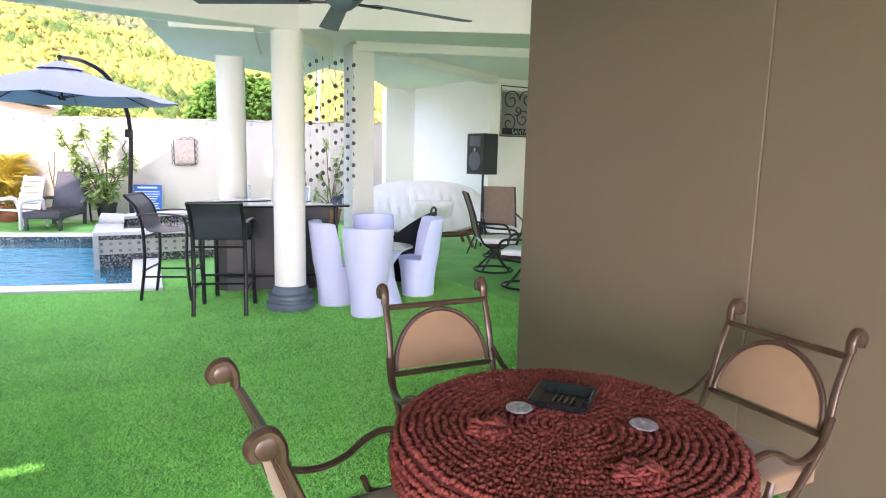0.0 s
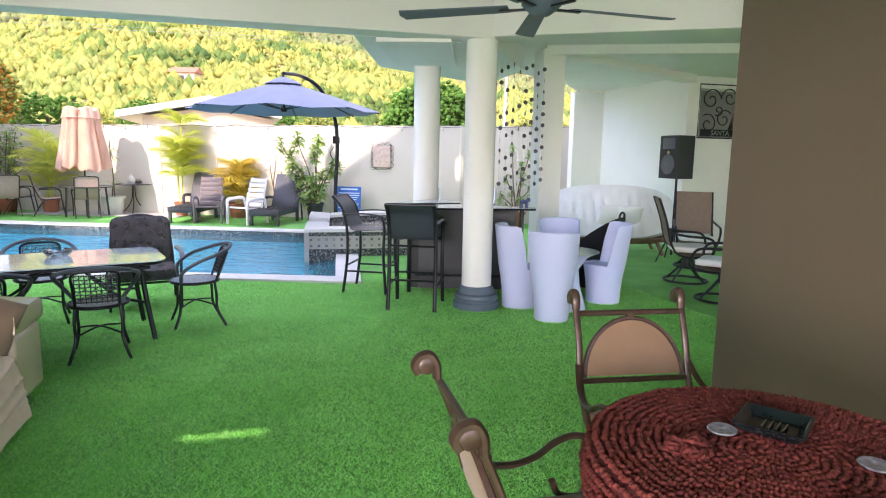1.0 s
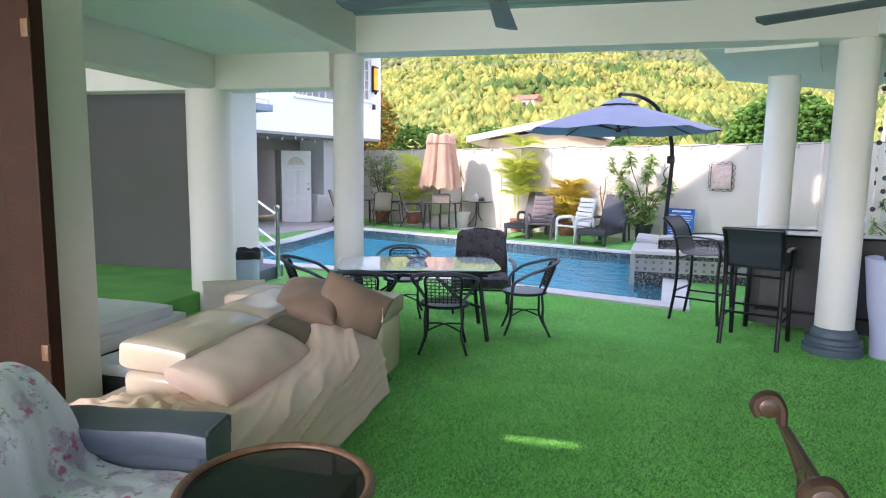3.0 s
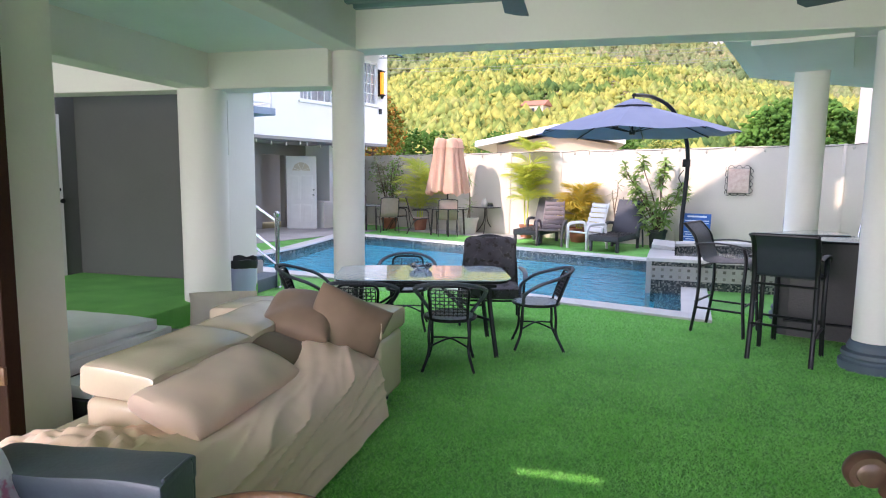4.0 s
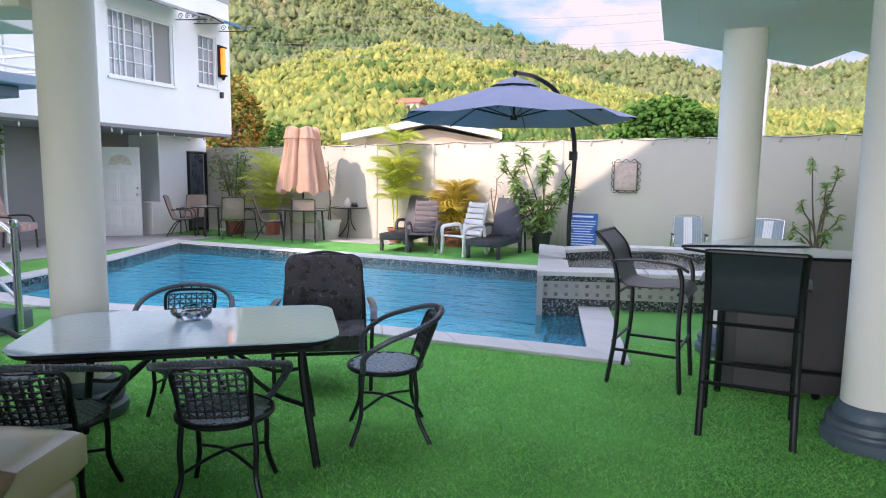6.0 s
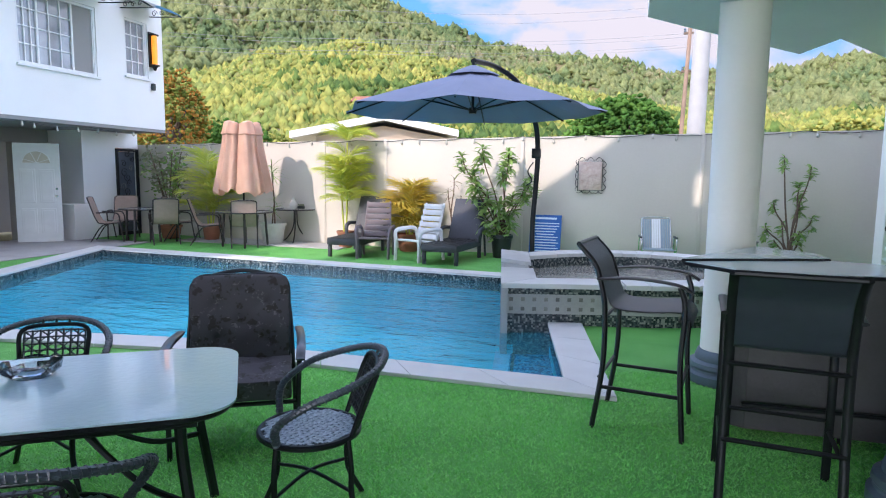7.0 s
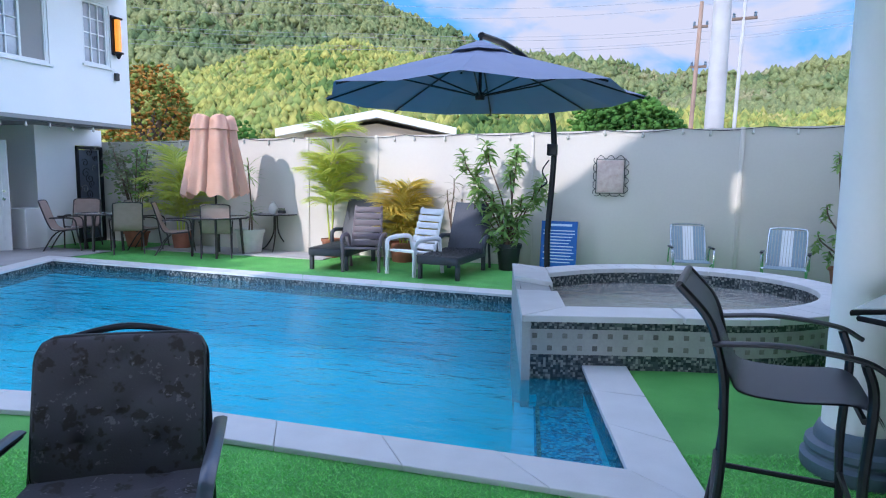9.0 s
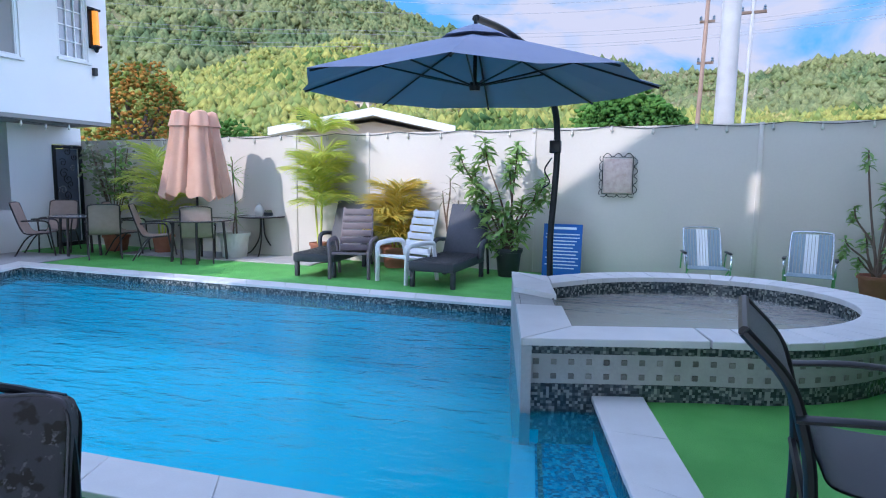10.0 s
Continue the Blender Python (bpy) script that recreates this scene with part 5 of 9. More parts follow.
# ---- bar, stools ----
def bar():
    th = thing("bar_counter", pose(0.12, 6.96, 0, 0, 0, 19), "outdoor bar with pale glass tops over grey boarded fronts", "bar")
    tops = [[(-0.80, 1.08), (-0.62, 0.66), (0.74, 0.43), (0.80, 0.58), (0.10, 1.15)], [(-0.80, 1.12), (0.10, 1.18), (0.16, 1.42), (-0.02, 1.80)]]
    for k, o in enumerate(tops):
        bm = B()
        slab(bm, o, 1.038 + 0.014 * k, 1.05 + 0.014 * k, 0.003)
        part("glass_top", bm, M["bar_glass"], th, "pale glass bar top", smooth=False)
        bm = B()
        tube(bm, [(x, y, 1.036 + 0.012 * k) for x, y in o], 0.012, 6, True)
        part("top_edge", bm, M["black_metal"], th)
    bm = B()
    slab(bm, [(-0.52, 1.05), (-0.45, 0.98), (0.60, 0.66), (0.65, 0.76), (0.05, 1.06), (-0.05, 1.55), (-0.12, 1.55)], 0.05, 1.0)
    part("body", bm, M["panel_grey"], th, "grey-brown board front", smooth=False)
    for x, y in ((-0.56, 0.98), (0.66, 0.62), (0.05, 0.86), (-0.12, 1.62)):
        bm = B()
        box(bm, x - 0.02, y - 0.02, 0, x + 0.02, y + 0.02, 1.035, 0.004)
        part("post", bm, M["black_metal"], th)
    bm = B()
    tube(bm, [(-0.5, 0.93, 0.22), (0.63, 0.59, 0.22)], 0.014, 8)
    part("foot_rail", bm, M["black_metal"], th)
    for ob in th.children:
        ob.data.transform(Matrix.Diagonal((1, 1, 0.955, 1)))


bar()


def bar_ornament():
    th = thing("ornament", pose(0.55, 7.60, 1.004, 0, 0, 39), "small dark blue animal-shaped ornament on the bar top", "ornament")
    bm = B()
    box(bm, -0.055, -0.022, 0.05, 0.055, 0.022, 0.095, 0.02, seg=4)
    part("body", bm, M["blue_paint"], th)
    bm = B()
    box(bm, 0.04, -0.017, 0.065, 0.085, 0.017, 0.115, 0.014, seg=4)
    part("head", bm, M["blue_paint"], th)
    for x in (-0.04, 0.04):
        for y in (-0.014, 0.014):
            bm = B()
            lathe(bm, [(0.012, 0), (0.009, 0.06)], 10, T(x, y, 0))
            part("leg", bm, M["blue_paint"], th)


bar_ornament()


def bar_stool():
    """Tall sling armchair; faces +y."""
    th = thing("bar_stool", T(), "tall black metal bar chair with grey mesh sling", "bar stool", "bar stools at the counter")
    for sx in (-1, 1):
        bm = B()
        tube(bm, smooth_path([(sx * 0.24, -0.265, 0.0), (sx * 0.237, -0.215, 0.40), (sx * 0.235, -0.215, 0.75), (sx * 0.235, -0.245, 0.93), (sx * 0.235, -0.285, 1.04), (sx * 0.235, -0.38, 1.15)], 5), 0.016, 8, flat=1.3)
        part("back_leg", bm, M["black_metal"], th)
        bm = B()
        tube(bm, smooth_path([(sx * 0.25, 0.24, 0.0), (sx * 0.245, 0.21, 0.45), (sx * 0.245, 0.22, 0.80), (sx * 0.25, 0.19, 0.93)], 5), 0.016, 8, flat=1.3)
        part("front_leg", bm, M["black_metal"], th)
        bm = B()
        path = smooth_path([(sx * 0.255, -0.26, 0.945), (sx * 0.262, -0.05, 0.965), (sx * 0.262, 0.17, 0.945), (sx * 0.258, 0.26, 0.90)], 6)
        tube(bm, path, 0.022, 8, flat=0.45)
        part("arm", bm, M["black_metal"], th, "flat curved arm")
        bm = B()
        tube(bm, [(sx * 0.245, -0.235, 0.27), (sx * 0.246, 0.215, 0.27)], 0.012, 6)
        part("side_rail", bm, M["black_metal"], th)
    for y, z in ((0.217, 0.33), (-0.232, 0.33), (-0.22, 0.70), (0.20, 0.73)):
        bm = B()
        tube(bm, [(-0.243, y, z), (0.243, y, z)], 0.012, 6)
        part("crossbar", bm, M["black_metal"], th)
    bm = B()
    tube(bm, [(-0.235, -0.38, 1.15), (0.235, -0.38, 1.15)], 0.015, 8)
    part("top_bar", bm, M["black_metal"], th)
    bm = B()
    prof = smooth_path([(0, -0.38, 1.15), (0, -0.285, 1.04), (0, -0.245, 0.93), (0, -0.205, 0.83), (0, -0.16, 0.765), (0, 0.0, 0.755), (0, 0.17, 0.772), (0, 0.235, 0.745), (0, 0.26, 0.70)], 6)
    for off in (0.0, 0.007):
        g = [[bm.verts.new((x, p.y + off * 0.4, p.z + off)) for p in prof] for x in (-0.228, 0, 0.228)]
        for i in range(2):
            for j in range(len(prof) - 1):
                bm.faces.new((g[i][j], g[i + 1][j], g[i + 1][j + 1], g[i][j + 1]))
    part("sling", bm, M["mesh_sling"], th, "grey mesh sling seat and back")
    for ob in th.children:
        ob.data.transform(Matrix.Diagonal((1, 1, 0.945, 1)))
    return th


bs = bar_stool()
bs.matrix_basis = pose(-1.173, 7.795, 0, 0, 0, -97.6)
copy_thing(bs, pose(-0.588, 7.073, 0, 0, 0, -5.3))


# ---- white moulded chairs and table ----
def moulded_chair():
    th = thing("moulded_chair", T(), "white moulded plastic tub chair", "chair", "white moulded chairs")
    bm = B()
    seg, rows = 36, 22
    g = []
    for i in range(rows + 1):
        k = i / rows
        row = []
        for j in range(seg):
            a = 2 * math.pi * j / seg
            back = max(0.0, -math.sin(a))                # back at -y
            top = 0.42 + 0.44 * min(1.0, max(0.0, (back - 0.05) / 0.30)) ** 0.6
            z = top * k
            r = 0.168 + 0.09 * (z / 0.86) - 0.012 * math.sin(math.pi * min(1, z / 0.45))
            row.append(bm.verts.new((r * 1.0 * math.cos(a), r * 1.08 * math.sin(a), z)))
        g.append(row)
    for i in range(rows):
        for j in range(seg):
            bm.faces.new((g[i][j], g[i][(j + 1) % seg], g[i + 1][(j + 1) % seg], g[i + 1][j]))
    bm.faces.new(g[0][::-1])
    part("shell", bm, M["white_plastic"], th)
    bm = B()
    g2 = []
    for i in range(9):
        k = i / 8
        row = []
        for j in range(seg):
            a = 2 * math.pi * j / seg
            back = max(0.0, -math.sin(a))
            top = 0.42 + 0.44 * min(1.0, max(0.0, (back - 0.05) / 0.30)) ** 0.6
            z = 0.415 + (top - 0.415) * k
            r = 0.148 + 0.09 * (z / 0.86)
            row.append(bm.verts.new((r * math.cos(a), r * 1.06 * math.sin(a), z)))
        g2.append(row)
    for i in range(8):
        for j in range(seg):
            bm.faces.new((g2[i][j], g2[i + 1][j], g2[i + 1][(j + 1) % seg], g2[i][(j + 1) % seg]))
    bm.faces.new(g2[0])
    tube(bm, [(0, 0, 0.40), (0, 0, 0.41)], 0.16, 16)
    part("seat", bm, M["white_plastic"], th)
    # rounded lip that closes shell and seat
    bm = B()
    lip = []
    for j in range(seg):
        a = 2 * math.pi * j / seg
        back = max(0.0, -math.sin(a))
        z = 0.42 + 0.44 * min(1.0, max(0.0, (back - 0.05) / 0.30)) ** 0.6
        r = 0.159 + 0.09 * (z / 0.86)
        lip.append((r * math.cos(a), r * 1.07 * math.sin(a), z))
    tube(bm, lip, 0.013, 6, True)
    part("lip", bm, M["white_plastic"], th)
    return th


mc = moulded_chair()
mc.matrix_basis = pose(0.78, 6.70, 0, 0, 0, -13)
copy_thing(mc, pose(0.50, 7.19, 0, 0, 0, -76))
copy_thing(mc, pose(1.44, 7.51, 0, 0, 0, 89))
copy_thing(mc, pose(0.99, 7.78, 0, 0, 0, -171))
th = thing("white_table", pose(0.99, 7.15, 0), "round white moulded table among the white chairs", "table")
bm = B()
lathe(bm, [(0.20, 0), (0.20, 0.02), (0.13, 0.25), (0.11, 0.42), (0.2, 0.55), (0.29, 0.60), (0.0, 0.60)], 36)
part("pedestal", bm, M["white_plastic"], th)
bm = B()
lathe(bm, [(0.0, 0.603), (0.31, 0.603), (0.315, 0.608), (0.31, 0.613), (0.0, 0.613)], 40)
part("glass_top", bm, M["bar_glass"], th)


def wicker_chair():
    th = thing("wicker_chair", pose(1.42, 8.12, 0, 0, 0, 49), "black wicker tub chair with a loop handle on its back", "chair")
    bm = B()
    seg = 28
    g = []
    for i in range(13):
        k = i / 12
        row = []
        for j in range(seg + 1):
            a = radians(-200 + 220 * j / seg)
            z = 0.08 + (0.52 + 0.30 * max(0, -math.sin(a))) * k
            r = 0.31 + 0.05 * k
            row.append(bm.verts.new((r * math.cos(a), r * math.sin(a), z)))
        g.append(row)
    for i in range(12):
        for j in range(seg):
            bm.faces.new((g[i][j], g[i][j + 1], g[i + 1][j + 1], g[i + 1][j]))
    bmesh.ops.solidify(bm, geom=bm.faces[:], thickness=0.03)
    part("shell", bm, M["black_weave"], th)
    bm = B()
    lathe(bm, [(0, 0.08), (0.29, 0.08), (0.30, 0.36), (0, 0.38)], 28)
    part("seat", bm, M["black_weave"], th)
    bm = B()
    tube(bm, smooth_path([(-0.06, -0.355, 0.87), (-0.05, -0.36, 0.93), (0.0, -0.36, 0.955), (0.05, -0.36, 0.93), (0.06, -0.355, 0.87)], 5), 0.013, 8)
    part("handle", bm, M["black_weave"], th)
    for a in (45, 135, 225, 315):
        bm = B()
        lathe(bm, [(0.015, 0), (0.02, 0.09)], 8, T(0.24 * math.cos(radians(a)), 0.24 * math.sin(radians(a)), 0))
        part("leg", bm, M["black_plastic"], th)


wicker_chair()


def futon():
    th = thing("lounge_sofa", pose(2.33, 11.35, 0, 0, 0, 178), "bamboo-framed lounge sofa with a huge white futon cushion", "sofa")
    bm = B()
    nx, ny = 40, 16
    R = Vector((3, 9, 0))
    g = []
    for j in range(ny + 1):
        a = math.pi * (0.02 + 0.96 * j / ny)
        row = []
        for i in range(nx + 1):
            u = -1 + 2 * i / nx
            w = (1 - abs(u) ** 2.6) ** 0.5
            f = 0.022 * noise.noise(Vector((u * 9, j * 0.28, 1)) + R) + 0.014 * math.sin(u * 44)
            y = -0.10 - 0.26 * math.cos(a * 0.9) * 1.0
            z = 0.42 + 0.36 * math.cos(a) * w * 1.0 + 0.30
            row.append(bm.verts.new((1.1 * u, -0.34 + 0.55 * (j / ny) ** 1.4 - (0.10 + f) * math.sin(a) * w * -1.6, 0.25 + 0.86 * (1 - j / ny) * w + 0.45 * (1 - w) * 0.8 + 0.14 * (1 - w))))
        g.append(row)
    for j in range(ny):
        for i in range(nx):
            bm.faces.new((g[j][i], g[j][i + 1], g[j + 1][i + 1], g[j + 1][i]))
    bmesh.ops.remove_doubles(bm, verts=bm.verts, dist=1e-4)
    bmesh.ops.solidify(bm, geom=bm.faces[:], thickness=0.12)
    part("futon", bm, M["white_cloth"], th, "puckered white futon cushion")
    for x in (-0.75, 0.75):
        for y in (-0.3, 0.3):
            bm = B()
            tube(bm, [(x * 1.05, y * 1.2, 0), (x * 0.9, y, 0.25)], 0.03, 8)
            part("leg", bm, M["rattan"], th)
    bm = B()
    tube(bm, [(1.0 * math.cos(a), 0.42 * math.sin(a), 0.24) for a in np.linspace(0, 2 * math.pi, 40, endpoint=False)], 0.035, 8, True)
    tube(bm, [(0.8 * math.cos(a), 0.34 * math.sin(a), 0.20) for a in np.linspace(0, 2 * math.pi, 40, endpoint=False)], 0.03, 8, True)
    part("hoop", bm, M["rattan"], th, "bamboo hoop base")
    for x, sd in ((0.05, 51), (-0.25, 52)):
        bm = B()
        cushion(bm, 0.42, 0.42, 0.16, None, 12, 12, puff=0.5, edge=0.2, wob=0.02, seed=sd)
        tagged(part("pillow", bm, M["white_cloth"], m=pose(2.33, 11.35, 0, 0, 0, 178) @ T(x, 0.12, 0.60, 60, 0, 10)), "white pillow on the lounge sofa", "pillow", "pillows on the lounge sofa")


futon()


def swivel_chair():
    th = thing("swivel_chair", T(), "black swivel patio chair with brown sling and white seat pad", "chair", "swivel chairs in the lounge")
    bm = B()
    tube(bm, ring_pts(0, 0, 0.02, 0.27, 0, 352, 36), 0.015, 8, True)
    part("base_ring", bm, M["black_metal"], th)
    for k in range(4):
        a = radians(45 + 90 * k)
        bm = B()
        tube(bm, smooth_path([(0.26 * math.cos(a), 0.26 * math.sin(a), 0.03), (0.12 * math.cos(a), 0.12 * math.sin(a), 0.16), (0.03 * math.cos(a), 0.03 * math.sin(a), 0.25)], 4), 0.013, 6)
        part("strut", bm, M["black_metal"], th)
    bm = B()
    lathe(bm, [(0.04, 0.2), (0.045, 0.3), (0.03, 0.36)], 12)
    part("hub", bm, M["black_metal"], th)
    for sx in (-1, 1):
        bm = B()
        tube(bm, smooth_path([(sx * 0.26, 0.26, 0.36), (sx * 0.27, -0.1, 0.36), (sx * 0.265, -0.24, 0.50), (sx * 0.26, -0.32, 0.80), (sx * 0.26, -0.42, 1.08)], 5), 0.015, 8)
        part("side_frame", bm, M["black_metal"], th)
        bm = B()
        tube(bm, smooth_path([(sx * 0.27, -0.30, 0.66), (sx * 0.30, -0.05, 0.62), (sx * 0.30, 0.2, 0.60), (sx * 0.29, 0.27, 0.50), (sx * 0.27, 0.24, 0.37)], 5), 0.016, 8)
        part("arm", bm, M["black_metal"], th)
    bm = B()
    prof = smooth_path([(0, -0.42, 1.08), (0, -0.32, 0.80), (0, -0.24, 0.50), (0, -0.1, 0.37), (0, 0.25, 0.38)], 5)
    for off in (0.0, 0.008):
        g = [[bm.verts.new((x, p.y + off, p.z + off * 0.5)) for p in prof] for x in (-0.25, 0.25)]
        for j in range(len(prof) - 1):
            bm.faces.new((g[0][j], g[1][j], g[1][j + 1], g[0][j + 1]))
    part("sling", bm, M["brown_sling"], th, "brown mesh sling")
    bm = B()
    cushion(bm, 0.46, 0.46, 0.09, T(0, 0.02, 0.44), puff=0.4, edge=0.5, wob=0.01, seed=61)
    part("seat_pad", bm, M["white_cloth"], th, "white seat pad")
    return th


sw = swivel_chair()
sw.matrix_basis = pose(2.765, 8.81, 0, 0, 0, -98)
copy_thing(sw, pose(2.80, 7.72, 0, 0, 0, 59))
copy_thing(sw, pose(3.25, 9.95, 0, 0, 0, 169))


def loudspeaker():
    st = thing("speaker_stand", pose(3.07, 10.42, 0), "black tripod loudspeaker stand", "stand")
    bm = B()
    tube(bm, [(0, 0, 0.1), (0, 0, 1.275)], 0.018, 10)
    part("pole", bm, M["black_metal"], st)
    for k in range(3):
        a = radians(90 + 120 * k)
        bm = B()
        tube(bm, [(0.02 * math.cos(a), 0.02 * math.sin(a), 0.5), (0.32 * math.cos(a), 0.32 * math.sin(a), 0.012)], 0.012, 8)
        part("leg", bm, M["black_metal"], st)
    sp = thing("loudspeaker", pose(3.07, 10.42, 1.275, 0, 0, -68), "black plastic loudspeaker on a stand", "loudspeaker")
    bm = B()
    slab(bm, [(-0.24, -0.20), (0.24, -0.20), (0.17, 0.20), (-0.17, 0.20)], 0.0, 0.73, 0.02)
    part("cabinet", bm, M["black_plastic"], sp)
    bm = B()
    lathe(bm, [(0.165, 0), (0.17, 0.012), (0.15, 0.012), (0.05, -0.02), (0, -0.02)], 28, T(0, -0.202, 0.24, 90, 0, 0))
    part("woofer", bm, M["grey_vinyl"], sp)
    bm = B()
    box(bm, -0.16, -0.212, 0.50, 0.16, -0.201, 0.68, 0.01)
    part("horn", bm, M["grey_vinyl"], sp)
    bm = B()
    lathe(bm, [(0.03, 0), (0.03, 0.008), (0, 0.008)], 16, T(0, -0.203, 0.44, 90, 0, 0))
    part("badge", bm, M["chrome"], sp, "small round silver badge")
    for ob in sp.children:
        ob.data.transform(Matrix.Diagonal((0.86, 0.86, 0.88, 1)))


loudspeaker()


def iron_grille():
    th = thing("iron_grille", pv(5.18, 3.55, 1.945), "black wrought-iron scrollwork grille in the wall opening", "grille")
    bm = B()
    tube(bm, [(0, 0, 0), (1.5, 0, 0), (1.5, 0, 0.92), (0, 0, 0.92)], 0.012, 6, True)
    part("frame", bm, M["black_metal"], th)

    def spiral(cx, cz, r0, turns, a0, sg=1):
        return [(cx + r0 * (1 - 0.82 * t) * math.cos(a0 + sg * 2 * math.pi * turns * t), 0, cz + r0 * (1 - 0.82 * t) * math.sin(a0 + sg * 2 * math.pi * turns * t)) for t in np.linspace(0, 1, 36)]
    for cx, cz, r, tn, a0, sg in ((0.24, 0.66, 0.20, 1.4, 0.2, 1), (0.20, 0.24, 0.18, 1.3, 2.2, -1), (0.62, 0.70, 0.18, 1.5, 3.3, -1), (0.52, 0.33, 0.17, 1.3, 0.6, 1), (0.95, 0.66, 0.20, 1.4, 1.4, 1), (0.40, 0.48, 0.10, 1.2, 4.0, 1), (1.2, 0.35, 0.2, 1.3, 0.3, -1)):
        bm = B()
        tube(bm, spiral(cx, cz, r, tn, a0, sg), 0.010, 6)
        part("scroll", bm, M["black_metal"], th)
    bm = B()
    for k in range(9):
        tube(bm, [(0.62, 0, 0.14), (0.80 + 0.05 * k, 0, 0.30 + 0.055 * (8 - k) * 0.8)], 0.006, 5)
        lathe(bm, [(0, -0.02), (0.02, 0), (0, 0.02)], 6, T(0.80 + 0.05 * k, 0, 0.30 + 0.055 * (8 - k) * 0.8))
    part("spray", bm, M["black_metal"], th, "iron flower spray")
    bm = B()
    box(bm, 0.05, -0.012, 0.03, 0.95, 0.004, 0.15, 0.004)
    board = part("name_board", bm, M["black_metal"], th, "dark board with pale lettering")
    cu = bpy.data.curves.new("letters", "FONT")
    cu.body, cu.size, cu.extrude = "SANTA", 0.12, 0.003
    tmp = bpy.data.objects.new("letters_src", cu)
    me = bpy.data.meshes.new_from_object(tmp)
    bpy.data.objects.remove(tmp)
    part("lettering", me, M["chrome"], board, "pale metal letters", m=T(0.26, -0.016, 0.048, 90, 0, 0), smooth=False)


iron_grille()


def disc_curtain():
    th = thing("disc_curtain", T(), "hanging strings of grey discs between column and post", "curtain")
    R = random.Random(8)
    for k in range(9):
        a = 0.22 + 0.076 * k
        b = 8.42 + 0.03 * k
        bm = B()
        tube(bm, [(a, b, 1.12), (a, b, 2.70)], 0.0018, 4)
        part("string", bm, M["chrome"], th)
        for z in np.arange(1.18 + 0.05 * (k % 3), 2.68, 0.135):
            if R.random() < 0.12:
                continue
            bm = B()
            lathe(bm, [(0, -0.0015), (0.026, -0.0015), (0.026, 0.0015), (0, 0.0015)], 12, T(a, b, z, 90, 0, R.uniform(0, 180)))
            part("disc", bm, M["panel_grey"], th)


disc_curtain()


# ---- ceiling fans ----
def ceiling_fan(x, y, turn, n=5):
    th = thing("ceiling_fan", T(x, y, 0, 0, 0, turn), "dark blue-grey ceiling fan with flat blades", "ceiling fan", "pavilion ceiling fans")
    bm = B()
    lathe(bm, [(0.014, 2.56), (0.014, 3.06)], 12)
    part("rod", bm, M["black_metal"], th)
    bm = B()
    lathe(bm, [(0, 2.40), (0.05, 2.41), (0.09, 2.44), (0.12, 2.47), (0.12, 2.54), (0.06, 2.58), (0, 2.585)], 28)
    part("motor", bm, M["base_grey"], th)
    for k in range(n):
        bm = B()
        slab(bm, [(0.20, -0.05), (0.90, -0.07), (0.92, 0.0), (0.90, 0.07), (0.20, 0.05)], -0.004, 0.004, 0.002, T(0, 0, 2.46, 0, 0, 360 / n * k) @ T(0, 0, 0, 9, 0, 0))
        bl = part("blade", bm, M["base_grey"], th, smooth=False)
        bm = B()
        box(bm, 0.09, -0.02, 2.445, 0.26, 0.02, 2.455, 0.003, T(0, 0, 0, 0, 0, 360 / n * k))
        part("bracket", bm, M["black_metal"], bl)
    return th


ceiling_fan(0.37, 4.62, 20)
ceiling_fan(-1.55, 3.50, 40)



# ---- side bay ----
def waste_bin():
    th = thing("waste_bin", pose(-5.86, 5.60, 0), "white plastic waste bin with a black bag over its rim", "waste bin")
    bm = B()
    lathe(bm, [(0.0, 0.0), (0.135, 0.0), (0.145, 0.02), (0.17, 0.56), (0.165, 0.56), (0.14, 0.03), (0, 0.02)], 32)
    part("bucket", bm, M["white_plastic"], th)
    bm = B()
    R = Vector((2, 4, 8))
    lathe(bm, [(0.176, 0.50), (0.182, 0.55), (0.178, 0.60), (0.165, 0.60), (0.15, 0.50), (0.12, 0.42), (0, 0.40)], 40)
    for v in bm.verts:
        f = noise.noise(Vector(v.co) * 16 + R)
        v.co.x *= 1 + 0.05 * f
        v.co.y *= 1 + 0.05 * f
        v.co.z += 0.03 * noise.noise(Vector(v.co) * 9 + R)
    part("bag", bm, M["black_plastic"], th, "crumpled black bag")


waste_bin()


def hand_rail():
    th = thing("hand_rail", PAV @ T(), "polished steel handrail with ball-topped post at the steps", "handrail")
    p = (-6.44, 1.836)
    bm = B()
    tube(bm, [(*p, 0.02), (*p, 0.96)], 0.032, 16)
    part("post", bm, M["chrome"], th)
    bm = B()
    lathe(bm, [(0.045, 0.0), (0.05, 0.01), (0.045, 0.02)], 16, T(*p, 0.0))
    part("collar", bm, M["chrome"], th)
    bm = B()
    lathe(bm, [(0, 0.96), (0.03, 0.97), (0.043, 0.995), (0.043, 1.01), (0.03, 1.035), (0, 1.045)], 20, T(*p, 0))
    part("ball", bm, M["chrome"], th)
    for z in (0.90, 0.50, 0.30):
        bm = B()
        tube(bm, [(p[0], p[1], z), (p[0] - 1.5, p[1] + 0.9, z + 0.55)], 0.019, 10)
        part("rail", bm, M["chrome"], th)
    bm = B()
    tube(bm, [(p[0] - 1.5, p[1] + 0.9, 0.3), (p[0] - 1.5, p[1] + 0.9, 1.5)], 0.028, 12)
    part("post", bm, M["chrome"], th)


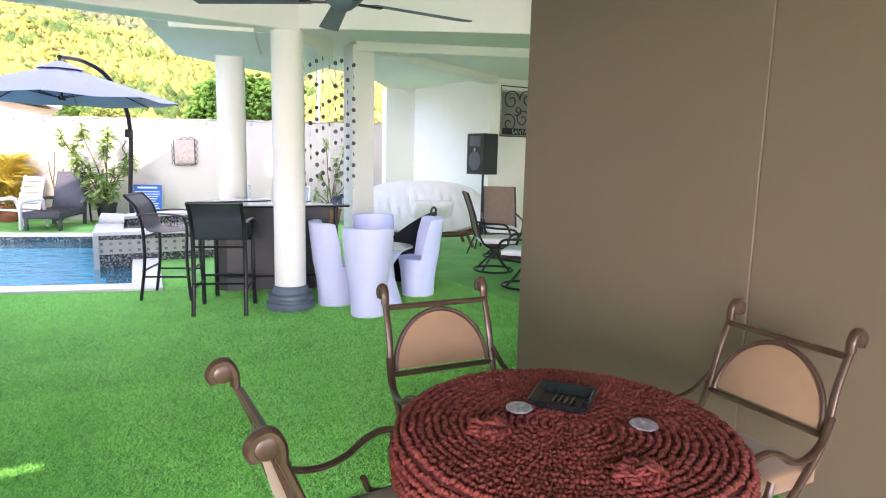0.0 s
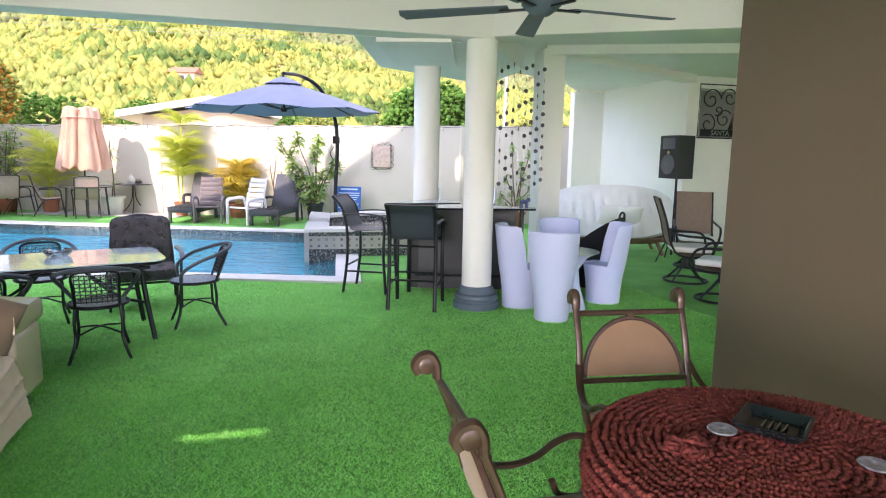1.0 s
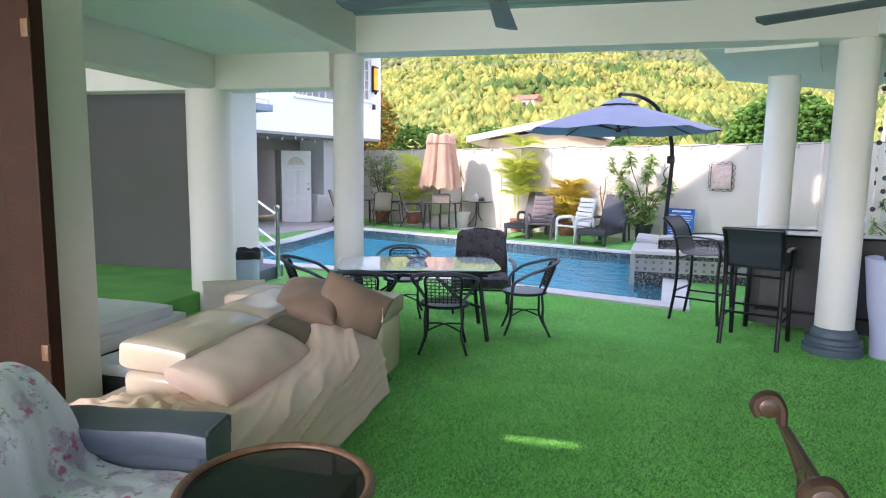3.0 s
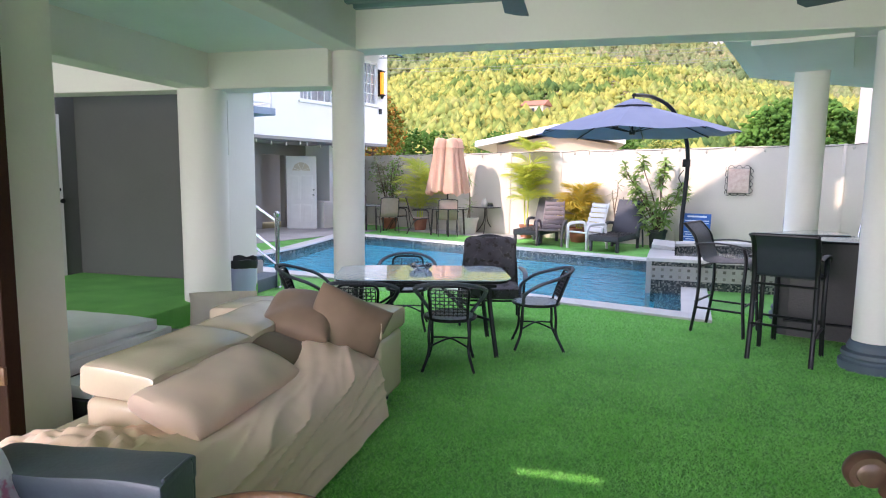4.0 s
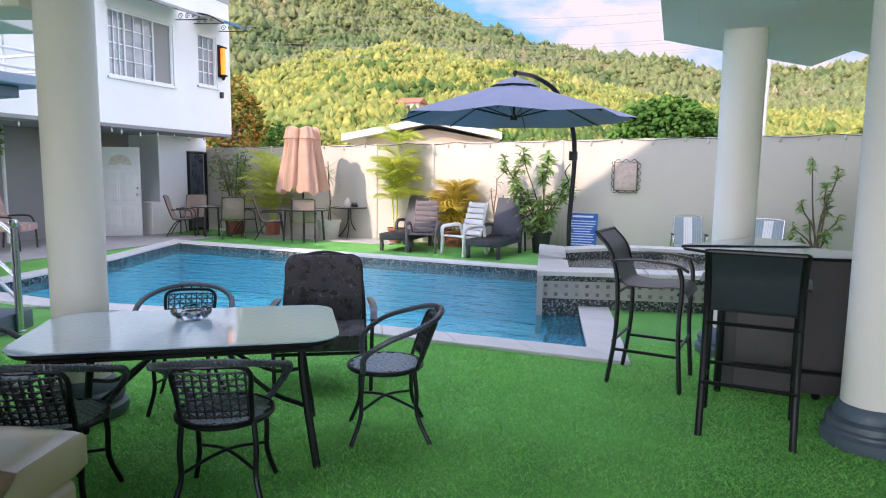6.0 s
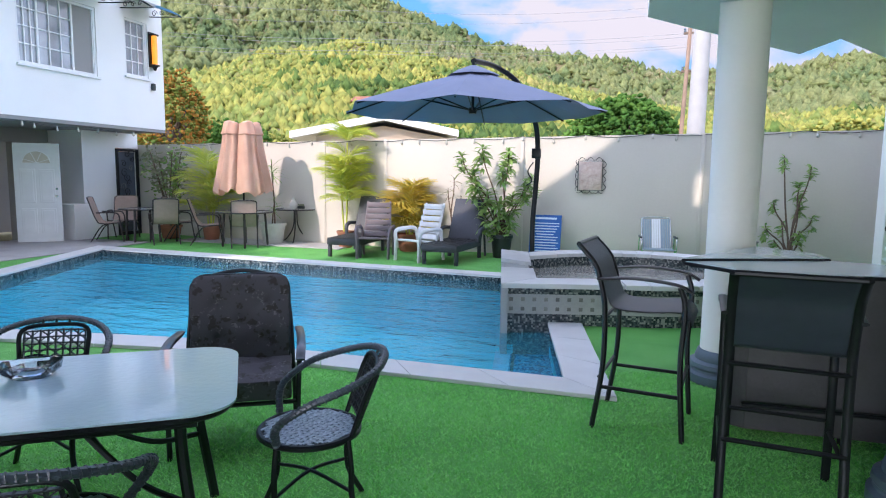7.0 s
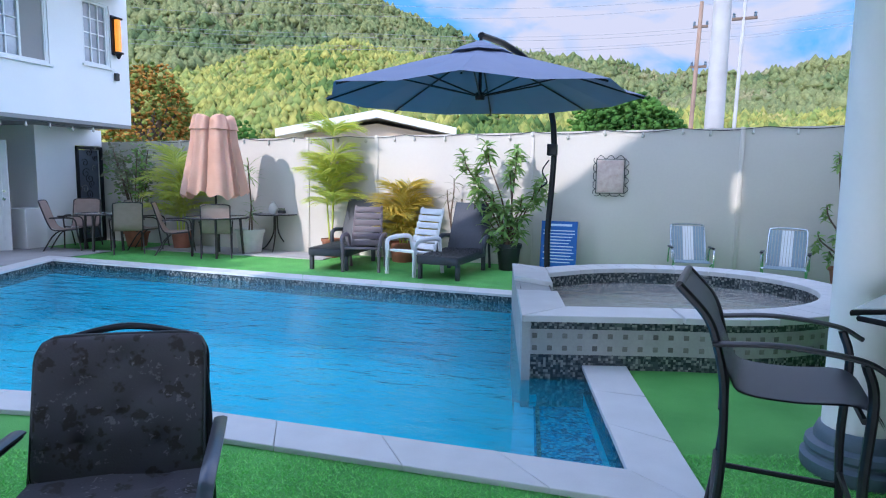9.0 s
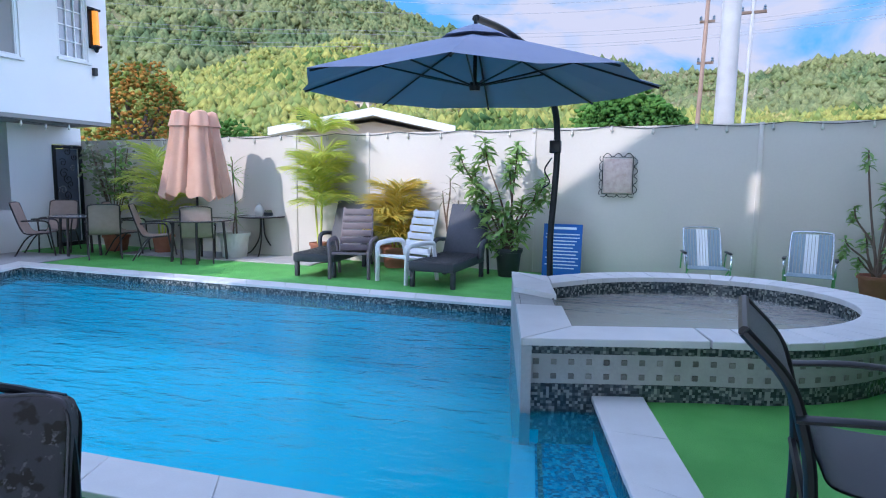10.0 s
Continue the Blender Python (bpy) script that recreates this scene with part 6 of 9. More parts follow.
hand_rail()
for k in range(3):
    bm = B()
    box(bm, -8.0, 1.155, 0.003, -6.47 - 0.32 * k, 2.05, 0.17 * (k + 1), 0.01)
    tagged(part("step", bm, M["base_grey"] if k == 0 else M["concrete"], m=PAV @ T(0, 0, 0)), "blue-grey painted garden step", "step", kind="structure")


def mattress(a, b, z, w, d, h, turn, seed, label):
    th = thing("mattress", pv(a, b, z, turn), label, "mattress", "stacked mattresses")
    bm = B()
    cushion(bm, w, d, h, T(0, 0, h / 2), 24, 28, puff=0.16, edge=0.75, wob=0.012, seed=seed, tufts=[(x, y) for x in (-0.25, 0, 0.25) for y in (-0.6, -0.2, 0.2, 0.6)])
    part("pad", bm, M["white_cloth"], th)
    bm = B()
    tube(bm, [(x, y, h * 0.82) for x, y in rrect(w * 0.985, d * 0.985, 0.05)], 0.008, 6, True)
    part("piping", bm, M["white_paint"], th)


th = thing("bed_base", pv(-5.46, -2.03), "low dark bed base beside the turf platform", "bed base")
bm = B()
box(bm, -0.66, -0.82, 0.0, 0.68, 0.83, 0.20, 0.01)
part("body", bm, M["black_plastic"], th)
bm = B()
box(bm, -0.66, -0.82, 0.20, 0.16, 0.26, 0.27, 0.008)
part("deck", bm, M["black_weave"], th)
mattress(-5.71, -2.31, 0.27, 0.86, 1.06, 0.12, 0, 71, "white quilted mattress on a dark bed base")
mattress(-5.75, -2.36, 0.385, 0.84, 0.96, 0.09, -2, 72, "thinner white mattress lying on another one")
mattress(-5.02, -2.38, 0.20, 0.46, 0.90, 0.09, 0, 73, "folded white pad on the dark bed base")


def panel_door(name, m, w, h, label, handle_x, fan=True):
    """Six-panel leaf with a fanlight; hinge at x = 0, face towards -y."""
    th = thing(name, m, label, "door", kind="structure")
    bm = B()
    box(bm, 0, 0, 0, w, 0.04, h, 0.004)
    leaf = part("leaf", bm, M["white_paint"], th, smooth=False)
    for y, sg in ((-0.001, -1),):
        for x0, x1 in ((0.12 * w, 0.46 * w), (0.54 * w, 0.88 * w)):
            for z0, z1 in ((0.09 * h, 0.34 * h), (0.40 * h, 0.74 * h)):
                bm = B()
                box(bm, x0, -0.010, z0, x1, 0.004, z1, 0.006)
                box(bm, x0 + 0.04, -0.016, z0 + 0.04, x1 - 0.04, -0.004, z1 - 0.04, 0.005)
                part("panel", bm, M["white_paint"], leaf, smooth=False)
    if fan:
        bm = B()
        pts = [(w / 2 + 0.3 * w * math.cos(a), 0.80 * h + 0.12 * h * math.sin(a)) for a in np.linspace(0, math.pi, 16)]
        s = bmesh.new()
        lo = [s.verts.new((x, -0.006, z)) for x, z in pts]
        hi = [s.verts.new((x, 0.002, z)) for x, z in pts]
        s.faces.new(lo)
        s.faces.new(hi[::-1])
        for i in range(len(pts)):
            s.faces.new((lo[i], hi[i], hi[(i + 1) % len(pts)], lo[(i + 1) % len(pts)]))
        join(bm, s)
        part("fanlight", bm, M["cream_cloth"] if name == "door_house" else M["white_paint"], leaf, "half-round fanlight", smooth=False)
        bm = B()
        for a in np.linspace(0.35, math.pi - 0.35, 4):
            tube(bm, [(w / 2, -0.008, 0.802 * h), (w / 2 + 0.3 * w * math.cos(a), -0.008, 0.80 * h + 0.12 * h * math.sin(a))], 0.006, 5)
        tube(bm, [(x, -0.008, z) for x, z in pts], 0.008, 6, True)
        part("fan_bars", bm, M["white_paint"], leaf)
    bm = B()
    lathe(bm, [(0.014, 0), (0.014, 0.03), (0.028, 0.04), (0.03, 0.06), (0.0, 0.07)], 16, T(handle_x, -0.002, 0.47 * h, 90, 0, 0))
    lathe(bm, [(0.022, 0), (0.022, 0.012), (0, 0.012)], 16, T(handle_x, -0.002, 0.54 * h, 90, 0, 0))
    part("knob", bm, M["black_metal"] if name == "door_bay" else M["chrome"], leaf)
    return th


panel_door("door_bay", PAV @ T(-8.785, 0.0 - 0.17, 0.22, 0, 0, 90) @ T(0, -0.012, 0), 0.86, 2.02, "white panelled door in the dim side bay", 0.80)
panel_door("door_house", T(-13.42, 13.42, 0.022, 0, 0, 38), 0.82, 2.02, "white panelled house door standing open with a fanlight", 0.75)

# timber door post at the near left
M["post_wood"] = mat("dark_varnished_timber", (0.040, 0.014, 0.006), 0.6, var=0.4, scale=6, bump=0.2, bscale=50, col2=(0.022, 0.008, 0.004), spec=0.2)
th = thing("door_post", pv(-4.15, -4.75), "dark varnished timber door post with small hinges", "door post", kind="structure")
bm = B()
box(bm, -1.00, 1.325, 0, -0.765, 1.415, 2.8, 0.008)
part("frame", bm, M["post_wood"], th, smooth=False)
bm = B()
box(bm, -1.75, 1.36, 0.02, -1.02, 1.40, 2.7, 0.004)
part("leaf", bm, M["post_wood"], th, smooth=False)
for z in (0.5, 2.2):
    bm = B()
    box(bm, -0.80, 1.305, z, -0.755, 1.324, z + 0.09, 0.003)
    part("hinge", bm, M["rattan"], th)


# ---- things in the court: materials ----
M["canopy_blue"] = mat("blue_grey_canvas", (0.21, 0.235, 0.33), 0.75, var=0.15, scale=3, bump=0.25, bscale=300, col2=(0.15, 0.17, 0.25), depth=0.001)
M["peach"] = mat("peach_canvas", (0.88, 0.62, 0.48), 0.8, var=0.2, scale=3, bump=0.25, bscale=200, col2=(0.58, 0.32, 0.2), depth=0.002)
M["dark_wicker"] = mat("charcoal_wicker", (0.042, 0.047, 0.06), 0.5, var=0.4, scale=40, bump=0.6, bscale=150, depth=0.004)
M["mauve_plastic"] = mat("brown_grey_plastic", (0.17, 0.14, 0.15), 0.5, var=0.15, scale=8, bump=0.15)
M["terracotta"] = mat("terracotta", (0.36, 0.14, 0.08), 0.8, var=0.35, scale=8, bump=0.3)
M["white_pot"] = mat("white_stone_pot", (0.68, 0.66, 0.62), 0.8, var=0.2, scale=8, bump=0.5, bscale=60)
M["sign_blue"] = mat("blue_sign_enamel", (0.015, 0.11, 0.42), 0.35, var=0.12, scale=3, bump=0.05)
M["sign_ink"] = mat("white_sign_ink", (0.62, 0.72, 0.85), 0.5, var=0.05, bump=0)
M["relief"] = mat("pale_pink_relief_tile", (0.66, 0.54, 0.48), 0.7, var=0.5, scale=14, bump=0.9, bscale=22, col2=(0.5, 0.36, 0.3), depth=0.02)
M["webbing"] = mat("grey_chair_webbing", (0.27, 0.34, 0.38), 0.6, var=0.15, scale=20, bump=0.3, bscale=200)
M["bark"] = mat("grey_brown_bark", (0.16, 0.11, 0.075), 0.9, var=0.5, scale=12, bump=0.6, bscale=40)


def leaf_mat(name, col, col2, rough=0.45):
    """Leaf surface: shade wanders from leaf to leaf; some light comes through."""
    m = mat(name, col, rough, var=0.3, scale=3, bump=0, col2=col2)
    n, l, b = nodes_of(m)
    g = n.new("ShaderNodeNewGeometry")
    src = b.inputs["Base Color"].links[0].from_socket
    mx = n.new("ShaderNodeMixRGB")
    mx.inputs[2].default_value = (*col2, 1)
    l.new(g.outputs["Random Per Island"], mx.inputs[0])
    l.new(src, mx.inputs[1])
    l.new(mx.outputs[0], b.inputs["Base Color"])
    tl, ms = n.new("ShaderNodeBsdfTranslucent"), n.new("ShaderNodeMixShader")
    l.new(mx.outputs[0], tl.inputs[0])
    ms.inputs[0].default_value = 0.3
    l.new(b.outputs[0], ms.inputs[1])
    l.new(tl.outputs[0], ms.inputs[2])
    l.new(ms.outputs[0], n["Material Output"].inputs["Surface"])
    return m


M["leaf_green"] = leaf_mat("green_leaf", (0.36, 0.50, 0.13), (0.13, 0.26, 0.06))
M["leaf_palm"] = leaf_mat("yellow_green_frond", (0.85, 0.78, 0.12), (0.46, 0.58, 0.09))
M["leaf_yellow"] = leaf_mat("yellow_leaf", (0.80, 0.55, 0.05), (0.48, 0.44, 0.08))
M["leaf_grey"] = leaf_mat("grey_green_leaf", (0.17, 0.23, 0.11), (0.25, 0.24, 0.15))


# ---- cantilever umbrella ----
def umbrella():
    base = Vector((-2.86, 13.60, 0))
    th = thing("cantilever_umbrella", Matrix.Translation(base), "open blue-grey cantilever parasol on a curved dark pole", "parasol")
    C0 = Vector((-0.55, -1.92, 0))
    bm = B()
    box(bm, -0.35, -0.035, 0, 0.35, 0.035, 0.05, 0.01)
    box(bm, -0.035, -0.35, 0, 0.035, 0.35, 0.052, 0.01)
    part("foot", bm, M["black_metal"], th)
    path = smooth_path([(0, 0, 0.0), (-0.02, 0.02, 0.75), (0.02, 0, 1.4), (0.04, -0.02, 1.95), (0.0, -0.15, 2.45), (-0.18, -0.6, 2.95), (-0.42, -1.1, 3.14), (C0.x, C0.y, 3.10)], 8)
    bm = B()
    tube(bm, path, 0.032, 10, flat=1.3)
    part("pole", bm, M["black_metal"], th)
    bm = B()
    box(bm, -0.055, -0.06, 1.86, 0.085, 0.06, 2.02, 0.015, seg=3)
    tube(bm, smooth_path([(-0.02, -0.06, 1.8), (-0.1, -0.1, 1.65), (-0.03, -0.12, 1.5), (-0.12, -0.1, 1.42)], 5), 0.01, 6)
    part("crank_box", bm, M["black_metal"], th, "crank box with handle")
    bm = B()
    tube(bm, [(C0.x, C0.y, 3.10), (C0.x, C0.y, 2.45)], 0.02, 8)
    lathe(bm, [(0.05, 2.40), (0.06, 2.44), (0.05, 2.48)], 12, T(C0.x, C0.y, 0))
    part("hub", bm, M["black_metal"], th)
    n, Rr, z0, z1 = 8, 1.80, 2.96, 2.43
    bm = B()
    K = 10
    g = []
    for i in range(K + 1):
        t = i / K
        row = []
        for j in range(n * 6):
            a = 2 * math.pi * j / (n * 6) + radians(9)
            u = (j % 6) / 6
            mid = 1 - abs(2 * u - 1)
            rr = Rr * t * (math.cos(math.pi / n) / math.cos((u - 0.5) * 2 * math.pi / n)) * (1 - 0.02 * mid * t)
            z = z0 - (z0 - z1) * t ** 1.08 - 0.055 * mid * t * (1 - 0.3 * t)
            row.append(bm.verts.new((C0.x + rr * math.cos(a), C0.y + rr * math.sin(a), z)))
        g.append(row)
    for i in range(K):
        for j in range(n * 6):
            j2 = (j + 1) % (n * 6)
            bm.faces.new((g[i][j], g[i][j2], g[i + 1][j2], g[i + 1][j]))
    bmesh.ops.remove_doubles(bm, verts=bm.verts, dist=1e-4)
    can = part("canopy", bm, M["canopy_blue"], th, "blue-grey eight-panelled canopy", smooth=False)
    bm = B()
    lathe(bm, [(0.36, 2.90), (0.28, 2.945), (0.06, 3.03), (0.03, 3.03)], 8, T(C0.x, C0.y, 0, 0, 0, 9))
    part("vent", bm, M["canopy_blue"], can, "small vent cap", smooth=False)
    for k in range(n):
        a = 2 * math.pi * k / n + radians(9)
        ca, sa = math.cos(a), math.sin(a)
        bm = B()
        tube(bm, [(C0.x + r * ca, C0.y + r * sa, z0 - (z0 - z1) * (r / Rr) ** 1.08 - 0.03) for r in (0.05, 0.6, 1.2, Rr * 0.985)], 0.011, 6)
        rib = part("rib", bm, M["black_metal"], th)
        bm = B()
        tube(bm, [(C0.x + 0.05 * ca, C0.y + 0.05 * sa, 2.45), (C0.x + 0.95 * ca, C0.y + 0.95 * sa, z0 - (z0 - z1) * (0.95 / Rr) ** 1.08 - 0.04)], 0.010, 6)
        part("strut", bm, M["black_metal"], rib)
    for ob in th.children_recursive:
        ob.data.transform(Matrix.Diagonal((0.94, 0.94, 0.945, 1)))


umbrella()


def closed_parasol():
    x, y = -9.0, 14.85
    th = thing("closed_parasol", T(x, y, 0), "closed peach parasol standing through a patio table", "parasol")
    bm = B()
    tube(bm, [(0, 0, 0.0), (0, 0, 2.44)], 0.02, 10)
    part("pole", bm, M["black_metal"], th)
    bm = B()
    seg = 120
    rows = [(0.05, 2.40), (0.17, 2.46), (0.26, 2.485), (0.31, 2.46), (0.33, 2.38), (0.345, 2.29), (0.365, 2.25), (0.335, 2.24), (0.35, 2.05), (0.39, 1.80), (0.44, 1.50), (0.48, 1.25), (0.50, 1.10)]
    g = []
    for i, (r, z) in enumerate(rows):
        k = i / (len(rows) - 1)
        row = []
        for j in range(seg):
            a = 2 * math.pi * j / seg
            # five bundled lobes, each with smaller pleats on it
            f = 2.2 * abs(math.sin(2.5 * a + 0.35 * math.sin(2 * a) + 0.4 * k)) ** 0.6 - 1.4
            p = math.cos(15 * a + 2 * math.sin(3 * a) + k)
            rr = r * (1 + (0.16 + 0.06 * k) * f + (0.03 + 0.05 * k) * p)
            zz = z + 0.035 * f * (0 < i < 6) + (0.04 * p + 0.04 * math.sin(3 * a)) * (k > 0.95)
            row.append(bm.verts.new((rr * math.cos(a), rr * math.sin(a), zz)))
        g.append(row)
    for i in range(len(rows) - 1):
        for j in range(seg):
            bm.faces.new((g[i][j], g[i][(j + 1) % seg], g[i + 1][(j + 1) % seg], g[i + 1][j]))
    bmesh.ops.solidify(bm, geom=bm.faces[:], thickness=0.006)
    part("canopy", bm, M["peach"], th, "folded peach canvas hanging in pleats")
    bm = B()
    lathe(bm, [(0.0, 2.455), (0.02, 2.45), (0.025, 2.42), (0.015, 2.39)], 12)
    part("finial", bm, M["white_paint"], th)


closed_parasol()


# ---- patio chairs and tables across the pool ----
def sling_chair(light=False):
    """Stacking patio chair with a sling; faces +y."""
    th = thing("patio_chair", T(), "bronze metal patio chair with a pale brown sling", "chair", "patio chairs by the far wall")
    for sx in (-1, 1):
        bm = B()
        tube(bm, smooth_path([(sx * 0.26, 0.30, 0.0), (sx * 0.265, 0.24, 0.40), (sx * 0.28, 0.22, 0.58), (sx * 0.28, 0.12, 0.635), (sx * 0.275, -0.20, 0.63)], 4), 0.014, 6)
        part("front_leg", bm, M["metal_bronze"], th)
        bm = B()
        tube(bm, smooth_path([(sx * 0.25, -0.34, 0.0), (sx * 0.25, -0.10, 0.36), (sx * 0.25, 0.22, 0.42)], 4), 0.013, 6)
        part("back_leg", bm, M["metal_bronze"], th)
        bm = B()
        tube(bm, smooth_path([(sx * 0.25, 0.25, 0.42), (sx * 0.25, -0.10, 0.40), (sx * 0.245, -0.22, 0.50), (sx * 0.24, -0.36, 0.92)], 5), 0.013, 6)
        part("side_rail", bm, M["metal_bronze"], th)
    bm = B()
    tube(bm, smooth_path([(-0.24, -0.36, 0.92), (-0.15, -0.38, 0.945), (0.15, -0.38, 0.945), (0.24, -0.36, 0.92)], 4), 0.013, 6)
    part("top_rail", bm, M["metal_bronze"], th)
    bm = B()
    prof = smooth_path([(0, -0.37, 0.935), (0, -0.285, 0.70), (0, -0.22, 0.51), (0, -0.10, 0.41), (0, 0.24, 0.425)], 5)
    for off in (0.0, 0.008):
        g = [[bm.verts.new((x, p.y + off * 0.5, p.z + off)) for p in prof] for x in (-0.235, 0.235)]
        for j in range(len(prof) - 1):
            bm.faces.new((g[0][j], g[1][j], g[1][j + 1], g[0][j + 1]))
    part("sling", bm, M["pale_sling"], th, "pale brown woven sling")
    return th


M["metal_bronze"] = mat("bronze_coated_metal", (0.055, 0.045, 0.045), 0.45, 0.4, var=0.3, scale=12, bump=0.1)
M["pale_sling"] = mat("pale_brown_sling", (0.40, 0.30, 0.25), 0.75, var=0.2, scale=14, bump=0.4, bscale=300, depth=0.002)


def patio_table(x, y, r, h, label, seed, legs=4):
    th = thing("patio_table", T(x, y, 0, 0, 0, seed * 17), label, "table", "patio tables by the far wall")
    bm = B()
    tube(bm, ring_pts(0, 0, h, r, 0, 352, 40), 0.014, 8, True)
    part("rim", bm, M["metal_bronze"], th)
    bm = B()
    lathe(bm, [(0, h - 0.002), (r, h - 0.002), (r, h + 0.006), (0, h + 0.006)], 40)
    part("glass_top", bm, M["bar_glass"], th)
    for k in range(legs):
        a = 2 * math.pi * k / legs
        bm = B()
        if legs == 3:
            tube(bm, smooth_path([(0.03 * math.cos(a), 0.03 * math.sin(a), h - 0.02), (0.06 * math.cos(a), 0.06 * math.sin(a), 0.35), (r * 0.55 * math.cos(a), r * 0.55 * math.sin(a), 0.10), (r * 0.95 * math.cos(a), r * 0.95 * math.sin(a), 0.0)], 6), 0.013, 6)
        else:
            tube(bm, [(r * 0.72 * math.cos(a), r * 0.72 * math.sin(a), h), (r * 0.8 * math.cos(a), r * 0.8 * math.sin(a), 0.0)], 0.024, 8)
        part("leg", bm, M["metal_bronze"], th)
    return th


patio_table(-11.45, 14.72, 0.46, 0.70, "round bronze patio table with a glass top", 1)
patio_table(-8.98, 14.84, 0.55, 0.70, "round glass patio table with the closed parasol through it", 2)
patio_table(-8.42, 15.86, 0.42, 0.72, "small scroll-legged wrought-iron garden table", 3, 3)
pc = sling_chair()
pc.matrix_basis = pose(-12.03, 14.42, 0, 0, 0, -55)
for x, y, rz in ((-12.26, 15.02, 212), (-10.78, 14.61, 48), (-10.86, 15.25, -62), (-9.86, 14.82, -56), (-8.95, 14.77, 36)):
    copy_thing(pc, pose(x, y, 0, 0, 0, rz))
th = thing("vase", T(-8.45, 15.83, 0.73), "small round white clay vase on the garden table", "vase")
bm = B()
lathe(bm, [(0, 0), (0.05, 0.0), (0.085, 0.05), (0.09, 0.10), (0.06, 0.17), (0.03, 0.20), (0.035, 0.235), (0.028, 0.235), (0, 0.2)], 24)
part("body", bm, M["white_pot"], th)


th = thing("planter", T(-8.29, 15.88, 0.735), "small black planter with pale leaves on the garden table", "planter")
bm = B()
box(bm, -0.07, -0.04, 0, 0.07, 0.04, 0.06, 0.008)
part("box", bm, M["black_plastic"], th)
bm = B()
for k in range(12):
    lathe(bm, [(0, 0), (0.018, 0.015), (0.012, 0.035), (0, 0.04)], 6, T(-0.06 + 0.011 * k, 0.012 * math.sin(k * 2.1), 0.055 + 0.015 * math.cos(k * 1.7)))
part("succulent", bm, M["leaf_grey"], th)
bm = B()
slab(bm, [(-10.9, 15.05), (-6.95, 15.0), (-6.95, 15.85), (-10.9, 15.98)], 0.002, 0.022, 0.004)
tagged(part("paving_strip", bm, M["concrete"], smooth=False), "grey concrete strip along the foot of the wall", "paving", kind="structure")


def lounger(x, y, rz, label):
    """Wicker sun lounger, foot towards -y, back raised at +y."""
    th = thing("sun_lounger", pose(x, y, 0, 0, 0, rz), label, "sun lounger", "wicker loungers by the far wall")
    bm = B()
    box(bm, -0.32, -0.95, 0.22, 0.32, 0.35, 0.34, 0.015)
    part("seat", bm, M["dark_wicker"], th)
    bm = B()
    box(bm, -0.32, 0.0, 0.0, 0.32, 0.82, 0.05, 0.012, T(0, 0.33, 0.31, 62, 0, 0))
    part("backrest", bm, M["dark_wicker"], th, "raised charcoal wicker backrest")
    for sx in (-1, 1):
        for yy in (-0.88, 0.30):
            bm = B()
            box(bm, sx * 0.29 - 0.03, yy - 0.03, 0, sx * 0.29 + 0.03, yy + 0.03, 0.23, 0.006)
            part("leg", bm, M["dark_wicker"], th)
        bm = B()
        tube(bm, smooth_path([(sx * 0.36, 0.05, 0.30), (sx * 0.37, 0.06, 0.48), (sx * 0.37, 0.20, 0.54), (sx * 0.36, 0.5, 0.52)], 5), 0.035, 8)
        part("arm", bm, M["dark_wicker"], th)
        bm = B()
        tube(bm, [(sx * 0.3, 0.62, 0.0), (sx * 0.3, 0.52, 0.62)], 0.02, 8)
        part("strut", bm, M["dark_wicker"], th)
    bm = B()
    for k in range(32):
        box(bm, -0.325, -0.955, 0.222 + 0.0, 0.325, -0.945, 0.225, 0, T(0, 0.04 * k, 0.118))
    part("weave", bm, M["black_plastic"], th, smooth=False)
    return th


lounger(-6.38, 14.93, 3, "charcoal wicker sun lounger with raised back")
lounger(-4.37, 14.63, -4, "charcoal wicker sun lounger near the potted shrub")


def slat_chair(x, y, rz, material, label):
    """Moulded plastic chair with a slatted back; faces -y."""
    th = thing("slatted_chair", pose(x, y, 0, 0, 0, rz), label, "chair", "plastic chairs by the loungers")
    mt = M[material]
    for sx in (-1, 1):
        bm = B()
        tube(bm, smooth_path([(sx * 0.28, -0.30, 0.0), (sx * 0.28, -0.29, 0.30), (sx * 0.30, -0.27, 0.50), (sx * 0.31, -0.1, 0.545), (sx * 0.31, 0.2, 0.54), (sx * 0.29, 0.26, 0.42), (sx * 0.28, 0.34, 0.0)], 5), 0.036, 8, flat=0.7)
        part("arm_and_leg", bm, mt, th)
    for k in range(6):
        bm = B()
        z = 0.36 + 0.105 * k
        box(bm, -0.24 + 0.005 * k, -0.012, z, 0.24 - 0.005 * k, 0.014, z + 0.088, 0.006, T(0, 0.20 + 0.036 * k, 0))
        part("back_slat", bm, mt, th)
    for sx in (-1, 1):
        bm = B()
        tube(bm, [(sx * 0.235, 0.20, 0.34), (sx * 0.21, 0.43, 0.99)], 0.02, 8)
        part("back_post", bm, mt, th)
    for k in range(5):
        bm = B()
        box(bm, -0.26, -0.28 + 0.1 * k, 0.345 - 0.012 * k, 0.26, -0.195 + 0.1 * k, 0.375 - 0.012 * k, 0.006)
        part("seat_slat", bm, mt, th)
    return th


slat_chair(-5.84, 14.29, 14, "mauve_plastic", "brown-grey slatted plastic garden chair")
slat_chair(-4.97, 14.20, -23, "white_paint", "white slatted plastic garden chair")


